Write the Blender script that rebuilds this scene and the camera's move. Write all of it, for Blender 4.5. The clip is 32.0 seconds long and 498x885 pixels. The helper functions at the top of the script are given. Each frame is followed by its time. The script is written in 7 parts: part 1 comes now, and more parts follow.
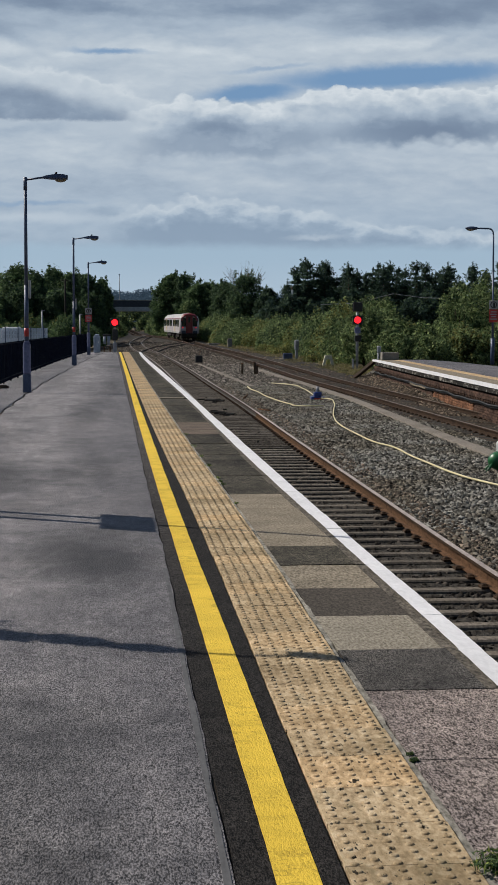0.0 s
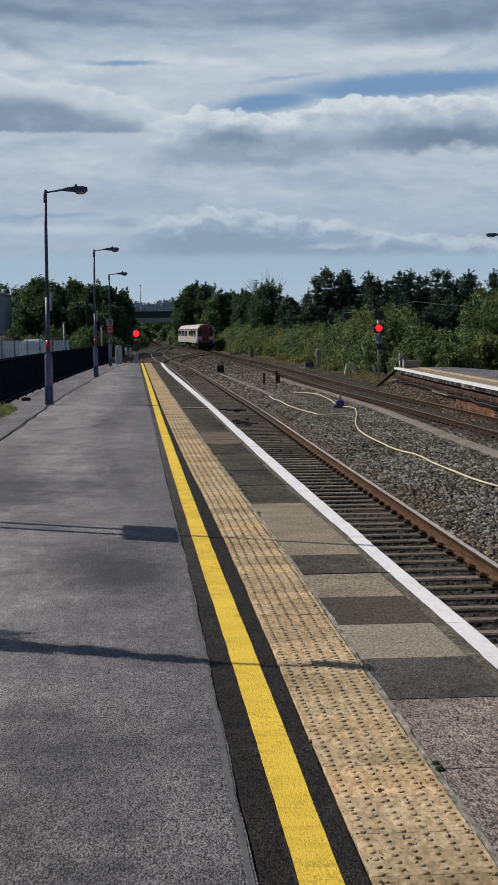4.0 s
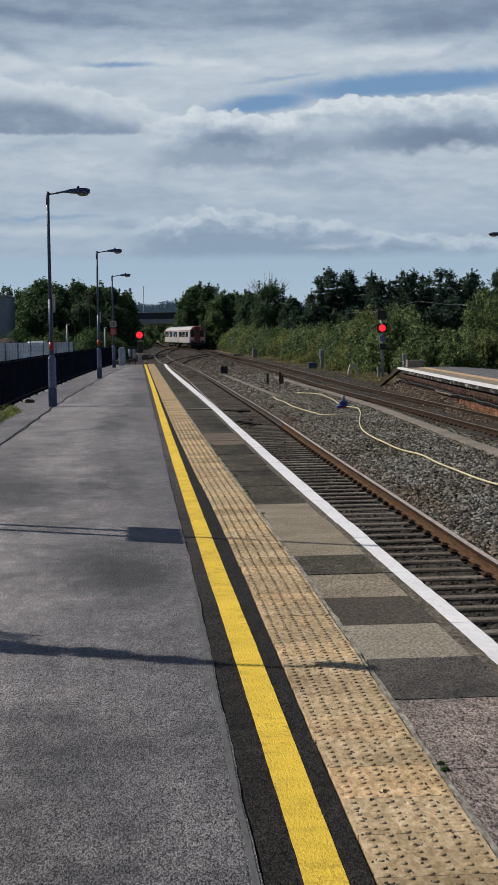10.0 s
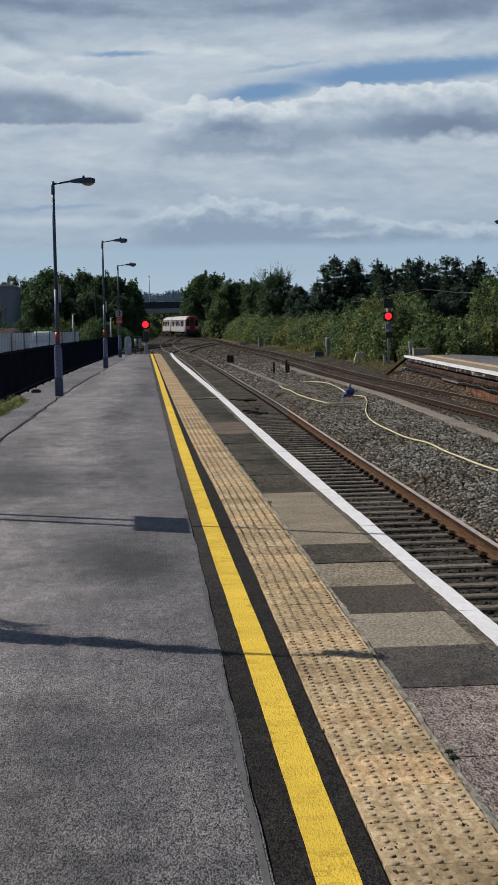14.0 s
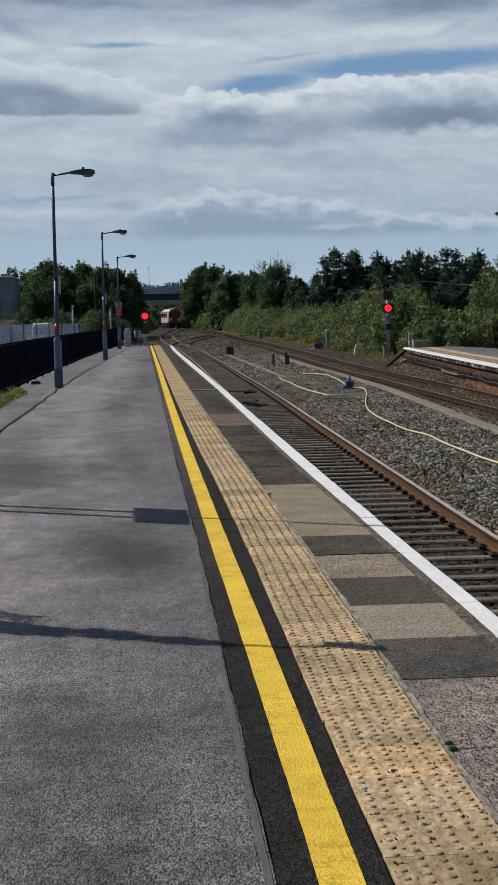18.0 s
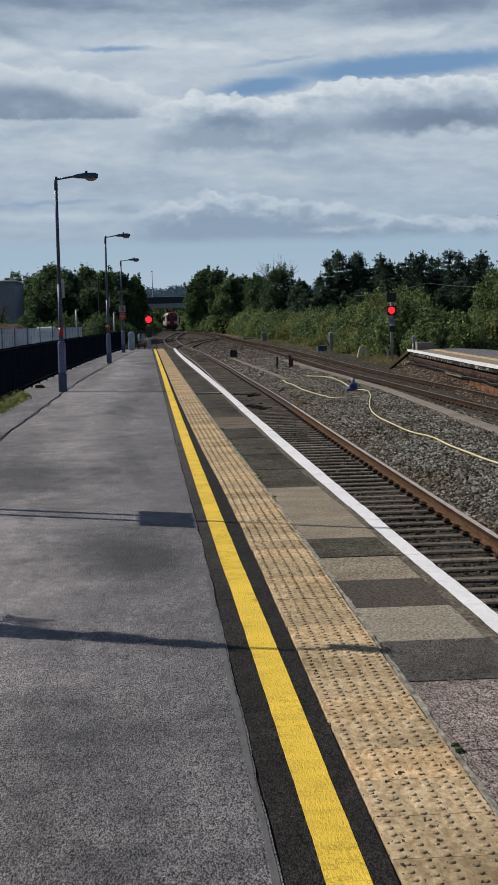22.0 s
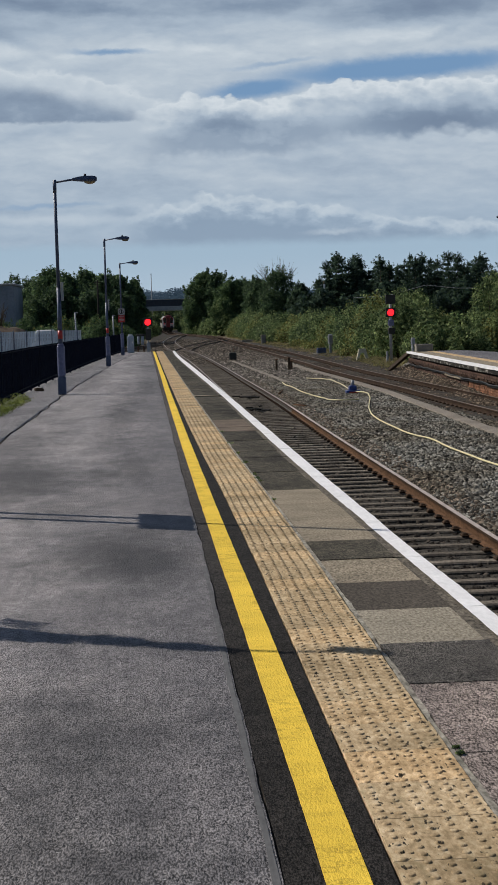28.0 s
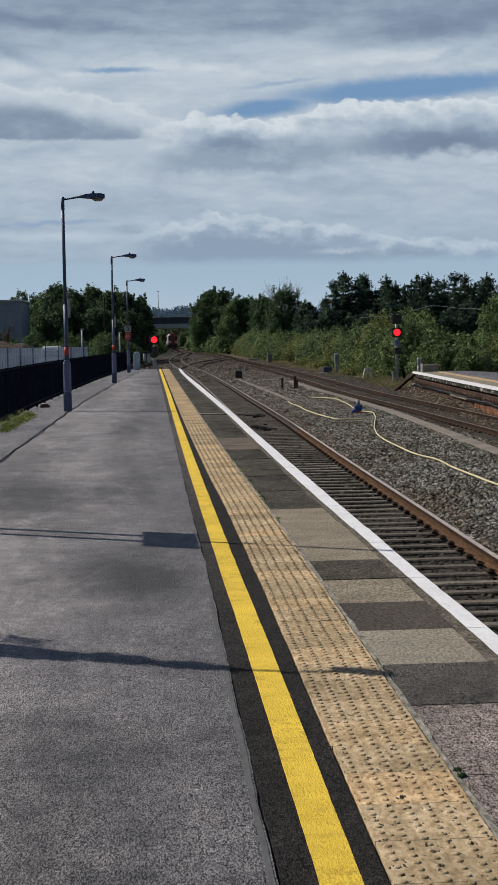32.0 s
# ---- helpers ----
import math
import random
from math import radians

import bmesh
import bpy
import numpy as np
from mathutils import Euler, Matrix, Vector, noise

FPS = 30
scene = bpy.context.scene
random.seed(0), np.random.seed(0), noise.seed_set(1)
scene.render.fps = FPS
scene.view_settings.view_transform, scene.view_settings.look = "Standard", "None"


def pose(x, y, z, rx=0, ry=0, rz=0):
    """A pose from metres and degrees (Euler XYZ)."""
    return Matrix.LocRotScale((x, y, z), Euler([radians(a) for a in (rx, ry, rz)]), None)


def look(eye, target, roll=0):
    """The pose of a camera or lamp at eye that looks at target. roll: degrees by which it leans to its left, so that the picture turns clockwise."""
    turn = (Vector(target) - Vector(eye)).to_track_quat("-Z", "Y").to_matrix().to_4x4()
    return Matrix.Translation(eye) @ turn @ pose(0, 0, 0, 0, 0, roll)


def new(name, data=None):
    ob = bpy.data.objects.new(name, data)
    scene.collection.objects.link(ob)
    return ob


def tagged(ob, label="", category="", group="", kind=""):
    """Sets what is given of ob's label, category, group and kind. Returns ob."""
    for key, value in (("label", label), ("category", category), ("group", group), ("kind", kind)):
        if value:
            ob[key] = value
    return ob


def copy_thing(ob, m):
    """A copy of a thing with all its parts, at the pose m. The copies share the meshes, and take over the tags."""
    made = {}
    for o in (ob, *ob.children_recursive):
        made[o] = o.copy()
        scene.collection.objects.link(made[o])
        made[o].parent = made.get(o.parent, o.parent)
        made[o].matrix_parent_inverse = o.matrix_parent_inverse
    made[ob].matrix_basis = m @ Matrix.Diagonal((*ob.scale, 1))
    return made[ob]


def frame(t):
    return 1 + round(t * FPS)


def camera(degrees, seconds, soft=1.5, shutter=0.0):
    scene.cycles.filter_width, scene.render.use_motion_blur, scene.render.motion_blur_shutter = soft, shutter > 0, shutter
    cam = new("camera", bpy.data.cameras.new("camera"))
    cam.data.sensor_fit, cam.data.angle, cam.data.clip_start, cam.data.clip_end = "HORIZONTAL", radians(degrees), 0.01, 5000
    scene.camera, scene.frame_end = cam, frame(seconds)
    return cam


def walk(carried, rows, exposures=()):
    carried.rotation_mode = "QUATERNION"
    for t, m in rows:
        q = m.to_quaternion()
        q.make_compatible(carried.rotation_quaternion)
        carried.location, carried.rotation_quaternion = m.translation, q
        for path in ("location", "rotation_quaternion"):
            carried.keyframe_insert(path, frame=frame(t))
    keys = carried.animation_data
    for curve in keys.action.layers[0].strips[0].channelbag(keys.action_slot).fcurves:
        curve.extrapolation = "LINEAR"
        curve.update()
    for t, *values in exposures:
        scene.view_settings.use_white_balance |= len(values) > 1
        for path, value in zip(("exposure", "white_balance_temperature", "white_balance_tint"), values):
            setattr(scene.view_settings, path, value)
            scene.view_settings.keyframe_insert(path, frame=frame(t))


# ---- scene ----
cam = camera(18.115, 32.0, soft=1.2)


def view(x, y, z, yaw, pitch, roll):
    """Eye, turn to the right, tilt down and roll, in degrees."""
    a, b = radians(yaw), radians(pitch)
    way = Vector((math.sin(a) * math.cos(b), math.cos(a) * math.cos(b), -math.sin(b)))
    eye = Vector((x, y, z))
    return look(eye, eye + 50 * way, roll)


walk(cam, [
    (0, view(-0.006, -0.023, 1.629, 4.963, 4.279, 0.080)),
    (0.5, view(-0.007, -0.021, 1.628, 4.881, 4.246, 0.059)),
    (1, view(-0.006, -0.018, 1.628, 4.769, 4.197, -0.025)),
    (1.5, view(-0.004, -0.013, 1.626, 4.647, 4.142, -0.135)),
    (2, view(-0.002, -0.008, 1.625, 4.538, 4.081, -0.202)),
    (2.5, view(-0.001, -0.005, 1.624, 4.446, 4.021, -0.250)),
    (3, view(0.000, -0.006, 1.625, 4.355, 3.986, -0.354)),
    (3.5, view(0.002, -0.007, 1.626, 4.254, 3.953, -0.529)),
    (5.5, view(0.000, -0.009, 1.626, 3.936, 3.872, -0.779)),
    (6, view(-0.001, -0.011, 1.627, 3.918, 3.847, -0.693)),
    (6.5, view(-0.002, -0.008, 1.627, 3.946, 3.821, -0.654)),
    (7, view(-0.002, -0.006, 1.627, 3.947, 3.795, -0.644)),
    (7.5, view(-0.000, -0.004, 1.626, 3.958, 3.790, -0.669)),
    (8, view(0.001, -0.003, 1.626, 3.963, 3.778, -0.745)),
    (8.5, view(0.002, -0.003, 1.625, 3.965, 3.779, -0.797)),
    (9, view(0.003, -0.002, 1.626, 3.965, 3.811, -0.834)),
    (9.5, view(0.005, -0.002, 1.626, 3.985, 3.857, -0.908)),
    (10, view(0.006, 0.000, 1.626, 3.987, 3.896, -0.979)),
    (10.5, view(0.006, 0.003, 1.625, 4.011, 3.944, -1.007)),
    (11, view(0.005, 0.002, 1.626, 4.015, 3.986, -1.008)),
    (11.5, view(0.003, -0.001, 1.626, 4.004, 4.030, -1.017)),
    (12, view(0.002, -0.004, 1.626, 3.986, 4.084, -1.046)),
    (12.5, view(0.002, -0.004, 1.626, 3.948, 4.141, -1.096)),
    (13, view(0.003, -0.003, 1.626, 3.905, 4.189, -1.157)),
    (13.5, view(0.005, 0.000, 1.626, 3.820, 4.245, -1.222)),
    (14, view(0.006, 0.004, 1.626, 3.738, 4.296, -1.279)),
    (14.5, view(0.007, 0.007, 1.625, 3.624, 4.361, -1.311)),
    (16.5, view(0.005, 0.008, 1.624, 3.541, 4.536, -1.315)),
    (17, view(0.006, 0.010, 1.623, 3.607, 4.559, -1.354)),
    (17.5, view(0.005, 0.011, 1.623, 3.689, 4.569, -1.307)),
    (18, view(0.004, 0.011, 1.624, 3.748, 4.595, -1.234)),
    (18.5, view(0.003, 0.011, 1.625, 3.811, 4.596, -1.244)),
    (19, view(0.004, 0.011, 1.624, 3.832, 4.600, -1.342)),
    (19.5, view(0.004, 0.011, 1.624, 3.852, 4.606, -1.457)),
    (20, view(0.003, 0.010, 1.624, 3.846, 4.601, -1.521)),
    (20.5, view(0.002, 0.010, 1.624, 3.821, 4.589, -1.508)),
    (21, view(0.002, 0.008, 1.625, 3.770, 4.556, -1.486)),
    (21.5, view(0.000, 0.006, 1.625, 3.695, 4.524, -1.494)),
    (22, view(-0.002, 0.003, 1.625, 3.604, 4.486, -1.493)),
    (22.5, view(-0.004, 0.001, 1.624, 3.504, 4.432, -1.486)),
    (23, view(-0.005, 0.000, 1.625, 3.399, 4.378, -1.510)),
    (23.5, view(-0.006, 0.000, 1.625, 3.282, 4.302, -1.508)),
    (24, view(-0.007, -0.000, 1.626, 3.205, 4.241, -1.412)),
    (24.5, view(-0.006, -0.001, 1.627, 3.197, 4.209, -1.299)),
    (25, view(-0.005, 0.000, 1.627, 3.278, 4.207, -1.266)),
    (25.5, view(-0.002, 0.005, 1.625, 3.349, 4.247, -1.306)),
    (27.5, view(0.001, 0.006, 1.626, 3.590, 4.378, -1.661)),
    (28, view(-0.002, 0.003, 1.626, 3.623, 4.398, -1.662)),
    (28.5, view(-0.003, 0.001, 1.627, 3.629, 4.385, -1.608)),
    (29, view(-0.004, 0.002, 1.628, 3.620, 4.337, -1.421)),
    (29.5, view(-0.005, 0.005, 1.628, 3.605, 4.274, -1.213)),
    (30, view(-0.005, 0.005, 1.628, 3.582, 4.179, -1.105)),
    (30.5, view(-0.005, 0.004, 1.629, 3.527, 4.073, -1.053)),
    (31, view(-0.003, 0.003, 1.630, 3.479, 3.948, -1.024)),
    (31.5, view(-0.001, 0.002, 1.630, 3.424, 3.822, -1.046)),
    (32, view(0.001, 0.002, 1.630, 3.449, 3.723, -1.083)),
], exposures=[(0, 0.0), (32, 0.0)])

# ---- sky, sun ----
SUN_WAY = Vector((-0.85, 0.527, 0.0)).normalized()   # horizontal way to the sun
SUN_HEIGHT = radians(42)

world = bpy.data.worlds.new("sky")
scene.world = world
world.use_nodes = True
wn = world.node_tree
sky = wn.nodes.new("ShaderNodeTexSky")
sky.sky_type = "NISHITA"
sky.sun_disc = False
sky.sun_elevation = SUN_HEIGHT
sky.sun_rotation = math.atan2(SUN_WAY.x, SUN_WAY.y)
sky.air_density, sky.dust_density, sky.ozone_density = 1.0, 0.6, 1.6
wn.nodes["Background"].inputs["Strength"].default_value = 0.06
wn.links.new(sky.outputs[0], wn.nodes["Background"].inputs["Color"])

sun = new("sun", bpy.data.lights.new("sun", "SUN"))
sun.data.energy, sun.data.angle, sun.data.color = 4.7, radians(0.53), (1.0, 0.94, 0.85)
to_sun = SUN_WAY * math.cos(SUN_HEIGHT) + Vector((0, 0, math.sin(SUN_HEIGHT)))
sun.matrix_world = look(to_sun * 60, (0, 0, 0))


# ---- materials ----
def material(name, base, rough=0.8, metal=0.0):
    m = bpy.data.materials.new(name)
    m.use_nodes = True
    b = m.node_tree.nodes["Principled BSDF"]
    b.inputs["Base Color"].default_value = (*base, 1)
    b.inputs["Roughness"].default_value = rough
    b.inputs["Metallic"].default_value = metal
    if rough >= 0.8:
        b.inputs["Specular IOR Level"].default_value = 0.08
    return m, m.node_tree, b


def node(nt, kind, **values):
    n = nt.nodes.new(kind)
    for k, v in values.items():
        if k in n.inputs:
            n.inputs[k].default_value = v
    return n


def coords(nt, scale=(1, 1, 1), world_space=True):
    if world_space:
        src = nt.nodes.new("ShaderNodeNewGeometry").outputs["Position"]
    else:
        src = nt.nodes.new("ShaderNodeTexCoord").outputs["Object"]
    mp = nt.nodes.new("ShaderNodeMapping")
    mp.inputs["Scale"].default_value = scale
    nt.links.new(src, mp.inputs["Vector"])
    return mp.outputs["Vector"]


def ramp(nt, fac, stops):
    r = nt.nodes.new("ShaderNodeValToRGB")
    e = r.color_ramp.elements
    while len(e) < len(stops):
        e.new(0.5)
    for el, (p, c) in zip(e, stops):
        el.position = p
        el.color = (*c, 1) if len(c) == 3 else c
    nt.links.new(fac, r.inputs["Fac"])
    return r.outputs["Color"]


def noise_tex(nt, vec, scale, detail=4, rough=0.6):
    n = node(nt, "ShaderNodeTexNoise", Scale=scale, Detail=detail, Roughness=rough)
    nt.links.new(vec, n.inputs["Vector"])
    return n.outputs["Fac"]


def mix(nt, fac, a, b, blend="MIX"):
    m = nt.nodes.new("ShaderNodeMix")
    m.data_type, m.blend_type = "RGBA", blend
    for sock, v in ((m.inputs[0], fac), (m.inputs[6], a), (m.inputs[7], b)):
        if hasattr(v, "links"):
            nt.links.new(v, sock)
        else:
            sock.default_value = v if isinstance(v, float) else (*v, 1)
    return m.outputs[2]


def bump(nt, b, height, strength, distance):
    n = node(nt, "ShaderNodeBump", Strength=strength, Distance=distance)
    nt.links.new(height, n.inputs["Height"])
    nt.links.new(n.outputs["Normal"], b.inputs["Normal"])


def surface(name, dark, light, rough=0.85, grain=60.0, stain=0.6, stain_dark=0.7, stain_scale=(1, 1, 1),
            relief=0.4, depth=0.004, metal=0.0, world_space=True, vary=0.0, spread=(0.3, 0.7)):
    """Grain between two colours, broad stains over it, fine relief; vary: change from piece to piece."""
    m, nt, b = material(name, light, rough, metal)
    v = coords(nt, (1, 0.36, 1) if world_space else (1, 1, 1), world_space)
    vs = coords(nt, stain_scale, world_space)
    fine = noise_tex(nt, v, grain, 3, 0.7)
    col = ramp(nt, fine, [(spread[0], dark), (spread[1], light)])
    broad = noise_tex(nt, vs, stain, 5, 0.6)
    k = stain_dark
    col = mix(nt, 1.0, col, ramp(nt, broad, [(0.3, (k, k, k)), (0.62, (1, 1, 1))]), "MULTIPLY")
    if vary:
        info = nt.nodes.new("ShaderNodeObjectInfo")
        lo = 1 - vary
        col = mix(nt, 1.0, col, ramp(nt, info.outputs["Random"], [(0.0, (lo, lo, lo)), (1.0, (1, 1, 1))]), "MULTIPLY")
    nt.links.new(col, b.inputs["Base Color"])
    if relief:
        bump(nt, b, fine, relief, depth)
    return m


def aggregate(name, dark, light, cell=70.0, bias=0.5, stain=0.35, stain_dark=0.6, stain_scale=(1, 1, 1), relief=1.0, depth=0.006, rough=0.9, blotch=1.0):
    """Rolled stone chippings in tar: cells of differing brightness with dark gaps, broad stains."""
    m, nt, b = material(name, light, rough)
    v = coords(nt, (1, 0.34, 1))
    mid = tuple(d + (l - d) * bias * 0.75 for d, l in zip(dark, light))
    grit = noise_tex(nt, v, cell, 1, 0.6)
    lumps = noise_tex(nt, v, cell * 0.42, 2, 0.7)
    col = ramp(nt, grit, [(0.44, dark), (0.5, mid), (0.57, light)])
    col2 = ramp(nt, lumps, [(0.38, dark), (0.5, mid), (0.63, light)])
    col = mix(nt, 0.36, col, col2)
    coarse = noise_tex(nt, v, cell * 0.16, 2, 0.7)
    col = mix(nt, 0.15, col, ramp(nt, coarse, [(0.40, dark), (0.5, mid), (0.61, light)]))
    chips = node(nt, "ShaderNodeTexVoronoi", Scale=9.0)
    nt.links.new(coords(nt), chips.inputs["Vector"])
    col = mix(nt, ramp(nt, chips.outputs["Distance"], [(0.025, (1, 1, 1)), (0.06, (0, 0, 0))]), col, tuple(min(0.62, 2.2 * c) for c in light))
    broad = noise_tex(nt, coords(nt, stain_scale), stain, 6, 0.62)
    k = stain_dark
    col = mix(nt, 1.0, col, ramp(nt, broad, [(0.32, (k, k, k)), (0.6, (1, 1, 1))]), "MULTIPLY")
    patchy = noise_tex(nt, coords(nt, (0.9, 0.22, 1)), 1.2, 8, 0.74)
    col = mix(nt, 1.0, col, ramp(nt, patchy, [(0.36, tuple(1 - blotch * q for q in (0.48, 0.48, 0.46))), (0.49, (0.96, 0.96, 0.96)), (0.62, tuple(1 + blotch * q for q in (0.34, 0.32, 0.29)))]), "MULTIPLY")
    mottle = noise_tex(nt, coords(nt), 1.9, 8, 0.8)
    col = mix(nt, 1.0, col, ramp(nt, mottle, [(0.36, (0.70, 0.70, 0.71)), (0.50, (1.0, 1.0, 1.0)), (0.64, (1.20, 1.19, 1.17))]), "MULTIPLY")
    streak = noise_tex(nt, coords(nt, (1.0, 0.55, 1)), 7.0, 6, 0.75)
    col = mix(nt, 1.0, col, ramp(nt, streak, [(0.40, tuple(1 - blotch * q for q in (0.30, 0.30, 0.29))), (0.58, (1.06, 1.06, 1.06))]), "MULTIPLY")
    nt.links.new(col, b.inputs["Base Color"])
    bump(nt, b, lumps, relief, depth)
    return m


asphalt_old = aggregate("old_asphalt", (0.003, 0.003, 0.0035), (0.362, 0.342, 0.352), 150, 0.5, 0.33, 0.72, (0.9, 0.22, 1), rough=0.68, blotch=0.68)


def tone_across(m):
    """Paler on the railing's side, darker toward the joint, with an uneven border."""
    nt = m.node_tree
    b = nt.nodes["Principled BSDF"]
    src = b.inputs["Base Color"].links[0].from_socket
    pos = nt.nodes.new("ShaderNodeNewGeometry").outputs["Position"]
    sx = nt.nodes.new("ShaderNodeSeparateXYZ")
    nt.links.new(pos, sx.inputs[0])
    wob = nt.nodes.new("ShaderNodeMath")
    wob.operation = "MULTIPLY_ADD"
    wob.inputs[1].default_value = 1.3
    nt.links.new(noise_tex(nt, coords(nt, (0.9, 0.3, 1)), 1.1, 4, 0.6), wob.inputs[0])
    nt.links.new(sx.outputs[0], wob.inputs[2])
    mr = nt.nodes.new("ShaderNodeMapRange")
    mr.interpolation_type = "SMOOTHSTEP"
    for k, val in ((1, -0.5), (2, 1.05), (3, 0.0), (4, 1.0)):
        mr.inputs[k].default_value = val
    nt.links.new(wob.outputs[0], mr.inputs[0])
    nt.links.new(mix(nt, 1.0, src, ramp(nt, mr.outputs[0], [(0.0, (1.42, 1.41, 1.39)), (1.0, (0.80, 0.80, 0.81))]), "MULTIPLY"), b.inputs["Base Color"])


tone_across(asphalt_old)


def stained(m, spots):
    """Dark spills and worn marks of their own shape on the ground: x, y, half width, half length, depth of tone."""
    nt = m.node_tree
    b = nt.nodes["Principled BSDF"]
    src = b.inputs["Base Color"].links[0].from_socket
    ragged = node(nt, "ShaderNodeTexNoise", Scale=1.5, Detail=7.0, Roughness=0.72)
    nt.links.new(coords(nt, (1.0, 0.45, 1)), ragged.inputs["Vector"])
    for x, y, rx, ry, tone in spots:
        mp = nt.nodes.new("ShaderNodeMapping")
        mp.vector_type = "TEXTURE"
        mp.inputs["Location"].default_value = (x, y, 0)
        mp.inputs["Scale"].default_value = (rx, ry, 1000)
        nt.links.new(nt.nodes.new("ShaderNodeNewGeometry").outputs["Position"], mp.inputs[0])
        ln = nt.nodes.new("ShaderNodeVectorMath")
        ln.operation = "LENGTH"
        nt.links.new(mp.outputs[0], ln.inputs[0])
        add = nt.nodes.new("ShaderNodeMath")
        add.operation = "MULTIPLY_ADD"
        add.inputs[1].default_value = 2.6
        nt.links.new(ragged.outputs["Fac"], add.inputs[0])
        nt.links.new(ln.outputs["Value"], add.inputs[2])
        src = mix(
            nt, ramp(nt, scaled(nt, add.outputs[0], 1 / 3.2), [(0.52, (1, 1, 1)), (0.84, (0, 0, 0))]), src, mix(nt, 1.0, src, (tone, tone, tone), "MULTIPLY"))
    nt.links.new(src, b.inputs["Base Color"])


def scaled(nt, val, k):
    n = nt.nodes.new("ShaderNodeMath")
    n.operation = "MULTIPLY"
    n.inputs[1].default_value = k
    nt.links.new(val, n.inputs[0])
    return n.outputs[0]


stained(asphalt_old, [(-0.12, 10.9, 0.55, 1.3, 0.36), (-1.45, 16.9, 0.75, 2.3, 0.36), (-0.55, 28.5, 0.30, 7.0, 0.6), (-0.9, 14.0, 0.5, 0.9, 0.66), (-0.25, 17.8, 0.32, 1.8, 0.58),
                      (-1.9, 22.5, 0.6, 3.0, 0.68), (-0.35, 6.0, 0.55, 1.0, 0.62), (-0.7, 4.6, 0.8, 0.7, 0.66), (-0.05, 42.0, 0.28, 6.0, 0.6), (-1.6, 50.0, 0.4, 9.0, 0.66), (0.1, 62.0, 0.5, 3.0, 0.6)])
asphalt_old.node_tree.nodes["Principled BSDF"].inputs["Specular IOR Level"].default_value = 0.22
asphalt_dark = aggregate("dark_asphalt", (0.0015, 0.0015, 0.0015), (0.052, 0.047, 0.044), 190, 0.33, 0.8, 0.8, blotch=0.25)


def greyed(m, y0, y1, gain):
    """Paler along the platform, by the given gain between y0 and y1."""
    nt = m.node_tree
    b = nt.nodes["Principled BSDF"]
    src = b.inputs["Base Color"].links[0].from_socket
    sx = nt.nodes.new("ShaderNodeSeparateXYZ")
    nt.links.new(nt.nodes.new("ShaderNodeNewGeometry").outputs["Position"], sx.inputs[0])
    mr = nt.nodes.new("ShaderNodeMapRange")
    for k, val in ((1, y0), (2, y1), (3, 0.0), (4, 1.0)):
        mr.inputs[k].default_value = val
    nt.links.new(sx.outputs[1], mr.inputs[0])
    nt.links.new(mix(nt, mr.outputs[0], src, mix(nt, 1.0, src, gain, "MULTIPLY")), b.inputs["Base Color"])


asphalt_band = aggregate("graded_band_asphalt", (0.0015, 0.0015, 0.0015), (0.052, 0.047, 0.044), 190, 0.33, 0.8, 0.8, blotch=0.25)
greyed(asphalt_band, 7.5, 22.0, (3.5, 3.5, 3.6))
asphalt_patch = aggregate("patch_asphalt", (0.008, 0.0075, 0.006), (0.15, 0.135, 0.105), 100, 0.5, 0.8, 0.6)
slab_pink = aggregate("exposed_aggregate", (0.012, 0.010, 0.009), (0.49, 0.41, 0.372), 165, 0.5, 0.9, 0.8, blotch=0.5)
slab_brown = surface("weathered_slab", (0.08, 0.066, 0.047), (0.40, 0.342, 0.26), grain=65, stain=2.2, stain_dark=0.66, relief=0.35, depth=0.003)
slab_pale = surface("pale_slab", (0.12, 0.102, 0.078), (0.40, 0.36, 0.288), grain=70, stain=1.2, stain_dark=0.75, relief=0.3, depth=0.003)

slab_sooty = surface("sooty_slab", (0.026, 0.022, 0.018), (0.115, 0.099, 0.082), grain=75, stain=1.6, stain_dark=0.7, relief=0.4, depth=0.003)
slab_coarse = aggregate("coarse_tarred_slab", (0.004, 0.004, 0.0035), (0.19, 0.176, 0.162), 170, 0.42, 0.9, 0.8, blotch=0.35)
slab_edge = surface("weathered_slab_edge", (0.022, 0.019, 0.016), (0.24, 0.21, 0.17), grain=45, stain=3.0, stain_dark=0.5, relief=0.5, depth=0.004)
slab_red = surface("reddish_slab", (0.045, 0.035, 0.028), (0.235, 0.185, 0.145), grain=60, stain=1.8, stain_dark=0.65, relief=0.4, depth=0.003)
sandy = surface("sandy_concrete", (0.14, 0.122, 0.102), (0.30, 0.266, 0.226), grain=30, stain=0.9, stain_dark=0.7, relief=0.4, depth=0.004)
cream = surface("cream_concrete", (0.48, 0.43, 0.31), (0.68, 0.62, 0.47), grain=12, stain=2.0, stain_dark=0.8, relief=0.2, depth=0.004)
kerb_grey = surface("smooth_grey_edging", (0.085, 0.085, 0.088), (0.14, 0.14, 0.145), grain=30, stain=2.0, stain_dark=0.75, relief=0.2, depth=0.002)
pit = surface("grit_filled_crack", (0.012, 0.010, 0.008), (0.06, 0.05, 0.04), grain=40, stain=3.0, stain_dark=0.5, relief=0.8, depth=0.008)


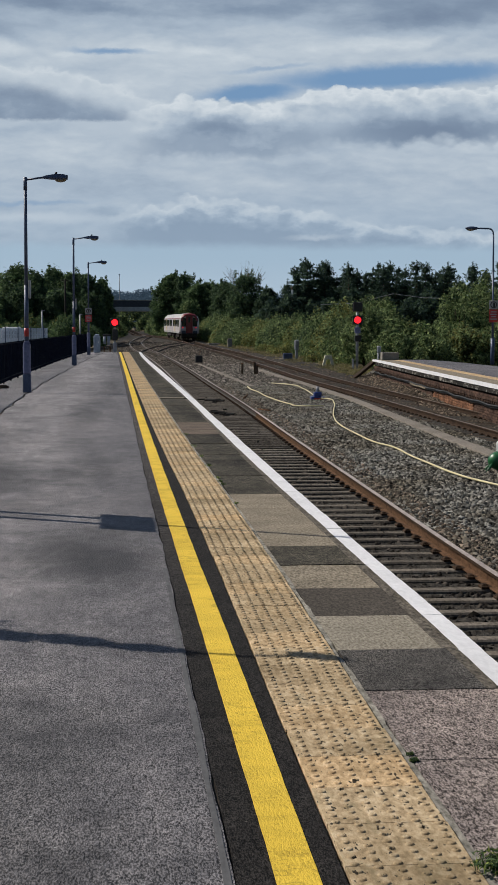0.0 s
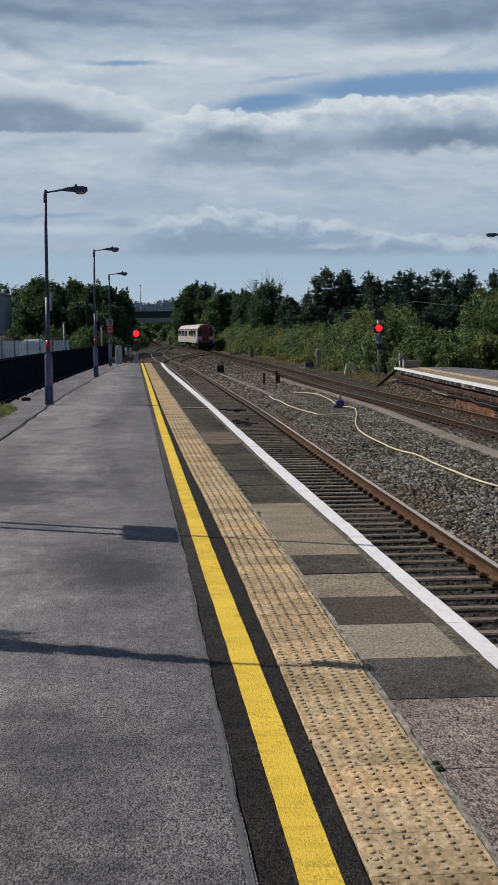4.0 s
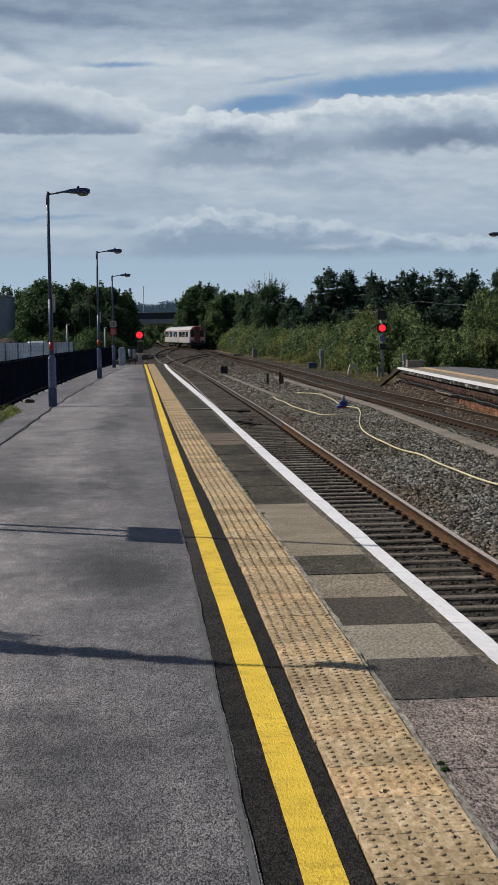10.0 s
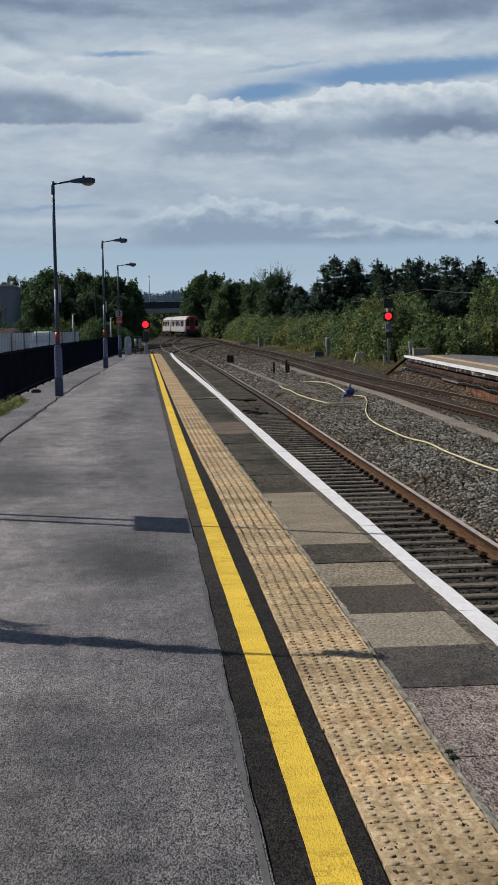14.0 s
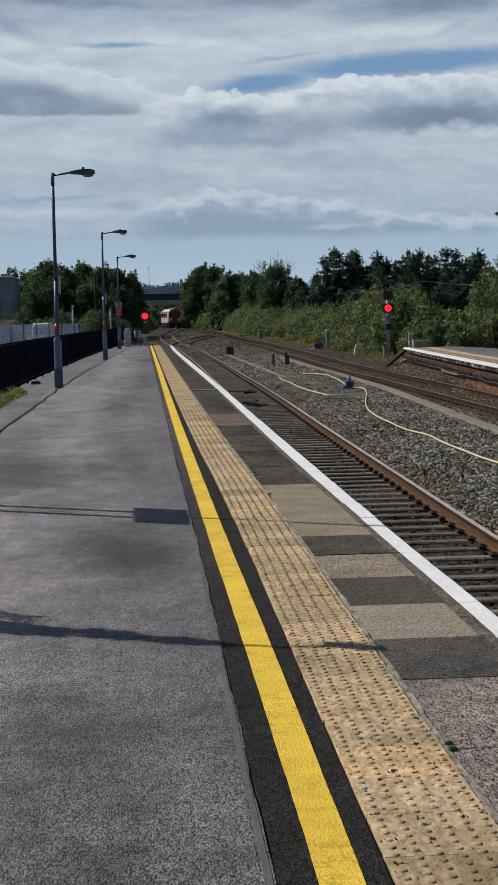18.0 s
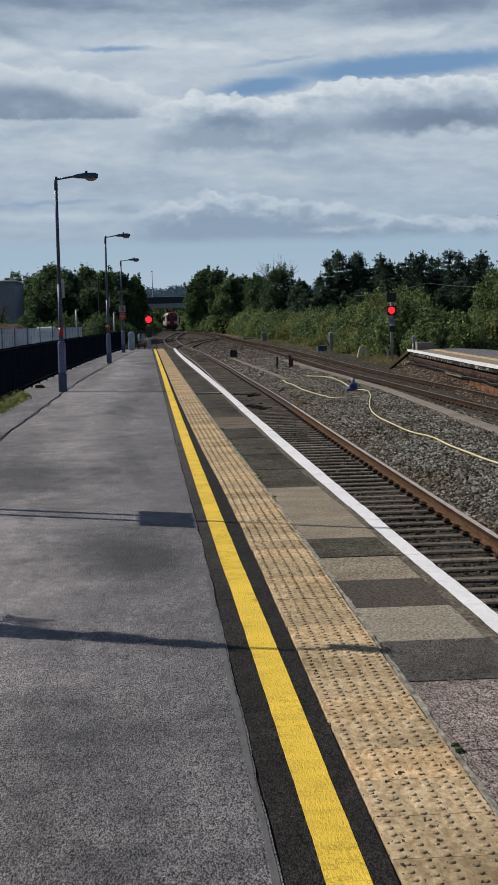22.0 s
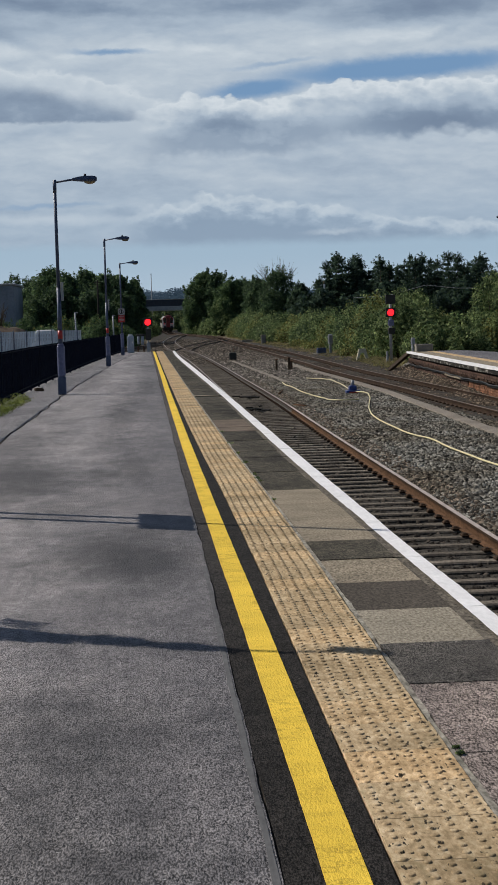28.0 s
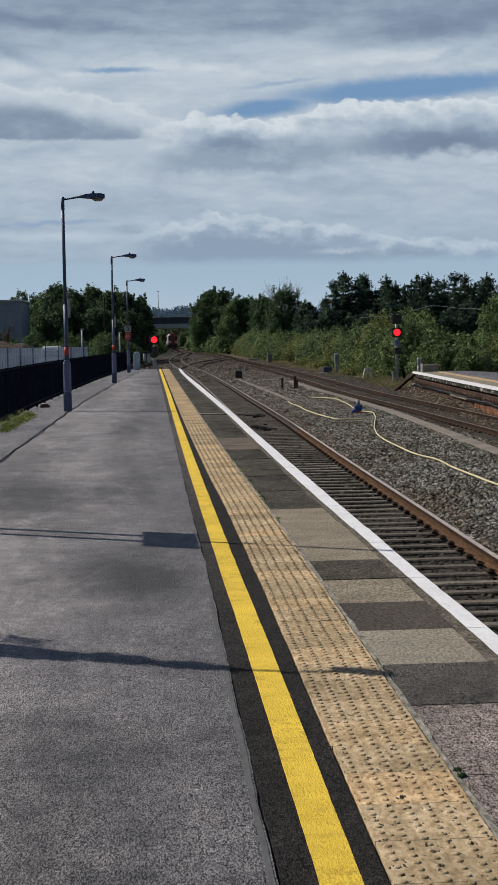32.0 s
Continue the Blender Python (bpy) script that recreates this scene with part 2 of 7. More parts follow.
def tile_material():
    m, nt, b = material("buff_concrete_tile", (0.5, 0.36, 0.19), 0.88)
    v = coords(nt)
    vf = coords(nt, (1, 0.4, 1))
    col = ramp(nt, noise_tex(nt, vf, 34, 4, 0.75), [(0.34, (0.29, 0.214, 0.126)), (0.50, (0.465, 0.350, 0.212)), (0.66, (0.635, 0.51, 0.343))])
    grime = noise_tex(nt, v, 1.7, 6, 0.65)
    col = mix(nt, 1.0, col, ramp(nt, grime, [(0.34, (0.66, 0.645, 0.61)), (0.56, (1.04, 1.02, 1))]), "MULTIPLY")
    moss = noise_tex(nt, vf, 7.0, 5, 0.7)
    col = mix(nt, ramp(nt, moss, [(0.58, (0, 0, 0)), (0.72, (0.55, 0.55, 0.55))]), col, (0.20, 0.175, 0.10))
    pits = noise_tex(nt, vf, 60, 2, 0.5)
    col = mix(nt, ramp(nt, pits, [(0.31, (1, 1, 1)), (0.36, (0, 0, 0))]), col, (0.05, 0.04, 0.028))
    info = nt.nodes.new("ShaderNodeObjectInfo")
    col = mix(nt, 1.0, col, ramp(nt, info.outputs["Random"], [(0.0, (0.74, 0.74, 0.74)), (0.5, (0.93, 0.94, 0.96)), (1.0, (1.12, 1.04, 0.96))]), "MULTIPLY")
    nt.links.new(col, b.inputs["Base Color"])
    bump(nt, b, pits, 0.5, 0.004)
    return m


buff = tile_material()
mortar = surface("mortar", (0.10, 0.092, 0.075), (0.46, 0.43, 0.37), grain=35, stain=3.5, stain_dark=0.4, relief=0.7, depth=0.006)
yellow = surface("worn_yellow_paint", (0.24, 0.15, 0.016), (0.75, 0.515, 0.065), grain=95, stain=3.0, stain_dark=0.78, rough=0.8, relief=0.9, depth=0.006, spread=(0.20, 0.44))
white_paint = surface("white_paint", (0.66, 0.65, 0.66), (0.80, 0.79, 0.80), grain=30, stain=2.0, stain_dark=0.85, rough=0.6, relief=0.2, depth=0.002)
ballast = surface("ballast", (0.014, 0.012, 0.010), (0.085, 0.076, 0.064), grain=16, stain=0.5, stain_dark=0.6, relief=1.0, depth=0.06)
rubble = surface("brown_rubble", (0.05, 0.038, 0.03), (0.15, 0.115, 0.09), grain=3, stain=0.4, stain_dark=0.5, relief=0.8, depth=0.1)
earth = surface("dry_earth", (0.075, 0.06, 0.038), (0.19, 0.16, 0.10), grain=6, stain=0.12, stain_dark=0.55, relief=0.6, depth=0.05)
concrete = surface("concrete", (0.20, 0.185, 0.16), (0.33, 0.31, 0.27), grain=40, stain=1.2, stain_dark=0.65, relief=0.4, depth=0.004, vary=0.15)
sleeper_mat = surface("sleeper_concrete", (0.10, 0.086, 0.070), (0.29, 0.25, 0.205), grain=30, stain=2.5, stain_dark=0.55, relief=0.5, depth=0.006, vary=0.35)
sleeper_wood = surface("sleeper_timber", (0.045, 0.032, 0.023), (0.13, 0.096, 0.07), grain=30, stain=2.5, stain_dark=0.6, relief=0.6, depth=0.006, vary=0.35)
rust = surface("rusty_steel", (0.05, 0.026, 0.014), (0.15, 0.084, 0.048), grain=25, stain=1.5, stain_dark=0.7, rough=0.88, relief=0.3, depth=0.002)
rust_mid = surface("brown_rusty_steel", (0.018, 0.011, 0.007), (0.075, 0.046, 0.029), grain=25, stain=1.5, stain_dark=0.6, rough=0.8, relief=0.2, depth=0.002)
rust_dark = surface("dark_rusty_steel", (0.012, 0.0075, 0.005), (0.045, 0.029, 0.020), grain=25, stain=1.5, stain_dark=0.7, rough=0.7, relief=0.2, depth=0.002)
rail_brown = surface("brown_rail_head", (0.085, 0.057, 0.040), (0.20, 0.145, 0.108), grain=20, stain=1.0, stain_dark=0.75, rough=0.6, relief=0.1, depth=0.001)
rail_dull = surface("dull_rail_head", (0.13, 0.104, 0.082), (0.31, 0.262, 0.215), grain=20, stain=1.0, stain_dark=0.75, rough=0.45, metal=0.15, relief=0.1, depth=0.001)
rail_top = surface("worn_rail_head", (0.30, 0.235, 0.195), (0.56, 0.48, 0.43), grain=20, stain=1.0, stain_dark=0.7, rough=0.5, metal=0.15, relief=0.1, depth=0.001)
brick = surface("red_brick", (0.17, 0.08, 0.046), (0.40, 0.20, 0.118), grain=9, stain=1.2, stain_dark=0.3, relief=0.5, depth=0.004, vary=0.4)
brick_joint = surface("old_mortar", (0.09, 0.07, 0.06), (0.2, 0.16, 0.13), grain=30, stain=1.5, relief=0.4)
# stains, with the shade under the platform edge mixed into the dark share
stained_shaded_block = surface("stained_shaded_concrete", (0.026, 0.023, 0.020), (0.36, 0.34, 0.305), grain=5.0, stain=1.0, stain_dark=0.45, relief=0.3, spread=(0.51, 0.62))
brown_brick = surface("sooty_brick", (0.045, 0.027, 0.020), (0.175, 0.106, 0.078), grain=8, stain=1.5, stain_dark=0.5, relief=0.4, vary=0.4)
lamp_paint = surface("blue_black_paint", (0.034, 0.052, 0.105), (0.075, 0.108, 0.195), grain=14, stain=2.0, rough=0.5, relief=0.1, depth=0.001)
lamp_base_paint = surface("grey_blue_paint", (0.105, 0.12, 0.22), (0.185, 0.205, 0.345), grain=14, stain=2.0, stain_dark=0.7, rough=0.6, relief=0.1, depth=0.001)
fence_paint = surface("navy_fence_paint", (0.003, 0.0045, 0.011), (0.009, 0.013, 0.026), grain=8, stain=1.0, rough=0.9, relief=0.0)
cladding = surface("blue_grey_cladding", (0.15, 0.18, 0.245), (0.22, 0.26, 0.335), grain=4, stain=0.4, stain_dark=0.8, rough=0.6, relief=0.0)
oily_black = surface("oily_black_felt", (0.004, 0.004, 0.004), (0.016, 0.014, 0.012), grain=15, stain=3.0, rough=0.95, relief=0.6, depth=0.01)
oily_black.node_tree.nodes["Principled BSDF"].inputs["Specular IOR Level"].default_value = 0.08
black_metal = surface("black_metal", (0.006, 0.006, 0.006), (0.02, 0.02, 0.02), grain=20, stain=3.0, rough=0.6, relief=0.0)
grey_metal = surface("grey_metal", (0.22, 0.23, 0.25), (0.34, 0.35, 0.37), grain=10, stain=2.0, stain_dark=0.7, rough=0.5, relief=0.05)
galvanised = surface("galvanised_steel", (0.42, 0.49, 0.57), (0.58, 0.66, 0.75), grain=8, stain=0.5, stain_dark=0.7, rough=0.5, metal=0.3, relief=0.0)
cabinet_paint = surface("pale_blue_grey_paint", (0.27, 0.32, 0.40), (0.40, 0.46, 0.55), grain=10, stain=1.5, stain_dark=0.75, rough=0.5, relief=0.05)
sign_white = surface("sign_white", (0.62, 0.62, 0.62), (0.74, 0.74, 0.74), grain=9, stain=2.0, rough=0.4, relief=0.0)
# the sign white again, darkened for faces that stand in shade
sign_shaded = surface("shaded_white_sign", (0.26, 0.26, 0.27), (0.40, 0.40, 0.41), grain=9, stain=2.0, rough=0.5, relief=0.0)
sign_red = surface("sign_red", (0.42, 0.02, 0.018), (0.52, 0.035, 0.03), grain=9, stain=2.0, rough=0.4, relief=0.0)
blue_plastic = surface("blue_plastic", (0.012, 0.03, 0.15), (0.025, 0.055, 0.24), grain=12, stain=3.0, rough=0.4, relief=0.0)
green_plastic = surface("green_plastic", (0.004, 0.07, 0.02), (0.01, 0.13, 0.035), grain=12, stain=3.0, rough=0.4, relief=0.0)


def crazed(m):
    """Thin dark cracks across the paint, here and there."""
    nt = m.node_tree
    b = nt.nodes["Principled BSDF"]
    src = b.inputs["Base Color"].links[0].from_socket
    lines = ramp(nt, noise_tex(nt, coords(nt, (1.0, 1.5, 1)), 3.2, 7, 0.72), [(0.474, (0, 0, 0)), (0.493, (1, 1, 1)), (0.505, (1, 1, 1)), (0.524, (0, 0, 0))])
    where = ramp(nt, noise_tex(nt, coords(nt), 1.3, 3, 0.6), [(0.42, (0, 0, 0)), (0.58, (0.45, 0.45, 0.45))])
    nt.links.new(mix(nt, mix(nt, 1.0, lines, where, "MULTIPLY"), src, (0.16, 0.11, 0.02)), b.inputs["Base Color"])


crazed(yellow)
cable_yellow = surface("yellow_cable_sheath", (0.52, 0.45, 0.22), (0.70, 0.63, 0.38), grain=10, stain=1.0, rough=0.5, relief=0.0)
lens_glass = surface("lamp_bowl", (0.22, 0.18, 0.12), (0.34, 0.28, 0.19), grain=9, stain=3.0, rough=0.25, relief=0.0)


def leaf_material(name, dark, light):
    m, nt, b = material(name, light, 0.85)
    b.inputs["Specular IOR Level"].default_value = 0.15
    g = nt.nodes.new("ShaderNodeNewGeometry")
    col = ramp(nt, g.outputs["Random Per Island"], [(0.0, dark), (1.0, light)])
    v = coords(nt)
    # broad tone noise paints in the shade between leaf clumps
    col = mix(nt, 1.0, col, ramp(nt, noise_tex(nt, v, 0.55, 4), [(0.36, (0.46, 0.50, 0.48)), (0.50, (0.88, 0.88, 0.86)), (0.64, (1.22, 1.2, 1.08))]), "MULTIPLY")
    nt.links.new(col, b.inputs["Base Color"])
    out = nt.nodes["Material Output"]
    tr = nt.nodes.new("ShaderNodeBsdfTranslucent")
    nt.links.new(col, tr.inputs["Color"])
    ms = nt.nodes.new("ShaderNodeMixShader")
    ms.inputs[0].default_value = 0.32
    nt.links.new(b.outputs[0], ms.inputs[1])
    nt.links.new(tr.outputs[0], ms.inputs[2])
    nt.links.new(ms.outputs[0], out.inputs["Surface"])
    return m


leaf_oak = leaf_material("broad_leaves", (0.042, 0.078, 0.036), (0.150, 0.226, 0.098))
leaf_dark = leaf_material("dark_leaves", (0.034, 0.060, 0.038), (0.106, 0.166, 0.092))
leaf_pine = leaf_material("pine_needles", (0.026, 0.047, 0.042), (0.092, 0.142, 0.112))
leaf_bush = leaf_material("bramble_leaves", (0.024, 0.042, 0.018), (0.325, 0.405, 0.175))
leaf_autumn = leaf_material("yellowing_leaves", (0.072, 0.079, 0.020), (0.30, 0.28, 0.095))
leaf_weed = leaf_material("weed_leaves", (0.12, 0.17, 0.03), (0.46, 0.54, 0.16))
leaf_dry = leaf_material("dry_grass_blades", (0.10, 0.085, 0.045), (0.36, 0.31, 0.18))
dead_wood = surface("dead_grey_wood", (0.12, 0.105, 0.085), (0.24, 0.215, 0.18), grain=8, stain=1.0, relief=0.4, depth=0.01)
creosoted = surface("creosoted_wood", (0.016, 0.015, 0.013), (0.045, 0.042, 0.036), grain=8, stain=1.0, relief=0.3, depth=0.006)
bark = surface("bark", (0.035, 0.028, 0.02), (0.10, 0.08, 0.06), grain=8, stain=1.0, relief=0.6, depth=0.02)


def glowing(name, colour, strength):
    m, nt, b = material(name, colour, 0.3)
    b.inputs["Emission Color"].default_value = (*colour, 1)
    b.inputs["Emission Strength"].default_value = strength
    return m


red_light = glowing("red_signal_light", (1.0, 0.012, 0.02), 2.2)
tail_light = glowing("red_tail_light", (1.0, 0.03, 0.05), 0.45)


# ---- building helpers ----
def obj(name, bm, mats, parent=None, label=""):
    me = bpy.data.meshes.new(name)
    bm.to_mesh(me)
    bm.free()
    for m in (mats if isinstance(mats, (list, tuple)) else [mats]):
        me.materials.append(m)
    ob = new(name, me)
    if parent is not None:
        ob.parent = parent
    if label:
        ob["label"] = label
    return ob


def part(name, bm, mat, parent, label=""):
    return obj(name, bm, mat, parent, label)


def shared(name, me, parent, m):
    ob = new(name, me)
    ob.parent = parent
    ob.matrix_basis = m
    return ob


def thing(name, label, category, m=None, group="", kind=""):
    e = new(name)
    if m is not None:
        e.matrix_basis = m
    return tagged(e, label, category, group, kind)


def B():
    return bmesh.new()


def box(bm, cx, cy, cz, sx, sy, sz, bevel=0.0, turn=0.0, mi=0, lean=0.0):
    r = bmesh.ops.create_cube(bm, size=1)
    vs = r["verts"]
    m = Matrix.Translation((cx, cy, cz)) @ pose(0, 0, 0, lean, 0, turn) @ Matrix.Diagonal((sx, sy, sz, 1))
    bmesh.ops.transform(bm, matrix=m, verts=vs)
    fs = list({f for v in vs for f in v.link_faces})
    for f in fs:
        f.material_index = mi
    if bevel > 0:
        es = list({e for v in vs for e in v.link_edges})
        r = bmesh.ops.bevel(bm, geom=es, offset=bevel, segments=1, affect="EDGES", profile=0.6)
        for f in r["faces"]:
            f.material_index = mi
    return bm


def tube(bm, p0, p1, r0, r1=None, n=10, mi=0):
    p0, p1 = Vector(p0), Vector(p1)
    r1 = r0 if r1 is None else r1
    d = p1 - p0
    q = d.to_track_quat("Z", "Y").to_matrix().to_4x4()
    m = Matrix.Translation((p0 + p1) / 2) @ q
    r = bmesh.ops.create_cone(bm, cap_ends=True, segments=n, radius1=r0, radius2=max(r1, 1e-4), depth=d.length, matrix=m)
    for f in {f for v in r["verts"] for f in v.link_faces}:
        f.material_index = mi
        f.smooth = len(f.verts) == 4
    return bm


def ball(bm, c, r, scale=(1, 1, 1), u=12, v=8, mi=0):
    m = Matrix.Translation(c) @ Matrix.Diagonal((r * scale[0], r * scale[1], r * scale[2], 1))
    k = bmesh.ops.create_uvsphere(bm, u_segments=u, v_segments=v, radius=1, matrix=m)
    for f in {f for w in k["verts"] for f in w.link_faces}:
        f.material_index = mi
        f.smooth = True
    return bm


def sweep(bm, points, profile, mi=0, closed=True, side=None):
    """Sweeps a cross-section (offset to the right, height) along points."""
    rings = []
    n = len(points)
    for i, p in enumerate(points):
        a, b = points[max(i - 1, 0)], points[min(i + 1, n - 1)]
        d = Vector((b[0] - a[0], b[1] - a[1], 0)).normalized()
        right = Vector((d.y, -d.x, 0))
        rings.append([bm.verts.new(Vector(p) + right * u + Vector((0, 0, h))) for u, h in profile])
    k = len(profile)
    for i in range(n - 1):
        for j in range(k if closed else k - 1):
            f = bm.faces.new((rings[i][j], rings[i][(j + 1) % k], rings[i + 1][(j + 1) % k], rings[i + 1][j]))
            f.material_index = mi if side is None else side[j]
    if closed:
        for ring, turn in ((rings[0], 1), (rings[-1], -1)):
            f = bm.faces.new(ring[::turn])
            f.material_index = mi
    bmesh.ops.recalc_face_normals(bm, faces=bm.faces[:])
    return bm


def glide(knots, step=2.0):
    """A smooth line through knots (y, x), as a function of y."""
    ys, xs = [k[0] for k in knots], [k[1] for k in knots]
    m = [0.0] * len(ys)
    for i in range(len(ys)):
        a, b = max(i - 1, 0), min(i + 1, len(ys) - 1)
        m[i] = (xs[b] - xs[a]) / (ys[b] - ys[a])

    def at(y):
        if y <= ys[0]:
            return xs[0] + m[0] * (y - ys[0])
        if y >= ys[-1]:
            return xs[-1] + m[-1] * (y - ys[-1])
        i = max(j for j in range(len(ys) - 1) if ys[j] <= y)
        h = ys[i + 1] - ys[i]
        t = (y - ys[i]) / h
        return ((2 * t**3 - 3 * t**2 + 1) * xs[i] + (t**3 - 2 * t**2 + t) * h * m[i]
                + (-2 * t**3 + 3 * t**2) * xs[i + 1] + (t**3 - t**2) * h * m[i + 1])
    return at


def rail_z(y):
    return -0.915 + 0.003 * max(0.0, y - 70)


def steps(a, b, d):
    n = max(1, math.ceil((b - a) / d))
    return [a + (b - a) * i / n for i in range(n + 1)]


def raw(name, verts, faces, mats, parent=None, label="", index=None):
    me = bpy.data.meshes.new(name)
    me.from_pydata(verts, [], faces)
    for m in (mats if isinstance(mats, (list, tuple)) else [mats]):
        me.materials.append(m)
    if index is not None:
        me.polygons.foreach_set("material_index", index)
    me.update()
    ob = new(name, me)
    if parent is not None:
        ob.parent = parent
    if label:
        ob["label"] = label
    return ob


# ---- lines of the plan (y, x) ----
edge_x = glide([(-12, 1.855), (8, 1.85), (11, 1.825), (21, 1.80), (35, 1.785), (54, 1.74), (72, 1.67), (85, 1.66), (97, 1.70)])
coping_x = glide([(-12, 1.73), (8, 1.72), (10.5, 1.70), (19, 1.64), (35, 1.63), (46, 1.58), (60, 1.51), (72, 1.47), (85, 1.47), (97, 1.56)])
tile_x = glide([(-12, 0.68), (6, 0.68), (10, 0.69), (15, 0.68), (20, 0.645), (28, 0.615), (36, 0.60), (52, 0.58), (94, 0.55), (101, 0.54)])
yellow_x = glide([(-12, 0.53), (5, 0.53), (8, 0.525), (11, 0.51), (16, 0.495), (20, 0.485), (27, 0.475), (38, 0.465), (52, 0.46), (94, 0.41), (101, 0.40)])
seam_x = glide([(-12, 0.33), (5, 0.34), (11, 0.348), (16, 0.332), (30, 0.32), (101, 0.22)])
fence_x = glide([(-12, -3.4), (20, -3.25), (36, -3.13), (46, -3.02), (54, -2.84), (72, -2.42), (88, -1.85), (95, -1.5)])
near_x = glide([(-20, 3.14), (17, 3.16), (22, 3.20), (34, 3.31), (50, 3.50), (65, 3.57), (90, 3.58), (115, 3.42), (132, 3.2), (149, 2.78), (168, 2.65), (188, 2.68), (208, 3.05), (222, 3.5), (240, 4.2), (263, 5.2), (285, 6.6), (300, 6.35)])
far_x = glide([(-20, 10.0), (45, 10.0), (60, 10.05), (78, 9.95), (91, 10.08), (110, 10.22), (133, 10.32), (163, 10.12), (196, 10.08), (216, 10.32), (228, 10.27), (240, 10.08), (250, 9.78), (260, 9.36), (268, 8.92), (276, 8.38), (284, 7.66), (295, 6.55), (307, 5.55), (318, 5.22), (330, 5.15), (344, 5.12), (386, 5.0), (440, 5.1), (480, 5.1)])
cross_x = glide([(128, 2.95), (140, 3.1), (155, 4.1), (170, 5.4), (186, 7.4), (200, 9.3), (212, 10.2)])
left_x = glide([(120, -9.0), (150, -3.2), (174, 0.3), (188, 2.2), (206, 2.95)])
edge2_x = glide([(30, 9.75), (40, 10.28), (48, 10.77), (52, 11.02), (59, 11.46), (67, 12.0), (74.5, 12.48), (80, 12.8)])

PLATFORM_END = 96.4
PLATFORM_START = -14.0

# ---- ground ----
def build_ground():
    xs = [-1500, -600, -250, -120, -70, -45, -30, -20, -13, -8, -4, 0, 2, 6, 10, 14, 18, 24, 32, 45, 70, 120, 250, 600, 1500]
    ys = [-1500, -500, -150, -50, -15, 0, 20, 40, 60, 70, 80, 100, 120, 150, 180, 220, 260, 300, 350, 420, 500, 600, 800, 1300, 3000]
    verts, faces = [], []
    for y in ys:
        for x in xs:
            z = rail_z(min(max(y, 0), 480)) - 0.22
            if x < -8 or x > 24:
                z += 0.1 * noise.noise((x * 0.05, y * 0.05, 0))
            verts.append((x, y, z))
    w = len(xs)
    for j in range(len(ys) - 1):
        for i in range(w - 1):
            a = j * w + i
            faces.append((a, a + 1, a + w + 1, a + w))
    g = raw("ground", verts, faces, earth)
    tagged(g, "dry earth and low grass beside the railway lines", "ground", kind="structure")


build_ground()


def build_ballast_bed():
    """A bed of grey ballast under and between the lines, with shallow shoulders."""
    verts, faces = [], []
    ys = steps(-14, 120, 2.5) + steps(123, 430, 6)
    left = glide([(-14, 1.92), (95, 1.75), (99, -1.5), (112, -4), (140, -5), (175, -2), (210, 0), (300, 1.0), (430, 1.5)])
    right = glide([(-14, 13.0), (60, 13.0), (90, 14.0), (110, 14.3), (150, 14.6), (190, 12.6), (260, 11.9), (300, 10), (330, 8.5), (430, 8.5)])
    n = 44
    for y in ys:
        a, b = left(y), right(y)
        for i in range(n + 1):
            x = a + (b - a) * i / n
            low = max(0.0, 1 - max(0.0, abs(x - near_x(y)) - 0.75) / 0.35) if y < 140 else 0.5
            z = rail_z(y) - 0.165 - 0.03 * low + 0.03 * noise.noise((x * 0.9, y * 0.45, 3.0))
            if i in (0, n):
                z -= 0.14
            verts.append((x, y, z))
    w = n + 1
    for j in range(len(ys) - 1):
        for i in range(n):
            a = j * w + i
            faces.append((a, a + 1, a + w + 1, a + w))
    g = raw("ballast_bed", verts, faces, ballast)
    tagged(g, "grey crushed-stone ballast bed between the tracks", "ballast", kind="structure")


build_ballast_bed()


# ---- tracks ----
RAIL = [(-0.035, 0.0), (0.035, 0.0), (0.036, -0.034), (0.012, -0.05), (0.010, -0.125), (0.07, -0.142), (0.07, -0.155),
        (-0.07, -0.155), (-0.07, -0.142), (-0.010, -0.125), (-0.012, -0.05), (-0.036, -0.034)]
RAIL_SIDE = [0, 2] + [1] * 9 + [2]


def line_points(line, a, b, step, off=0.0, dz=0.0):
    out = []
    for y in steps(a, b, step):
        t = (line(y + 0.5) - line(y - 0.5))
        d = Vector((t, 1, 0)).normalized()
        out.append((line(y) + d.y * off, y - d.x * off, rail_z(y) + dz))
    return out


def sleeper_mesh(name, mat):
    bm = B()
    box(bm, 0, 0, -0.10, 2.5, 0.185, 0.20, 0.018)
    for s in (-0.7525, 0.7525):
        box(bm, s, 0, 0.012, 0.30, 0.16, 0.03, 0.006, mi=1)
        for q in (-0.105, 0.105):
            box(bm, s + q, 0, 0.024, 0.07, 0.11, 0.045, 0.014, mi=1)
    me = bpy.data.meshes.new(name)
    bm.to_mesh(me)
    bm.free()
    me.materials.append(mat)
    me.materials.append(rust_mid)
    return me


sleeper_concrete_mesh = sleeper_mesh("sleeper", sleeper_mat)
sleeper_wood_mesh = sleeper_mesh("sleeper", sleeper_wood)


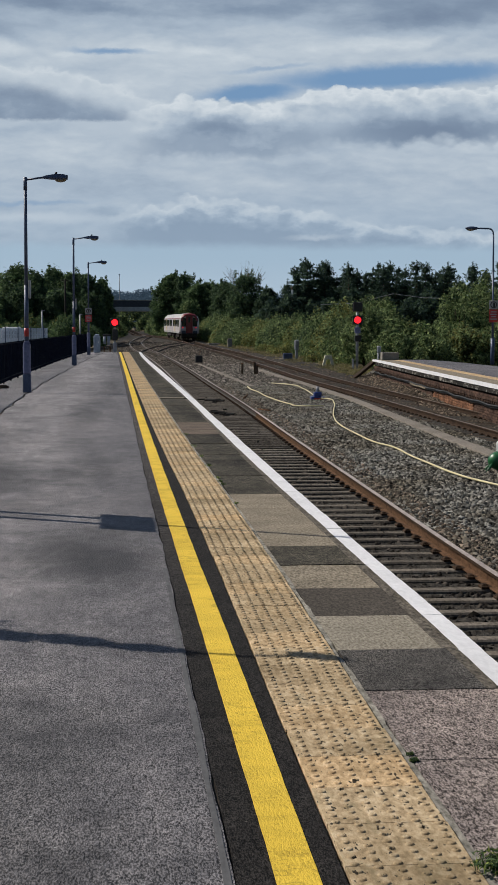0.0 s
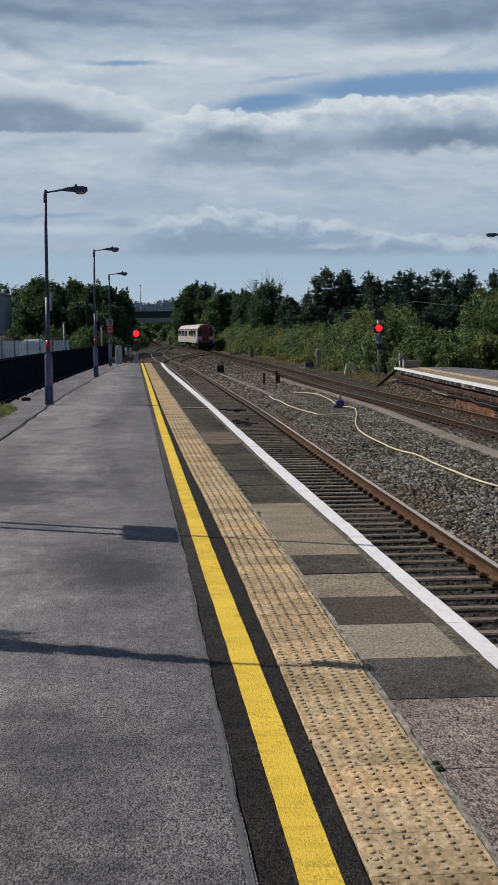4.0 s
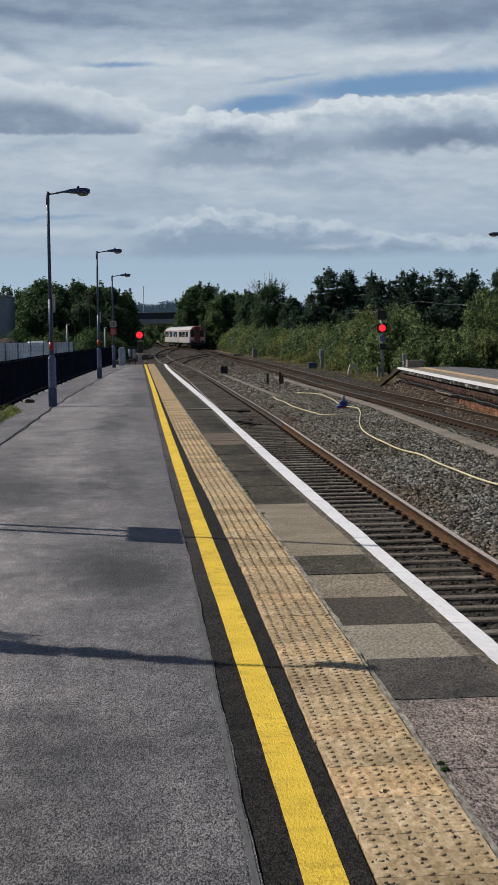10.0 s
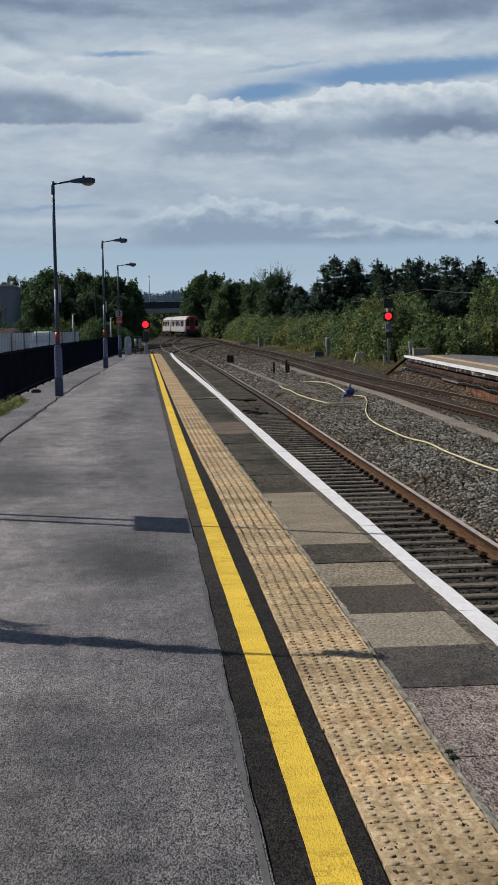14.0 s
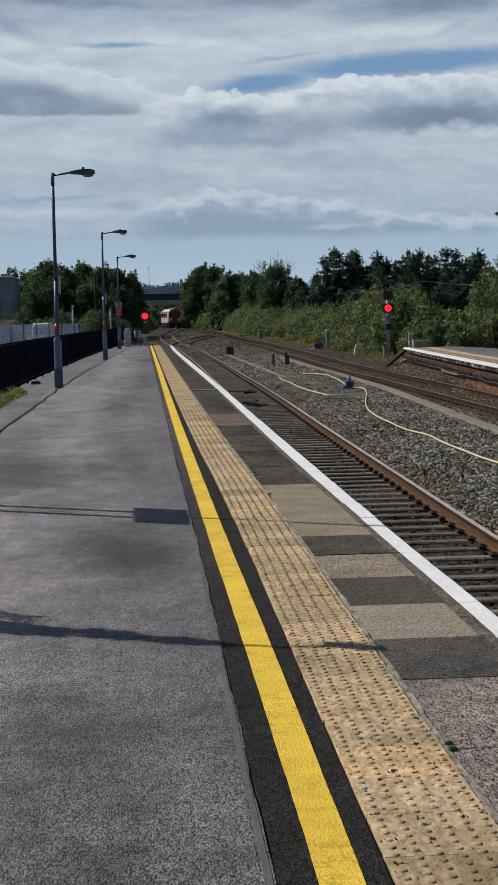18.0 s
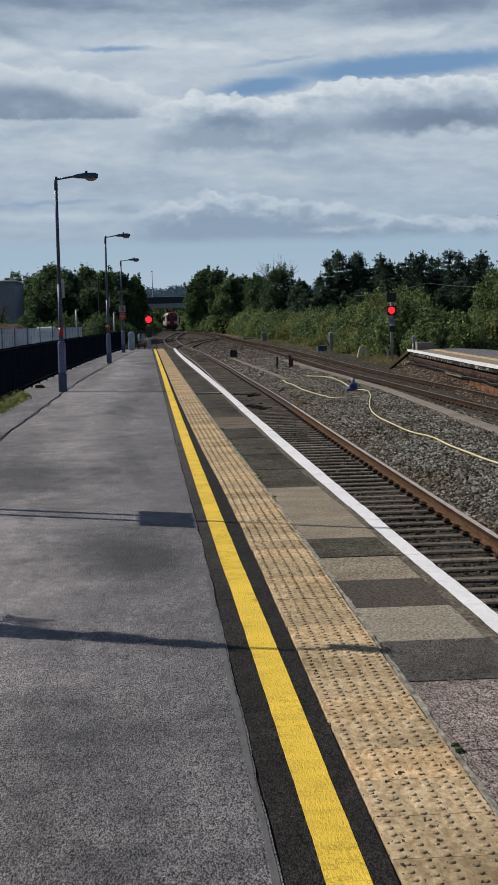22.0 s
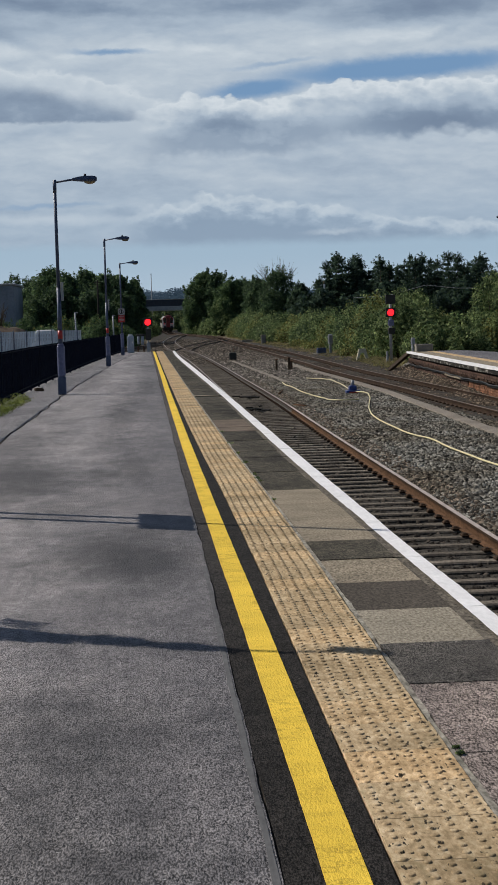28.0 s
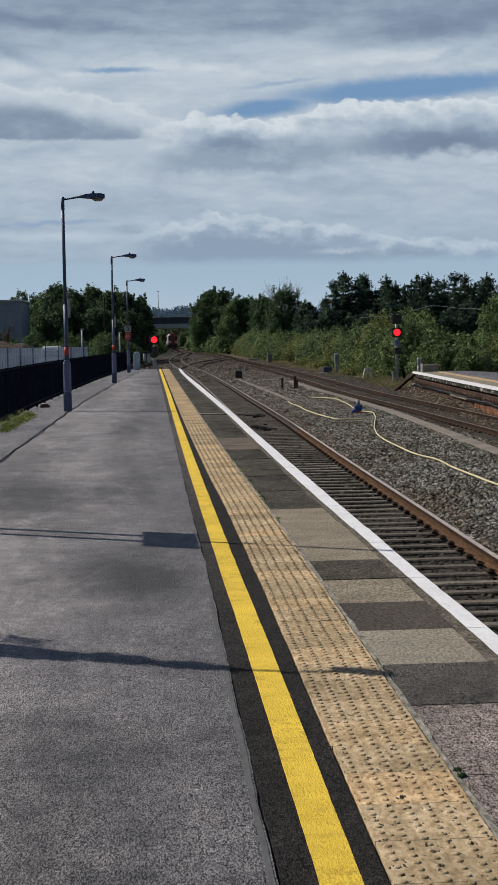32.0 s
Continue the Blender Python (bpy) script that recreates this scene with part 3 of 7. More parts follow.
def track(label, line, a, b, pitch, me, split, top=rail_top, start=0.0, web=rust):
    t = thing("railway_track", label, "railway track")
    for s in (-0.7525, 0.7525):
        for p, q, m0, m1 in ((a, 46.0, top, web), (46.01, b, rail_dull, rust_dark)) if top is rail_top else ((a, b, top, web),):
            bm = B()
            sweep(bm, line_points(line, p, q, 2.0, s), RAIL, side=RAIL_SIDE)
            part("rail", bm, [m0, m1, rust_mid], t)
    y, rest = a + start, []
    while y < b:
        slope = math.degrees(math.atan(line(y + 0.5) - line(y - 0.5)))
        m = pose(line(y), y, rail_z(y) - 0.16, 0, 0, -slope + random.uniform(-0.6, 0.6))
        if y < split:
            shared("sleeper", me, t, m)
        else:
            rest.append(m)
        y += pitch + random.uniform(-0.015, 0.015)
    if rest:
        verts, faces = [], []
        for m in rest:
            k = len(verts)
            for x, yy in ((-1.25, -0.125), (1.25, -0.125), (1.25, 0.125), (-1.25, 0.125)):
                for z in (-0.2, 0.0):
                    verts.append(tuple(m @ Vector((x, yy, z))))
            for f in ((1, 3, 5, 7), (0, 2, 3, 1), (2, 4, 5, 3), (4, 6, 7, 5), (6, 0, 1, 7)):
                faces.append([k + i for i in f])
        o = raw("far_sleeper", verts, faces, me.materials[0], t)
        tagged(o, kind="stuff")
    return t


def build_tracks():
    track("railway track with rust-brown rails on pale concrete sleepers beside the platform", near_x, -14, 300, 0.63, sleeper_concrete_mesh, 120)
    track("railway track with brown rails on dark weathered sleepers", far_x, -14, 480, 0.66, sleeper_wood_mesh, 150, rail_brown, 0.0, rust_mid)
    track("curving crossover track with rusty rails", cross_x, 128, 212, 0.66, sleeper_wood_mesh, 0, rail_brown, 0.3, rust_dark)
    track("siding track with rusty rails joining the main line", left_x, 122, 206, 0.66, sleeper_wood_mesh, 0, rail_brown, 0.5, rust_dark)


build_tracks()


# ---- near platform ----
def band(name, left, right, a, b, z, thick, mat, step=1.2, parent=None, wobble=0.0, label=""):
    """A flat strip between two lines, with thickness and uneven edges."""
    verts, faces = [], []
    ys = steps(a, b, step)
    for i, y in enumerate(ys):
        l = left(y) + wobble * (noise.noise((y * 1.7, 1.3, left(0))) + 0.6 * noise.noise((y * 6.1, 3.1, left(0))))
        r = right(y) + wobble * (noise.noise((y * 1.9, 7.7, right(0))) + 0.6 * noise.noise((y * 6.7, 5.9, right(0))))
        verts += [(l, y, z), (r, y, z), (r, y, z - thick), (l, y, z - thick)]
    for i in range(len(ys) - 1):
        k = 4 * i
        for j in range(4):
            faces.append((k + j, k + 4 + j, k + 4 + (j + 1) % 4, k + (j + 1) % 4))
    faces.append((0, 1, 2, 3))
    k = 4 * (len(ys) - 1)
    faces.append((k + 3, k + 2, k + 1, k))
    return raw(name, verts, faces, mat, parent, label)


def off(line, d):
    return lambda y: line(y) + d


def build_platform():
    a, b = PLATFORM_START, PLATFORM_END
    core = band("platform_core", lambda y: -3.75, off(coping_x, -0.1), a, b, -0.13, 1.15, concrete, 3.0)
    tagged(core, "concrete body of the station platform", "platform", kind="structure")
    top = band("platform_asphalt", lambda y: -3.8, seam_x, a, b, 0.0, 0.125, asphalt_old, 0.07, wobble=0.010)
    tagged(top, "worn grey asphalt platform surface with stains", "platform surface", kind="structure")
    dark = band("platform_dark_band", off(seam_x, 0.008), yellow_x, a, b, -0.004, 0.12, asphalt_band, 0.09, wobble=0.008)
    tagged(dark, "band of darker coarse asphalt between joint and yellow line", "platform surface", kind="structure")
    dark = band("platform_dark_edge", off(yellow_x, 0.0005), off(tile_x, -0.006), a, b, -0.004, 0.12, asphalt_dark, 0.13, wobble=0.0)
    tagged(dark, "strip of black coarse asphalt beside the tactile tiles", "platform surface", kind="structure")
    joint = band("platform_joint", off(seam_x, -0.024), off(seam_x, 0.030), a, b, -0.010, 0.10, pit, 0.5)
    tagged(joint, "sunken dark crack filled with grit", "joint", kind="structure")
    # thin dark strip wandering about 1.05 m from the railing
    crack = band("platform_dark_line", lambda y: fence_x(y) + 1.05 + 0.05 * noise.noise((y * 0.33, 5.0, 0)) + 0.07 * noise.noise((y * 0.55, 2.0, 0)) + 0.03 * noise.noise((y * 1.6, 4.0, 0)),
                 lambda y: fence_x(y) + 1.085 + 0.05 * noise.noise((y * 0.33, 5.0, 0)) + 0.07 * noise.noise((y * 0.55, 2.0, 0)) + 0.03 * noise.noise((y * 1.6, 4.0, 0)) + 0.012 * noise.noise((y * 2.1, 9.0, 0)), 12, 94, 0.0012, 0.003, pit, 0.3)
    tagged(crack, "wandering dark line along the asphalt", "crack", kind="structure")
    kerb = band("platform_kerb", off(seam_x, -0.030), off(seam_x, -0.008), a, 10.4, 0.003, 0.01, kerb_grey, 0.09, wobble=0.006)
    tagged(kerb, "smooth grey edging along the asphalt joint", "joint", kind="structure")
    line = band("yellow_line", off(yellow_x, -0.066), off(yellow_x, 0.066), a, b, 0.001, 0.006, yellow, 0.06, wobble=0.0025)
    tagged(line, "thick yellow painted safety line with worn edges", "painted line", kind="structure")
    strip = band("mortar_strip", off(tile_x, 0.402), off(tile_x, 0.428), a, b, -0.003, 0.11, mortar, 0.07, wobble=0.014)
    tagged(strip, "rough mortar fillet along the tactile tiles", "joint", kind="structure")
    wall = band("platform_wall", off(coping_x, -0.22), off(coping_x, -0.02), a, b, -0.09, 1.05, brick_joint, 3.0)
    tagged(wall, "stained masonry wall below the platform edge", "wall", kind="structure")
    # ramp at the far end
    ramp_end = raw("platform_ramp", [(-3.7, b, -0.004), (1.45, b, -0.004), (1.45, b + 9, -0.98), (-3.7, b + 9, -0.98),
                                     (-3.7, b, -1.2), (1.45, b, -1.2), (1.45, b + 9, -1.2), (-3.7, b + 9, -1.2)],
                   [(0, 1, 2, 3), (0, 4, 5, 1), (1, 5, 6, 2), (2, 6, 7, 3), (3, 7, 4, 0)], asphalt_old)
    tagged(ramp_end, "asphalt ramp at the end of the platform", "ramp", kind="structure")


build_platform()


def build_coping():
    """Edge slabs about 0.92 m long between tactile tiles and the white edge; some tarred over."""
    row = thing("edge_slabs", "row of weathered concrete platform edge slabs", "edge slabs", kind="structure")
    looks = {6.80: (slab_pink, 0), 5.68: (slab_pink, 0), 4.75: (slab_pink, 0), 7.68: (slab_coarse, 0), 8.61: (slab_pale, 1), 9.55: (slab_sooty, 0),
             10.49: (slab_brown, 0), 11.40: (asphalt_patch, 0), 13.79: (slab_brown, 0), 14.99: (slab_brown, 0)}
    cuts = [PLATFORM_START + 0.94 * i for i in range(20)] + [4.75, 5.68, 6.80, 7.68, 8.61, 9.55, 10.49, 11.40, 13.79, 14.99]
    y = 14.99
    while y < PLATFORM_END - 0.5:
        y += 0.94
        cuts.append(min(y, PLATFORM_END))
    cuts = sorted(c for c in cuts if not 4.2 < c < 4.74)
    for a, b in zip(cuts[:-1], cuts[1:]):
        mat, split = looks.get(b, (None, 0))
        if mat is None:
            mat = slab_pink if b < 5 else asphalt_patch
            if 34.8 < b < 35.75:
                mat = slab_brown
        z = -0.002 + random.uniform(-0.003, 0.003)
        if mat is slab_brown and 34 < b < 36:
            a = b - 0.3
        if 23.6 < b < 26.6:
            mat = slab_red
        cut = 0.86 + random.uniform(-0.03, 0.03)
        for u0, u1 in (((0.0, 0.66), (0.668, cut), (cut + 0.006, 1.0)) if split else ((0.0, cut), (cut + 0.004, 1.0))):
            verts = []
            for y, g in ((a, 0.004), (b, -0.004)):
                l, r = tile_x(y) + 0.43, coping_x(y) + 0.03
                for u in (u0, u1):
                    x = l + (r - l) * u
                    verts += [(x, y + g, z), (x, y + g, -0.125)]
            raw("slab", verts, [(0, 2, 6, 4), (0, 1, 3, 2), (4, 6, 7, 5), (2, 3, 7, 6), (0, 4, 5, 1)], slab_edge if u1 == 1.0 and mat is not slab_pink else mat, row)


def build_edge_stones():
    row = thing("white_edge", "row of white painted stones along the platform edge", "painted edge", kind="structure")
    y = PLATFORM_START
    while y < PLATFORM_END - 0.1:
        b = min(y + 0.94, PLATFORM_END)
        s, z = random.uniform(-0.004, 0.004), 0.006 + random.uniform(-0.002, 0.002)
        verts, faces = [], []
        ys = steps(y + 0.003, b - 0.003, 0.12)
        for q in ys:
            l = coping_x(q) + s + 0.005 * noise.noise((q * 6.0, 3.1, 0))
            r = edge_x(q) + s + 0.006 * noise.noise((q * 5.0, 8.1, 0))
            verts += [(l, q, z), (r - 0.012, q, z), (r, q, z - 0.012), (r, q, z - 0.085), (l, q, z - 0.085)]
        for i in range(len(ys) - 1):
            k = 5 * i
            faces += [(k + j, k + (j + 1) % 5, k + 5 + (j + 1) % 5, k + 5 + j) for j in range(4)]
        faces += [(4, 3, 2, 1, 0), tuple(5 * (len(ys) - 1) + j for j in range(5))]
        raw("edge_stone", verts, faces, white_paint, row)
        y += 0.94


def tile_mesh(name, sides, rings):
    """A 400 mm tactile tile with six by six offset flat-topped domes."""
    bm = B()
    box(bm, 0, 0, -0.03, 0.397, 0.398, 0.06, 0.002)
    p = 0.4 / 6
    for i in range(6):
        for j in range(6):
            cx = -0.2 + p * (i + 0.5)
            cy = -0.2 + p * (j + 0.25 + (0.5 if i % 2 else 0.0))
            prof = [(0.0155, 0.0), (0.0132, 0.0036), (0.0085, 0.0055)][:rings]
            last = None
            for r, z in prof:
                ring = [bm.verts.new((cx + r * math.cos(6.2832 * k / sides), cy + r * math.sin(6.2832 * k / sides), z)) for k in range(sides)]
                if last:
                    for k in range(sides):
                        bm.faces.new((last[k], last[(k + 1) % sides], ring[(k + 1) % sides], ring[k])).smooth = True
                last = ring
            bm.faces.new(last)
    me = bpy.data.meshes.new(name)
    bm.to_mesh(me)
    bm.free()
    me.materials.append(buff)
    return me


def build_tiles():
    row = thing("tactile_paving", "buff tactile paving tiles with raised blisters along the platform", "tactile paving", kind="structure")
    near, far = tile_mesh("tactile_tile", 9, 3), tile_mesh("tactile_tile", 5, 2)
    n = 0
    y = 6.533 + 0.2 - 0.4 * 11
    while y < PLATFORM_END - 0.2:
        slope = -math.degrees(math.atan(tile_x(y + 0.5) - tile_x(y - 0.5)))
        shared("tactile_tile", near if y < 16 else far, row,
               pose(tile_x(y) + 0.2 + random.uniform(-0.003, 0.003), y, 0.004 + random.uniform(-0.0012, 0.0012), random.uniform(-0.13, 0.13), random.uniform(-0.2, 0.2), slope + random.uniform(-0.4, 0.4)))
        y += 0.4
        n += 1
    behind = band("tactile_strip_behind", tile_x, off(tile_x, 0.4), PLATFORM_START, 2.13, 0.002, 0.06, buff)
    tagged(behind, "buff tactile paving running on along the platform", "tactile paving", kind="structure")


# ---- opposite platform ----
def build_platform_two():
    a, b = 20.0, 74.5
    back = glide([(20, 15.2), (69, 15.5), (74.5, 15.0), (79, 14.3)])
    top = band("opposite_platform", off(edge2_x, 0.16), back, a, b, 0.0, 0.2, asphalt_old, 2)
    tagged(top, "dark asphalt surface of the opposite platform", "platform", kind="structure")
    t = band("opposite_tactile_strip", off(edge2_x, 0.85), off(edge2_x, 1.25), a, b, 0.006, 0.03, buff, 2)
    tagged(t, "buff tactile paving on the opposite platform", "tactile paving", kind="structure")
    t = band("opposite_slab_strip", off(edge2_x, 0.13), off(edge2_x, 0.85), a, b, 0.004, 0.03, slab_brown, 2)
    tagged(t, "weathered edge slabs on the opposite platform", "edge slabs", kind="structure")
    t = band("opposite_white_edge", off(edge2_x, -0.06), off(edge2_x, 0.13), a, b, 0.012, 0.085, white_paint, 1)
    tagged(t, "white painted edge of the opposite platform", "painted edge", kind="structure")
    wall = band("opposite_platform_wall", off(edge2_x, 0.52), off(edge2_x, 0.8), a, b, -0.18, 1.0, brick_joint, 2)
    tagged(wall, "stepped red brick wall below the opposite platform edge", "wall", kind="structure")
    body = band("opposite_platform_core", off(edge2_x, 0.8), off(back, -0.1), a, b, -0.19, 1.0, concrete, 3)
    tagged(body, "concrete body of the opposite platform", "platform", kind="structure")

    def course(z, height, x_in, depth, length, gap, mat, name, y0, keep, y1=b):
        """One course of blocks; those nearer than keep are pieces of their own."""
        bm = B()
        box(bm, depth / 2, 0, 0, depth, length, height, 0.006)
        me = bpy.data.meshes.new(name)
        bm.to_mesh(me)
        bm.free()
        me.materials.append(mat)
        verts, faces = [], []
        y = y0
        while y < y1 - length:
            x = edge2_x(y) + x_in + random.uniform(-0.006, 0.006)
            s = -math.degrees(math.atan(edge2_x(y + 0.5) - edge2_x(y - 0.5)))
            m = pose(x, y, z, 0, 0, s)
            if y < keep:
                shared(name, me, wall, m)
            else:
                k = len(verts)
                for dx in (0, depth):
                    for dy in (-length / 2, length / 2):
                        for dz in (-height / 2, height / 2):
                            verts.append(tuple(m @ Vector((dx, dy, dz))))
                faces += [[k + i for i in f] for f in ((0, 1, 3, 2), (1, 5, 7, 3), (0, 2, 6, 4), (0, 4, 5, 1), (2, 3, 7, 6))]
            y += length + gap
        if verts:
            tagged(raw(name + "_course", verts, faces, mat, wall), kind="stuff")

    course(-0.16, 0.12, -0.035, 0.55, 0.90, 0.02, stained_shaded_block, "coping_block", 38.84, 80)
    course(-0.33, 0.075, 0.0, 0.35, 0.215, 0.01, brown_brick, "brick", 39.16, 62)
    course(-0.41, 0.075, -0.01, 0.4, 0.215, 0.012, brown_brick, "brick", 39.2, 62)
    course(-0.487, 0.070, 0.01, 0.43, 0.14, 0.14, brown_brick, "brick", 39.16, 62)
    for k in range(7):
        course(-0.70 - 0.075 * k, 0.066, 0.14, 0.4, 0.215, 0.010, brown_brick, "brick", 39.16 + 0.112 * (k % 2), 47, 46.4)
        course(-0.70 - 0.075 * k, 0.066, 0.14, 0.4, 0.215, 0.010, brick, "brick", 46.4 + 0.112 * (k % 2), 54, 55.0)
        course(-0.70 - 0.075 * k, 0.066, 0.14, 0.4, 0.215, 0.010, brown_brick, "brick", 55.05 + 0.112 * (k % 2), 55)
    # pipes and cables under the overhang
    for z, r, d in ((-0.61, 0.042, 0.17), (-0.56, 0.026, 0.11)):
        cu = bpy.data.curves.new("wall_cable", "CURVE")
        cu.dimensions, cu.bevel_depth, cu.bevel_resolution = "3D", r, 2
        ys = steps(38.5, b, 1.6)
        sp = cu.splines.new("POLY")
        sp.points.add(len(ys) - 1)
        for i, (q, y) in enumerate(zip(sp.points, ys)):
            q.co = (edge2_x(y) + d - 0.06, y, z - 0.03 * (i % 2) - 0.05 * noise.noise((y * 0.3, 0, 0)), 1)
        cu.materials.append(black_metal)
        tagged(new("wall_cable", cu), "black cable slung under the platform edge", "cable")
    heap = []
    faces = []
    ys = steps(47, b + 4, 1.0)
    for i, y in enumerate(ys):
        k = min(1.0, max(0.0, (y - 47) / 11))
        top_z = -1.08 + 0.30 * k + 0.05 * noise.noise((y * 0.8, 2, 0))
        x = edge2_x(y)
        heap += [(x - 0.35 - 0.25 * k, y, -1.1), (x - 0.05, y, (top_z - 1.08) / 2 + 0.03), (x + 0.3, y, top_z), (x + 1.5, y, top_z)]
        if i:
            q = 4 * i
            faces += [(q - 4 + j, q - 3 + j, q + 1 + j, q + j) for j in range(3)]
    tagged(raw("ballast_heap", heap, faces, ballast), "ballast heaped against the opposite platform", "ballast", kind="structure")
    bm = B()
    box(bm, edge2_x(58.5) + 0.20, 58.5, -0.62, 0.3, 4.6, 0.11, 0.01, -math.degrees(math.atan(edge2_x(59) - edge2_x(58))))
    tagged(obj("concrete_footing", bm, slab_brown), "pale concrete footing in the platform wall", "footing", kind="structure")
    # sloping end: beams either side of a dark void, ballast below
    x0, x1 = edge2_x(b), 14.9
    for dx, w, dz in ((0.0, 0.16, 0.0), (0.5, 0.12, -0.16)):
        bm = B()
        sweep(bm, [(x0 + dx, b + 0.02, 0.0 + dz), (x0 - 0.25 + dx, b + 4.7, -0.95 + dz * 0.3)], [(-0.02, 0.02), (w, 0.02), (w, -0.14), (-0.02, -0.14)])
        tagged(obj("ramp_beam", bm, sleeper_wood if dx == 0.0 else stained_shaded_block), "weathered beam along the sloping platform end", "ramp edge", kind="structure")
    r = raw("opposite_ramp", [(x0 + 0.75, b, -0.02), (x1, b, -0.02), (x1, b + 4.7, -0.97), (x0 + 0.5, b + 4.7, -0.97),
                              (x0 + 0.75, b, -0.24), (x1, b, -0.24), (x1, b + 4.7, -1.2), (x0 + 0.5, b + 4.7, -1.2)],
            [(0, 1, 2, 3), (4, 7, 6, 5), (0, 4, 5, 1), (1, 5, 6, 2), (2, 6, 7, 3), (3, 7, 4, 0)], [asphalt_patch])
    tagged(r, "sloping end of the opposite platform", "ramp", kind="structure")


build_platform_two()


# ---- lamps, fence, signals ----
def lamp_column(label, x, y, z, sign=0, turn=0.0, height=5.0):
    t = thing("platform_lamp", label, "street lamp", pose(x, y, z, 0, 0, turn), group="platform lamps")
    bm = B()
    box(bm, 0, 0, 0.82, 0.185, 0.185, 0.76, 0.03)
    box(bm, 0, 0, 1.215, 0.15, 0.15, 0.05, 0.02)
    part("base_compartment", bm, lamp_base_paint, t, "grey-blue painted base compartment")
    bm = B()
    box(bm, 0, 0, 0.22, 0.20, 0.20, 0.44, 0.012)
    part("base_sleeve", bm, lamp_paint, t, "dark painted lower sleeve")
    bm = B()
    tube(bm, (0, 0, 1.2), (0, 0, 2.6), 0.055, 0.05, 12)
    tube(bm, (0, 0, 2.6), (0, 0, height - 0.03), 0.042, 0.038, 12)
    tube(bm, (0, 0, height - 0.28), (0, 0, height + 0.03), 0.044, 0.044, 12)
    part("column", bm, lamp_paint, t)
    bm = B()
    tube(bm, (0.03, 0, height - 0.03), (0.52, 0, height + 0.04), 0.024, 0.024, 10)
    part("arm", bm, lamp_paint, t)
    bm = B()
    sec = []
    for u, w, top, bot in ((0.42, 0.04, 0.02, -0.035), (0.55, 0.075, 0.05, -0.05), (0.72, 0.11, 0.07, -0.06), (0.92, 0.12, 0.07, -0.06), (1.02, 0.07, 0.045, -0.05)):
        sec.append([bm.verts.new((u, w * c, height + 0.035 + (top if s > 0 else bot) * abs(s))) for c, s in ((-1, -0.3), (-0.7, 1), (0.7, 1), (1, -0.3), (0.7, -1), (-0.7, -1))])
    for p, q in zip(sec[:-1], sec[1:]):
        for j in range(6):
            bm.faces.new((p[j], p[(j + 1) % 6], q[(j + 1) % 6], q[j]))
    bm.faces.new(sec[0])
    bm.faces.new(sec[-1][::-1])
    bmesh.ops.recalc_face_normals(bm, faces=bm.faces[:])
    head = part("lamp_head", bm, lamp_paint, t)
    bm = B()
    ball(bm, (0.85, 0, height - 0.03), 0.14, (1.0, 0.6, 0.42))
    part("bowl", bm, lens_glass, head, "amber-tinted lamp bowl")
    bm = B()
    tube(bm, (0.74, 0, height + 0.09), (0.74, 0, height + 0.16), 0.035, 0.03, 10)
    part("photocell", bm, black_metal, head)
    if sign == 0:
        bm = B()
        box(bm, 0.085, 0, 2.50, 0.05, 0.30, 0.44, 0.006)
        s = part("sign_panel", bm, grey_metal, t, "pale sign panel on the column")
        bm = B()
        tube(bm, (0, 0, 1.36), (0, 0, 1.56), 0.058, 0.058, 12)
        part("red_band", bm, sign_red, t, "red band round the column")
    else:
        bm = B()
        box(bm, 0, -0.075, 2.42, 0.36, 0.014, 0.34, 0.004)
        s = part("sign_panel", bm, sign_shaded, t, "white warning sign")
        bm = B()
        for k in range(16):
            a0, a1 = 6.2832 * k / 16, 6.2832 * (k + 1) / 16
            q = [(0.10, a0), (0.13, a0), (0.13, a1), (0.10, a1)]
            bm.faces.new([bm.verts.new((r * math.cos(a), -0.086, 2.42 + r * math.sin(a))) for r, a in q])
        box(bm, 0, -0.086, 2.42, 0.025, 0.004, 0.24, 0, 0)
        box(bm, 0.02, -0.086, 2.42, 0.06, 0.003, 0.14, 0, 0)
        part("symbol", bm, black_metal, s)
        bm = B()
        box(bm, 0, -0.075, 2.02, 0.36, 0.014, 0.38, 0.004)
        s2 = part("red_sign", bm, sign_red, t, "red warning sign")
        for i, w in enumerate((0.26, 0.22, 0.28, 0.2)):
            bm = B()
            box(bm, 0, -0.086, 2.14 - 0.075 * i, w, 0.004, 0.03)
            part("text_bar", bm, sign_shaded, s2)
    return t


def build_lamps():
    lamp_column("dark-blue platform lamp column with grey base, lantern on a short arm", -2.10, 38.32, 0, 0, 0.0, 5.16)
    lamp_column("dark-blue platform lamp column with grey base and edge-on sign", -1.60, 64.35, 0, 0, 0.0, 5.16)
    lamp_column("dark-blue platform lamp column carrying white and red warning signs", -1.36, 87.2, 0, 1, 0.0, 5.08)
    # columns outside the picture, nearer than the rest, known by their shadows
    t = thing("information_board", "board on two slim posts with a tall thin mast", "sign", pose(-2.5, 14.47, 0, 0, 0, 90))
    for q in (-0.18, 0.18):
        bm = B()
        tube(bm, (q, 0, 0), (q, 0, 2.6), 0.045, 0.045, 10)
        part("post", bm, lamp_paint, t)
    bm = B()
    box(bm, 0, 0, 2.76, 0.96, 0.05, 0.46, 0.01)
    part("panel", bm, grey_metal, t)
    bm = B()
    tube(bm, (0, 0, 2.9), (0, 0, 5.6), 0.03, 0.028, 10)
    part("mast", bm, lamp_paint, t)


build_lamps()


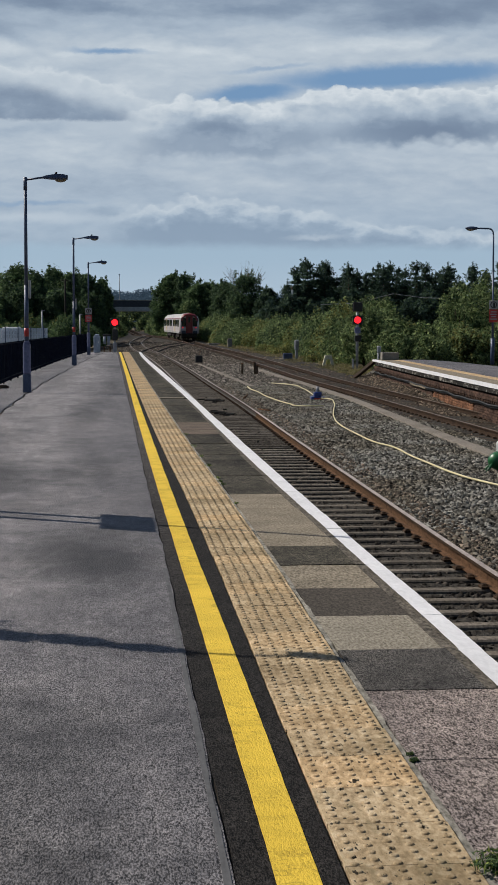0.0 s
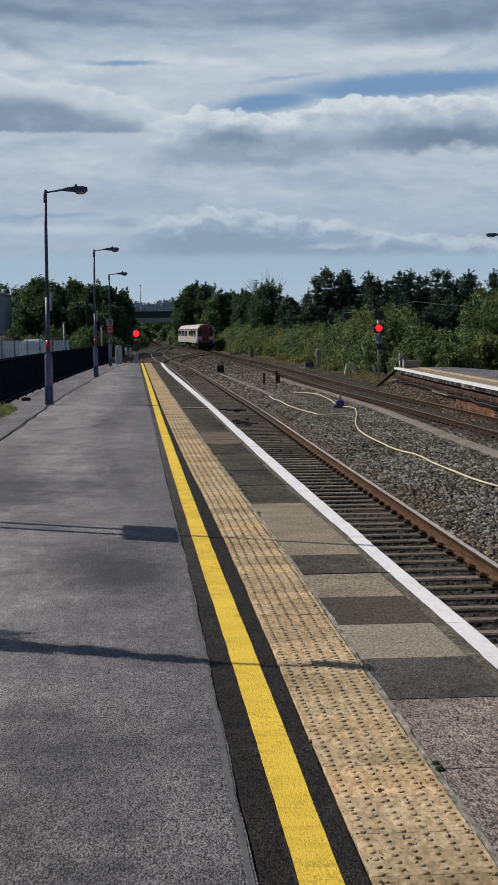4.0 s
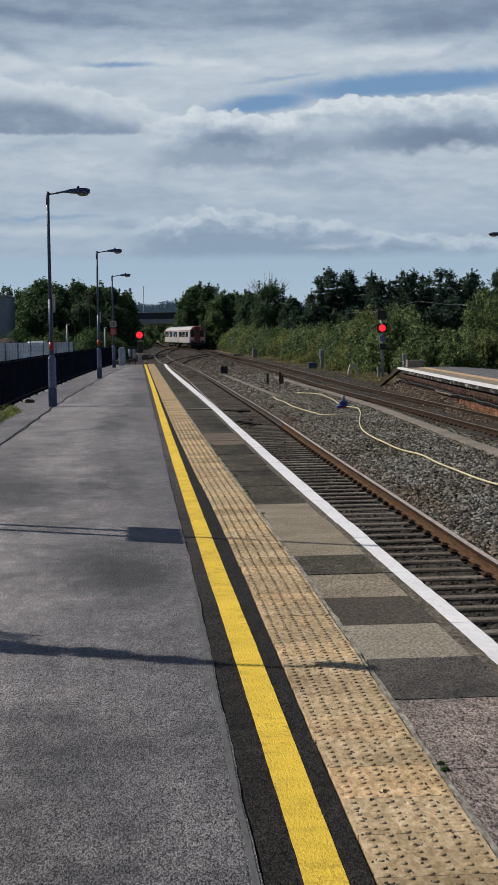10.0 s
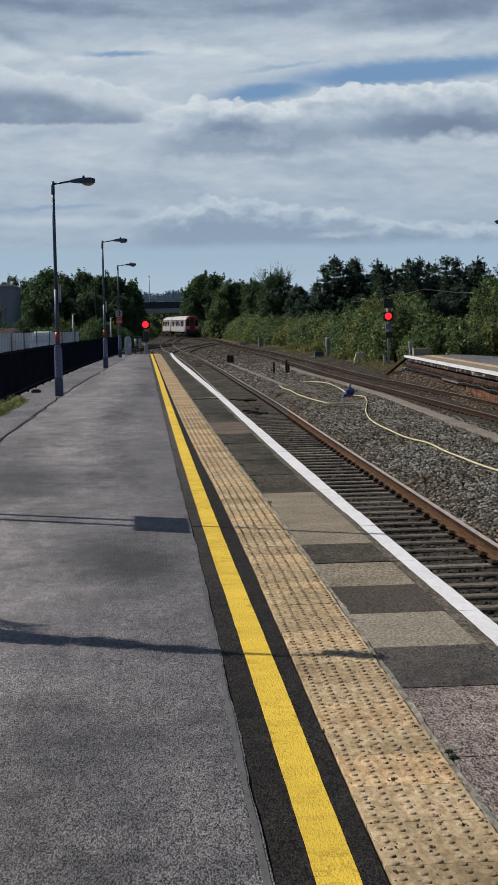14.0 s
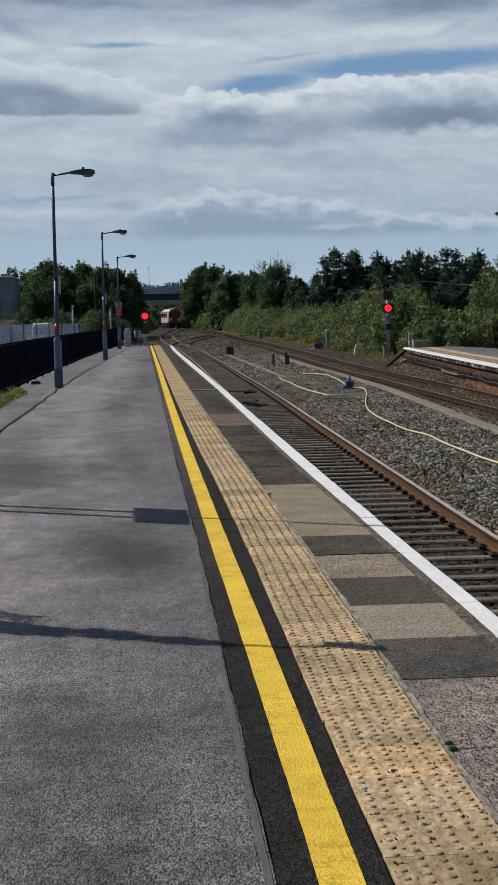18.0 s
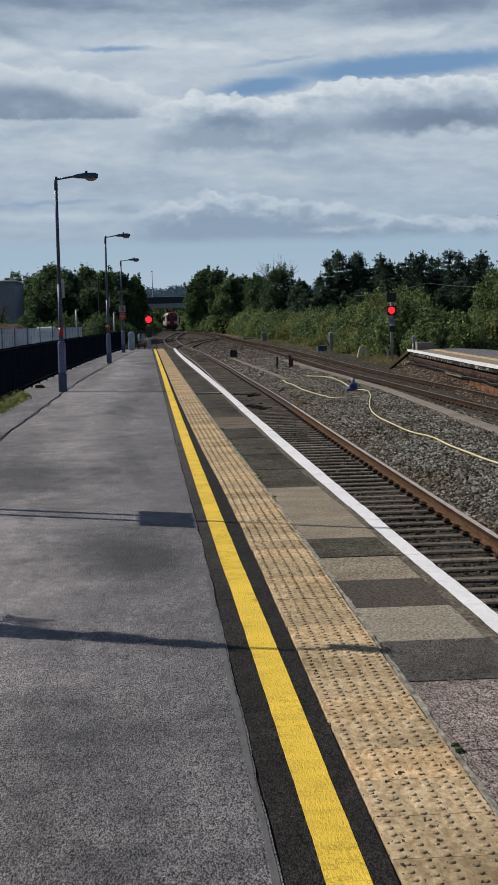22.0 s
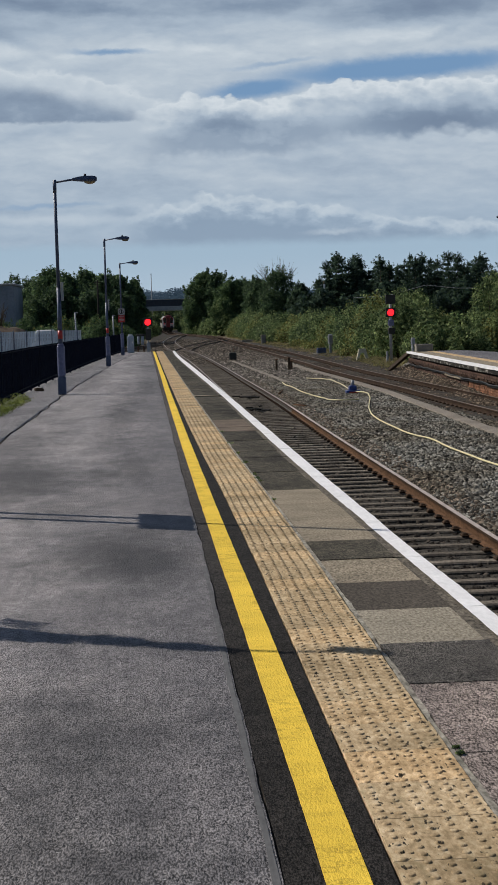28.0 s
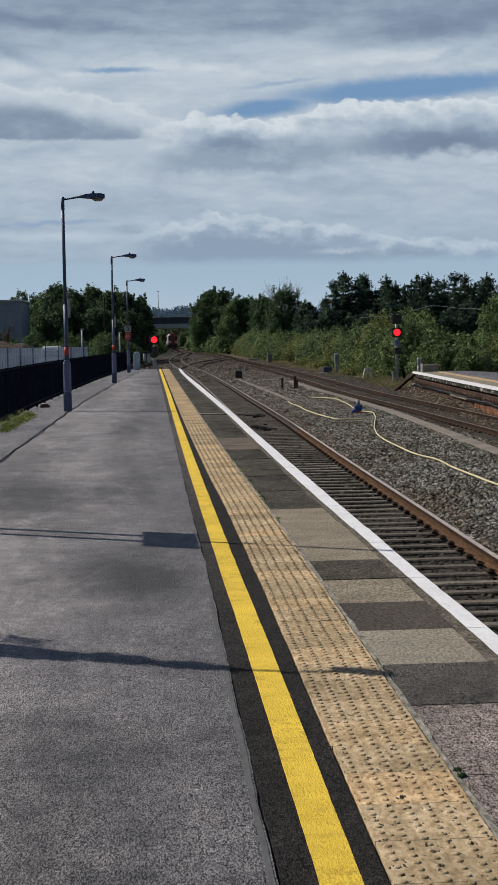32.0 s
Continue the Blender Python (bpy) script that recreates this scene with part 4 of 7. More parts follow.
def build_fence():
    t = thing("railing", "navy-painted steel railing along the back of the platform", "railing", kind="structure")
    a, b = 11.0, 95.0
    for z, h in ((1.09, 0.026), (0.12, 0.03)):
        bm = B()
        sweep(bm, [(fence_x(y), y, z) for y in steps(a, b, 2.0)], [(-0.009, 0), (0.009, 0), (0.009, h), (-0.009, h)])
        part("rail", bm, fence_paint, t)
    bm = B()
    box(bm, 0, 0, 0.59, 0.018, 0.018, 1.1, 0)
    me = bpy.data.meshes.new("bar")
    bm.to_mesh(me)
    bm.free()
    me.materials.append(fence_paint)
    bm = B()
    box(bm, 0, 0, 0.575, 0.05, 0.05, 1.15, 0.006)
    pm = bpy.data.meshes.new("post")
    bm.to_mesh(pm)
    bm.free()
    pm.materials.append(fence_paint)
    verts, faces = [], []
    y, i = a, 0
    while y < b:
        if i % 22 == 0:
            shared("post", pm, t, pose(fence_x(y), y, 0))
        elif 30.0 < y < 62.0:
            shared("bar", me, t, pose(fence_x(y), y, 0))
        else:
            k = len(verts)
            x = fence_x(y)
            for z in (0.04, 1.13):
                for dx, dy in ((-1, -1), (1, -1), (1, 1), (-1, 1)):
                    verts.append((x + 0.009 * dx, y + 0.009 * dy, z))
            faces += [[k + j for j in f] for f in ((0, 1, 5, 4), (1, 2, 6, 5), (2, 3, 7, 6), (3, 0, 4, 7), (4, 5, 6, 7))]
        y += 0.115
        i += 1
    tagged(raw("far_bar", verts, faces, fence_paint, t), kind="stuff")


build_fence()


def signal_head(t, z, r, w, h, lit=True):
    bm = B()
    box(bm, 0, 0, z, w, 0.05, h, 0.02)
    box(bm, 0, 0.16, z, w * 0.8, 0.28, h * 0.85, 0.02)
    hd = part("signal_head", bm, black_metal, t, "black signal head")
    if lit:
        bm = B()
        tube(bm, (0, -0.03, z), (0, -0.06, z), r, r, 24)
        part("lens", bm, red_light, hd, "glowing red lens")
        bm = B()
        for k in range(9):
            a0, a1 = math.pi * k / 9, math.pi * (k + 1) / 9
            q = 1.12 * r
            f = [(q * math.cos(a0), -0.03, z + q * math.sin(a0)), (q * math.cos(a1), -0.03, z + q * math.sin(a1)),
                 (q * math.cos(a1), -0.20, z + q * math.sin(a1)), (q * math.cos(a0), -0.20, z + q * math.sin(a0))]
            bm.faces.new([bm.verts.new(p) for p in f])
        bmesh.ops.solidify(bm, geom=bm.faces[:], thickness=0.012)
        part("hood", bm, black_metal, hd)
    return hd


def build_signals():
    y = 92.0
    zg = rail_z(y) - 0.2
    t = thing("colour_light_signal", "railway signal on a grey post showing a red light", "railway signal", pose(14.44, y, 0))
    bm = B()
    tube(bm, (0, 0.1, zg), (0, 0.1, 2.8), 0.085, 0.08, 12)
    part("post", bm, grey_metal, t)
    signal_head(t, 1.97, 0.2, 0.60, 0.54)
    bm = B()
    box(bm, 0, 0, 2.74, 0.56, 0.16, 0.54, 0.02)
    part("indicator_box", bm, black_metal, t, "black route indicator box")
    bm = B()
    box(bm, 0, -0.02, 1.36, 0.34, 0.10, 0.36, 0.01)
    part("plate", bm, lamp_base_paint, t, "grey-blue plate")
    bm = B()
    box(bm, 0.02, -0.04, 0.88, 0.38, 0.20, 0.36, 0.02)
    part("junction_box", bm, black_metal, t)
    bm = B()
    box(bm, -0.24, 0.1, zg + 0.35, 0.12, 0.12, 0.75, 0.01)
    part("marker_post", bm, grey_metal, t)

    y = 106.0
    zg = -0.85
    t = thing("colour_light_signal", "low railway signal with a red light past the platform end", "railway signal", pose(0.10, y, 0))
    bm = B()
    box(bm, 0, 0.05, 0.02, 0.26, 0.2, 0.9, 0.02)
    tube(bm, (0, 0.05, zg - 0.2), (0, 0.05, 1.5), 0.07, 0.07, 10)
    part("post", bm, grey_metal, t)
    signal_head(t, 1.83, 0.215, 0.62, 0.56)
    bm = B()
    box(bm, 0.02, 0, 1.0, 0.36, 0.2, 0.75, 0.02)
    part("junction_box", bm, black_metal, t)
    t = thing("relay_case", "small dark equipment case on a frame with a hood", "equipment case", pose(-0.42, 107.0, 0))
    bm = B()
    tube(bm, (0.12, 0, 0.30), (0.12, 0, 0.90), 0.10, 0.10, 12)
    part("body", bm, cabinet_paint, t)
    bm = B()
    tube(bm, (-0.16, 0, 0.36), (-0.16, 0, 0.90), 0.085, 0.085, 12)
    part("side_box", bm, cabinet_paint, t)
    bm = B()
    box(bm, 0.0, 0, 0.97, 0.6, 0.34, 0.10, 0.02)
    part("hood", bm, black_metal, t)
    for s in (-0.2, 0.2):
        bm = B()
        box(bm, s, 0, -0.42, 0.08, 0.08, 1.2, 0.005)
        part("leg", bm, rust, t)
    t = thing("platform_cabinet", "grey metal cabinet standing at the platform end", "cabinet", pose(-0.98, 94.6, 0))
    bm = B()
    box(bm, 0, 0, 0.5, 0.41, 0.34, 1.0, 0.03)
    part("body", bm, cabinet_paint, t)
    bm = B()
    box(bm, 0, 0, 1.04, 0.3, 0.26, 0.12, 0.04)
    part("cap", bm, cabinet_paint, t)
    bm = B()
    box(bm, 0.1, -0.175, 0.62, 0.06, 0.012, 0.12, 0.003)
    part("plate", bm, sign_white, t)


build_signals()


def build_lamp_right():
    t = thing("platform_lamp", "tall grey lamp column with curved arm on the opposite platform", "street lamp", pose(15.97, 65.0, 0), group="platform lamps")
    bm = B()
    tube(bm, (0, 0, 0), (0, 0, 1.1), 0.085, 0.085, 12)
    tube(bm, (0, 0, 1.1), (-0.01, 0, 3.9), 0.05, 0.045, 12)
    tube(bm, (-0.01, 0, 3.9), (-0.02, 0, 5.42), 0.038, 0.036, 12)
    part("column", bm, lamp_paint, t)
    bm = B()
    pts = [(-0.02, 5.42), (-0.04, 5.58), (-0.11, 5.68), (-0.22, 5.71), (-0.72, 5.72)]
    for p, q in zip(pts[:-1], pts[1:]):
        tube(bm, (p[0], 0, p[1]), (q[0], 0, q[1]), 0.036, 0.034, 10)
    part("arm", bm, lamp_paint, t)
    bm = B()
    ball(bm, (-0.95, 0, 5.72), 0.29, (1, 0.42, 0.27))
    part("lamp_head", bm, lamp_paint, t)
    bm = B()
    ball(bm, (-1.0, 0, 5.67), 0.18, (1, 0.5, 0.35))
    part("bowl", bm, lens_glass, t, "amber-tinted lamp bowl")
    bm = B()
    box(bm, 0.0, -0.10, 2.52, 0.37, 0.014, 0.36, 0.004)
    s = part("sign_panel", bm, sign_shaded, t, "white warning sign")
    bm = B()
    for k in range(16):
        a0, a1 = 6.2832 * k / 16, 6.2832 * (k + 1) / 16
        bm.faces.new([bm.verts.new((0.0 + r * math.cos(a), -0.111, 2.52 + r * math.sin(a))) for r, a in ((0.11, a0), (0.145, a0), (0.145, a1), (0.11, a1))])
    box(bm, 0.02, -0.111, 2.52, 0.08, 0.004, 0.18)
    part("symbol", bm, black_metal, s)
    bm = B()
    box(bm, 0.0, -0.10, 2.05, 0.37, 0.014, 0.54, 0.004)
    s2 = part("red_sign", bm, sign_red, t, "red warning sign")
    for i, w in enumerate((0.3, 0.34, 0.26, 0.32)):
        bm = B()
        box(bm, 0.0, -0.111, 2.22 - 0.1 * i, w * 0.85, 0.004, 0.045)
        part("text_bar", bm, sign_shaded, s2)


build_lamp_right()


# ---- things on the ballast ----
def ground_z(y):
    return rail_z(y) - 0.165


def build_track_things():
    t = thing("blue_device", "blue trackside unit with a red front and grey post", "trackside unit", pose(7.4, 56.4, ground_z(56.4)))
    bm = B()
    box(bm, 0, 0, 0.07, 0.50, 0.4, 0.14, 0.015)
    part("base", bm, blue_plastic, t)
    bm = B()
    box(bm, 0.03, -0.2, 0.05, 0.36, 0.03, 0.09, 0.008)
    part("front", bm, sign_red, t, "red front strip")
    bm = B()
    box(bm, 0, 0, 0.22, 0.28, 0.26, 0.18, 0.03)
    part("body", bm, blue_plastic, t)
    bm = B()
    tube(bm, (0, 0, 0.28), (0, 0, 0.50), 0.07, 0.06, 12)
    part("post", bm, grey_metal, t)
    t = thing("green_unit", "dark green trackside unit with splayed legs and pale top", "trackside unit", pose(7.08, 28.3, ground_z(28.3)))
    bm = B()
    ball(bm, (0, 0, 0.22), 0.19, (1, 0.9, 0.9))
    part("body", bm, green_plastic, t)
    for k in range(4):
        bm = B()
        a = 6.2832 * k / 4 + 0.6
        tube(bm, (0.1 * math.cos(a), 0.1 * math.sin(a), 0.2), (0.34 * math.cos(a), 0.34 * math.sin(a), 0.0), 0.03, 0.02, 8)
        part("leg", bm, green_plastic, t)
    bm = B()
    box(bm, 0.04, 0, 0.48, 0.12, 0.12, 0.2, 0.02)
    part("top", bm, sign_white, t)
    t = thing("black_box", "black trackside box standing on the ballast", "trackside box", pose(5.86, 107.5, ground_z(107.5)))
    bm = B()
    box(bm, 0, 0, 0.28, 0.50, 0.4, 0.56, 0.02)
    part("body", bm, black_metal, t)
    bm = B()
    tube(bm, (0.05, 0.1, 0.45), (0.12, 0.5, 0.9), 0.025, 0.02, 8)
    part("lever", bm, rust, t)
    for x, y, h in ((6.98, 84.7, 0.60), (7.62, 84.2, 0.70), (7.78, 84.6, 0.5)):
        t = thing("short_post", "short dark post beside the track", "post", pose(x, y, ground_z(y)), group="short posts")
        bm = B()
        box(bm, 0, 0, h / 2, 0.12, 0.14, h, 0.02)
        part("shaft", bm, sleeper_wood, t)
        bm = B()
        box(bm, 0, 0, h, 0.16, 0.18, 0.06, 0.015)
        part("cap", bm, rust, t)
    t = thing("trough_marker", "pale concrete trapezoid marker on the bank", "marker", pose(13.6, 98.4, ground_z(98.4) + 0.10) @ Matrix.Scale(0.92, 4))
    bm = B()
    rim = [(-0.44, -0.1), (-0.23, 0.70), (0.23, 0.70), (0.44, -0.1), (0.25, -0.1), (0.12, 0.42), (-0.12, 0.42), (-0.25, -0.1)]
    front = [bm.verts.new((u, 0.18 * w, w)) for u, w in rim]
    back = [bm.verts.new((u, 0.30 + 0.10 * w, w)) for u, w in rim]
    for q in ((0, 1, 6, 7), (1, 2, 5, 6), (2, 3, 4, 5)):
        bm.faces.new([front[k] for k in q])
        bm.faces.new([back[k] for k in q[::-1]])
    for k in range(8):
        bm.faces.new((front[k], front[(k + 1) % 8], back[(k + 1) % 8], back[k]))
    bmesh.ops.recalc_face_normals(bm, faces=bm.faces[:])
    part("frame", bm, cream, t)
    t = thing("signal_telephone", "grey telephone post with a dark cabinet beside it", "telephone post", pose(13.86, 118.0, ground_z(118.0)))
    bm = B()
    box(bm, 0, 0, 0.4, 0.18, 0.18, 1.0, 0.02)
    part("post", bm, grey_metal, t)
    bm = B()
    box(bm, 0, -0.06, 1.1, 0.36, 0.3, 0.8, 0.08)
    part("hood", bm, grey_metal, t)
    t = thing("low_cabinet", "low dark lineside cabinet on a concrete slab", "cabinet", pose(13.2, 118.2, ground_z(118)))
    bm = B()
    box(bm, 0, 0, 0.26, 0.7, 0.5, 0.44, 0.03)
    part("body", bm, lamp_paint, t)
    bm = B()
    box(bm, 0.2, 0, 0.02, 1.7, 0.8, 0.1, 0.02)
    part("slab", bm, concrete, t)
    t = thing("platform_box", "grey box at the end of the opposite platform", "cabinet", pose(13.19, 73.9, 0))
    bm = B()
    box(bm, 0, 0, 0.18, 0.74, 0.5, 0.36, 0.03)
    part("body", bm, concrete, t)
    bm = B()
    box(bm, -0.40, 0, 0.19, 0.07, 0.52, 0.38, 0.01)
    part("end_panel", bm, concrete, t)
    t = thing("telephone_stand", "small grey post with a box behind the platform end", "post", pose(13.57, 79.5, -1.0))
    bm = B()
    tube(bm, (0, 0, -0.1), (0, 0, 1.35), 0.05, 0.05, 10)
    part("post", bm, grey_metal, t)
    bm = B()
    box(bm, 0.03, 0, 1.42, 0.2, 0.2, 0.36, 0.04)
    part("box", bm, grey_metal, t)
    for x, y, w, h in ((12.2, 190, 1.4, 0.22), (12.8, 172, 0.5, 1.0)):
        t = thing("lineside_slab", "pale concrete slab beside the track", "concrete slab", pose(x, y, ground_z(y)))
        bm = B()
        box(bm, 0, 0, h / 2, w, 0.5, h, 0.03)
        part("block", bm, concrete, t)


build_track_things()


def build_mats():
    for x, y, l in ((3.62, 56.3, 2.6), (3.42, 48.2, 3.2)):
        t = thing("drip_mat", "torn black oily mat lying between the rails", "mat", pose(x, y, rail_z(y) - 0.15, 0, 0, 0))
        rng = random.Random(int(y))
        for k in range(14):
            bm = B()
            u, v = rng.gauss(0, 0.20), rng.gauss(0, 0.20)
            ring = [(0.7 + 0.5 * rng.random(), 6.2832 * (j + 0.6 * rng.random()) / 9) for j in range(9)]
            rx, ry = rng.uniform(0.06, 0.16), rng.uniform(0.10, 0.30)
            lo = [bm.verts.new((u + rx * r * math.cos(a), l * v + ry * r * math.sin(a), -0.03)) for r, a in ring]
            hi = [bm.verts.new((p.co.x * 0.99, p.co.y, 0.004 + 0.014 * rng.random())) for p in lo]
            bm.faces.new(hi)
            for j in range(9):
                bm.faces.new((lo[j], lo[(j + 1) % 9], hi[(j + 1) % 9], hi[j]))
            part("shred", bm, oily_black, t)


    for x0, y0, x1, y1 in ((4.75, 57.0, 5.15, 60.0), (4.6, 49.6, 4.85, 48.4)):
        t = thing("rusty_rod", "rusty steel rod lying on the ballast", "steel rod", group="loose rods")
        bm = B()
        tube(bm, (x0, y0, ground_z(y0) + 0.05), (x1, y1, ground_z(y1) + 0.06), 0.03, 0.03, 8)
        part("shaft", bm, rust, t)


build_mats()


def build_loose_brick():
    t = thing("loose_brick", "broken brown brick lying on the platform by the railing", "brick", pose(-2.85, 40.8, 0.0, 0, 0, 24))
    bm = B()
    box(bm, 0, 0, 0.045, 0.20, 0.11, 0.09, 0.012)
    box(bm, 0.11, 0.03, 0.03, 0.08, 0.09, 0.06, 0.012, 20)
    part("block", bm, sleeper_wood, t)


build_loose_brick()


def build_cables():
    def hose(name, label, pts, r, mat):
        cu = bpy.data.curves.new(name, "CURVE")
        cu.dimensions = "3D"
        cu.bevel_depth, cu.bevel_resolution = r, 2
        sp = cu.splines.new("BEZIER")
        sp.bezier_points.add(len(pts) - 1)
        for bp, (x, y, dz) in zip(sp.bezier_points, pts):
            bp.co = (x, y, ground_z(y) + r + 0.05 + dz)
            bp.handle_left_type = bp.handle_right_type = "AUTO"
        cu.materials.append(mat)
        ob = new(name, cu)
        tagged(ob, label, "cable")

    hose("yellow_cable", "yellow cable lying loosely over the ballast", [(5.79, 67.5, 0), (5.70, 64.6, 0), (5.76, 62.65, 0), (5.70, 58.6, 0), (5.76, 56.0, 0), (5.95, 52.5, 0), (6.17, 51.2, 0), (6.92, 51.2, 0)], 0.021, cable_yellow)
    hose("yellow_cable", "yellow cable running from the blue unit over the ballast", [(7.5, 56.2, 0.02), (7.69, 55.4, 0.03), (7.56, 53.3, 0), (6.95, 49, 0), (6.46, 45.6, 0), (6.05, 41.6, 0), (5.93, 37.8, 0), (5.95, 34.7, 0), (6.07, 33.8, 0), (6.03, 31.2, 0), (6.05, 29.4, 0), (6.08, 27.6, 0), (6.22, 26.2, 0), (6.5, 25.0, 0), (7.1, 23.9, 0)], 0.02, cable_yellow)
    hose("yellow_cable", "yellow cable lying between the tracks", [(7.25, 71.6, 0), (7.43, 71.1, 0), (7.84, 70.2, 0), (7.95, 65.4, 0), (7.65, 59.8, 0), (7.42, 56.8, 0.02)], 0.021, cable_yellow)
    t = thing("cable_trough", "strip of sandy concrete troughing beside the far track", "cable trough", kind="structure")
    line = glide([(26, 7.7), (37, 7.95), (47, 8.3), (55.7, 8.6), (65, 8.7), (73, 8.72), (80, 8.6), (100, 8.5)])
    y = 27.0
    while y < 98:
        s = -math.degrees(math.atan(line(y + 0.5) - line(y - 0.5)))
        bm = B()
        box(bm, 0, 0, 0.045, 0.36, 0.99, 0.06, 0.01)
        o = part("lid", bm, sandy, t)
        o.matrix_basis = pose(line(y), y, ground_z(y) + random.uniform(-0.003, 0.003), random.uniform(-0.15, 0.15), random.uniform(-0.4, 0.4), s)
        y += 1.0
    p = band("worn_path", lambda y: 5.95 - 0.012 * (y - 68), lambda y: 6.2 - 0.012 * (y - 68), 68, 104, 0, 0.02, sandy, 2)
    for v in p.data.vertices:
        v.co.z += rail_z(v.co.y) - 0.095
    tagged(p, "worn sandy walking strip on the ballast", "path", kind="structure")


build_cables()


def stones(name, label, count, area, size, seed, lift=0.0, mat=ballast, over=None):
    """Loose crushed stones, each a sharp three-sided shard."""
    rng = np.random.default_rng(seed)
    base = np.array([(-1, -0.8, -1), (1.1, -0.7, -1), (0, 1.15, -1), (-0.6, -0.5, 1), (0.7, -0.45, 1), (0, 0.7, 1)], float)
    tri = np.array([(3, 4, 5), (0, 1, 4), (0, 4, 3), (1, 2, 5), (1, 5, 4), (2, 0, 3), (2, 3, 5)])
    x, y = area(rng, count)
    z = np.array([rail_z(v) for v in y]) - 0.165 + lift
    if over is not None:
        z = np.array([over(p, q) for p, q in zip(x, y)])
    v = base[None] * (0.55 + 0.65 * rng.random((count, 6, 3)))
    v *= (size * (0.5 + 0.9 * rng.random((count, 1, 1)))) * (0.35 + 1.05 * rng.random((count, 1, 3))) * np.array((1.28, 0.95, 0.72))
    a, b = rng.random(count) * 6.2832, (rng.random(count) - 0.5) * 1.8
    ca, sa, cb, sb = np.cos(a), np.sin(a), np.cos(b), np.sin(b)
    vx, vy, vz = v[..., 0].copy(), v[..., 1].copy(), v[..., 2].copy()
    vx, vz = vx * cb[:, None] - vz * sb[:, None], vx * sb[:, None] + vz * cb[:, None]
    vx, vy = vx * ca[:, None] - vy * sa[:, None], vx * sa[:, None] + vy * ca[:, None]
    v = np.stack([vx + x[:, None], vy + y[:, None], vz + z[:, None] + 0.012], -1).reshape(-1, 3)
    f = (tri[None] + 6 * np.arange(count)[:, None, None]).reshape(-1, 3)
    me = bpy.data.meshes.new(name)
    me.vertices.add(len(v))
    me.vertices.foreach_set("co", v.ravel())
    me.loops.add(f.size)
    me.loops.foreach_set("vertex_index", f.ravel().astype(np.int32))
    me.polygons.add(len(f))
    me.polygons.foreach_set("loop_start", np.arange(0, f.size, 3, dtype=np.int32))
    me.update(calc_edges=True)
    me.materials.append(mat)
    tagged(new(name, me), label, "ballast", kind="stuff")


def stone_material():
    m, nt, b = material("crushed_stone", (0.2, 0.2, 0.2), 0.9)
    g = nt.nodes.new("ShaderNodeNewGeometry")
    col = ramp(nt, g.outputs["Random Per Island"], [(0.0, (0.018, 0.017, 0.015)), (0.5, (0.115, 0.111, 0.100)), (1.0, (0.31, 0.300, 0.272))])
    v = coords(nt)
    col = mix(nt, 1.0, col, ramp(nt, noise_tex(nt, v, 0.5, 4), [(0.35, (0.62, 0.56, 0.48)), (0.6, (1, 1, 1))]), "MULTIPLY")
    nt.links.new(col, b.inputs["Base Color"])
    bump(nt, b, noise_tex(nt, v, 60, 3), 0.4, 0.006)
    return m


def dark_stone_material(name="dirty_crushed_stone", gain=1.0, warm=0.0):
    m, nt, b = material(name, (0.1, 0.1, 0.1), 0.9)
    g = nt.nodes.new("ShaderNodeNewGeometry")
    col = ramp(nt, g.outputs["Random Per Island"], [(p, (c * gain, c * gain * (0.86 - 0.08 * warm), c * gain * (0.73 - 0.14 * warm))) for p, c in ((0.0, 0.012), (0.7, 0.060), (1.0, 0.165))])
    nt.links.new(col, b.inputs["Base Color"])
    return m


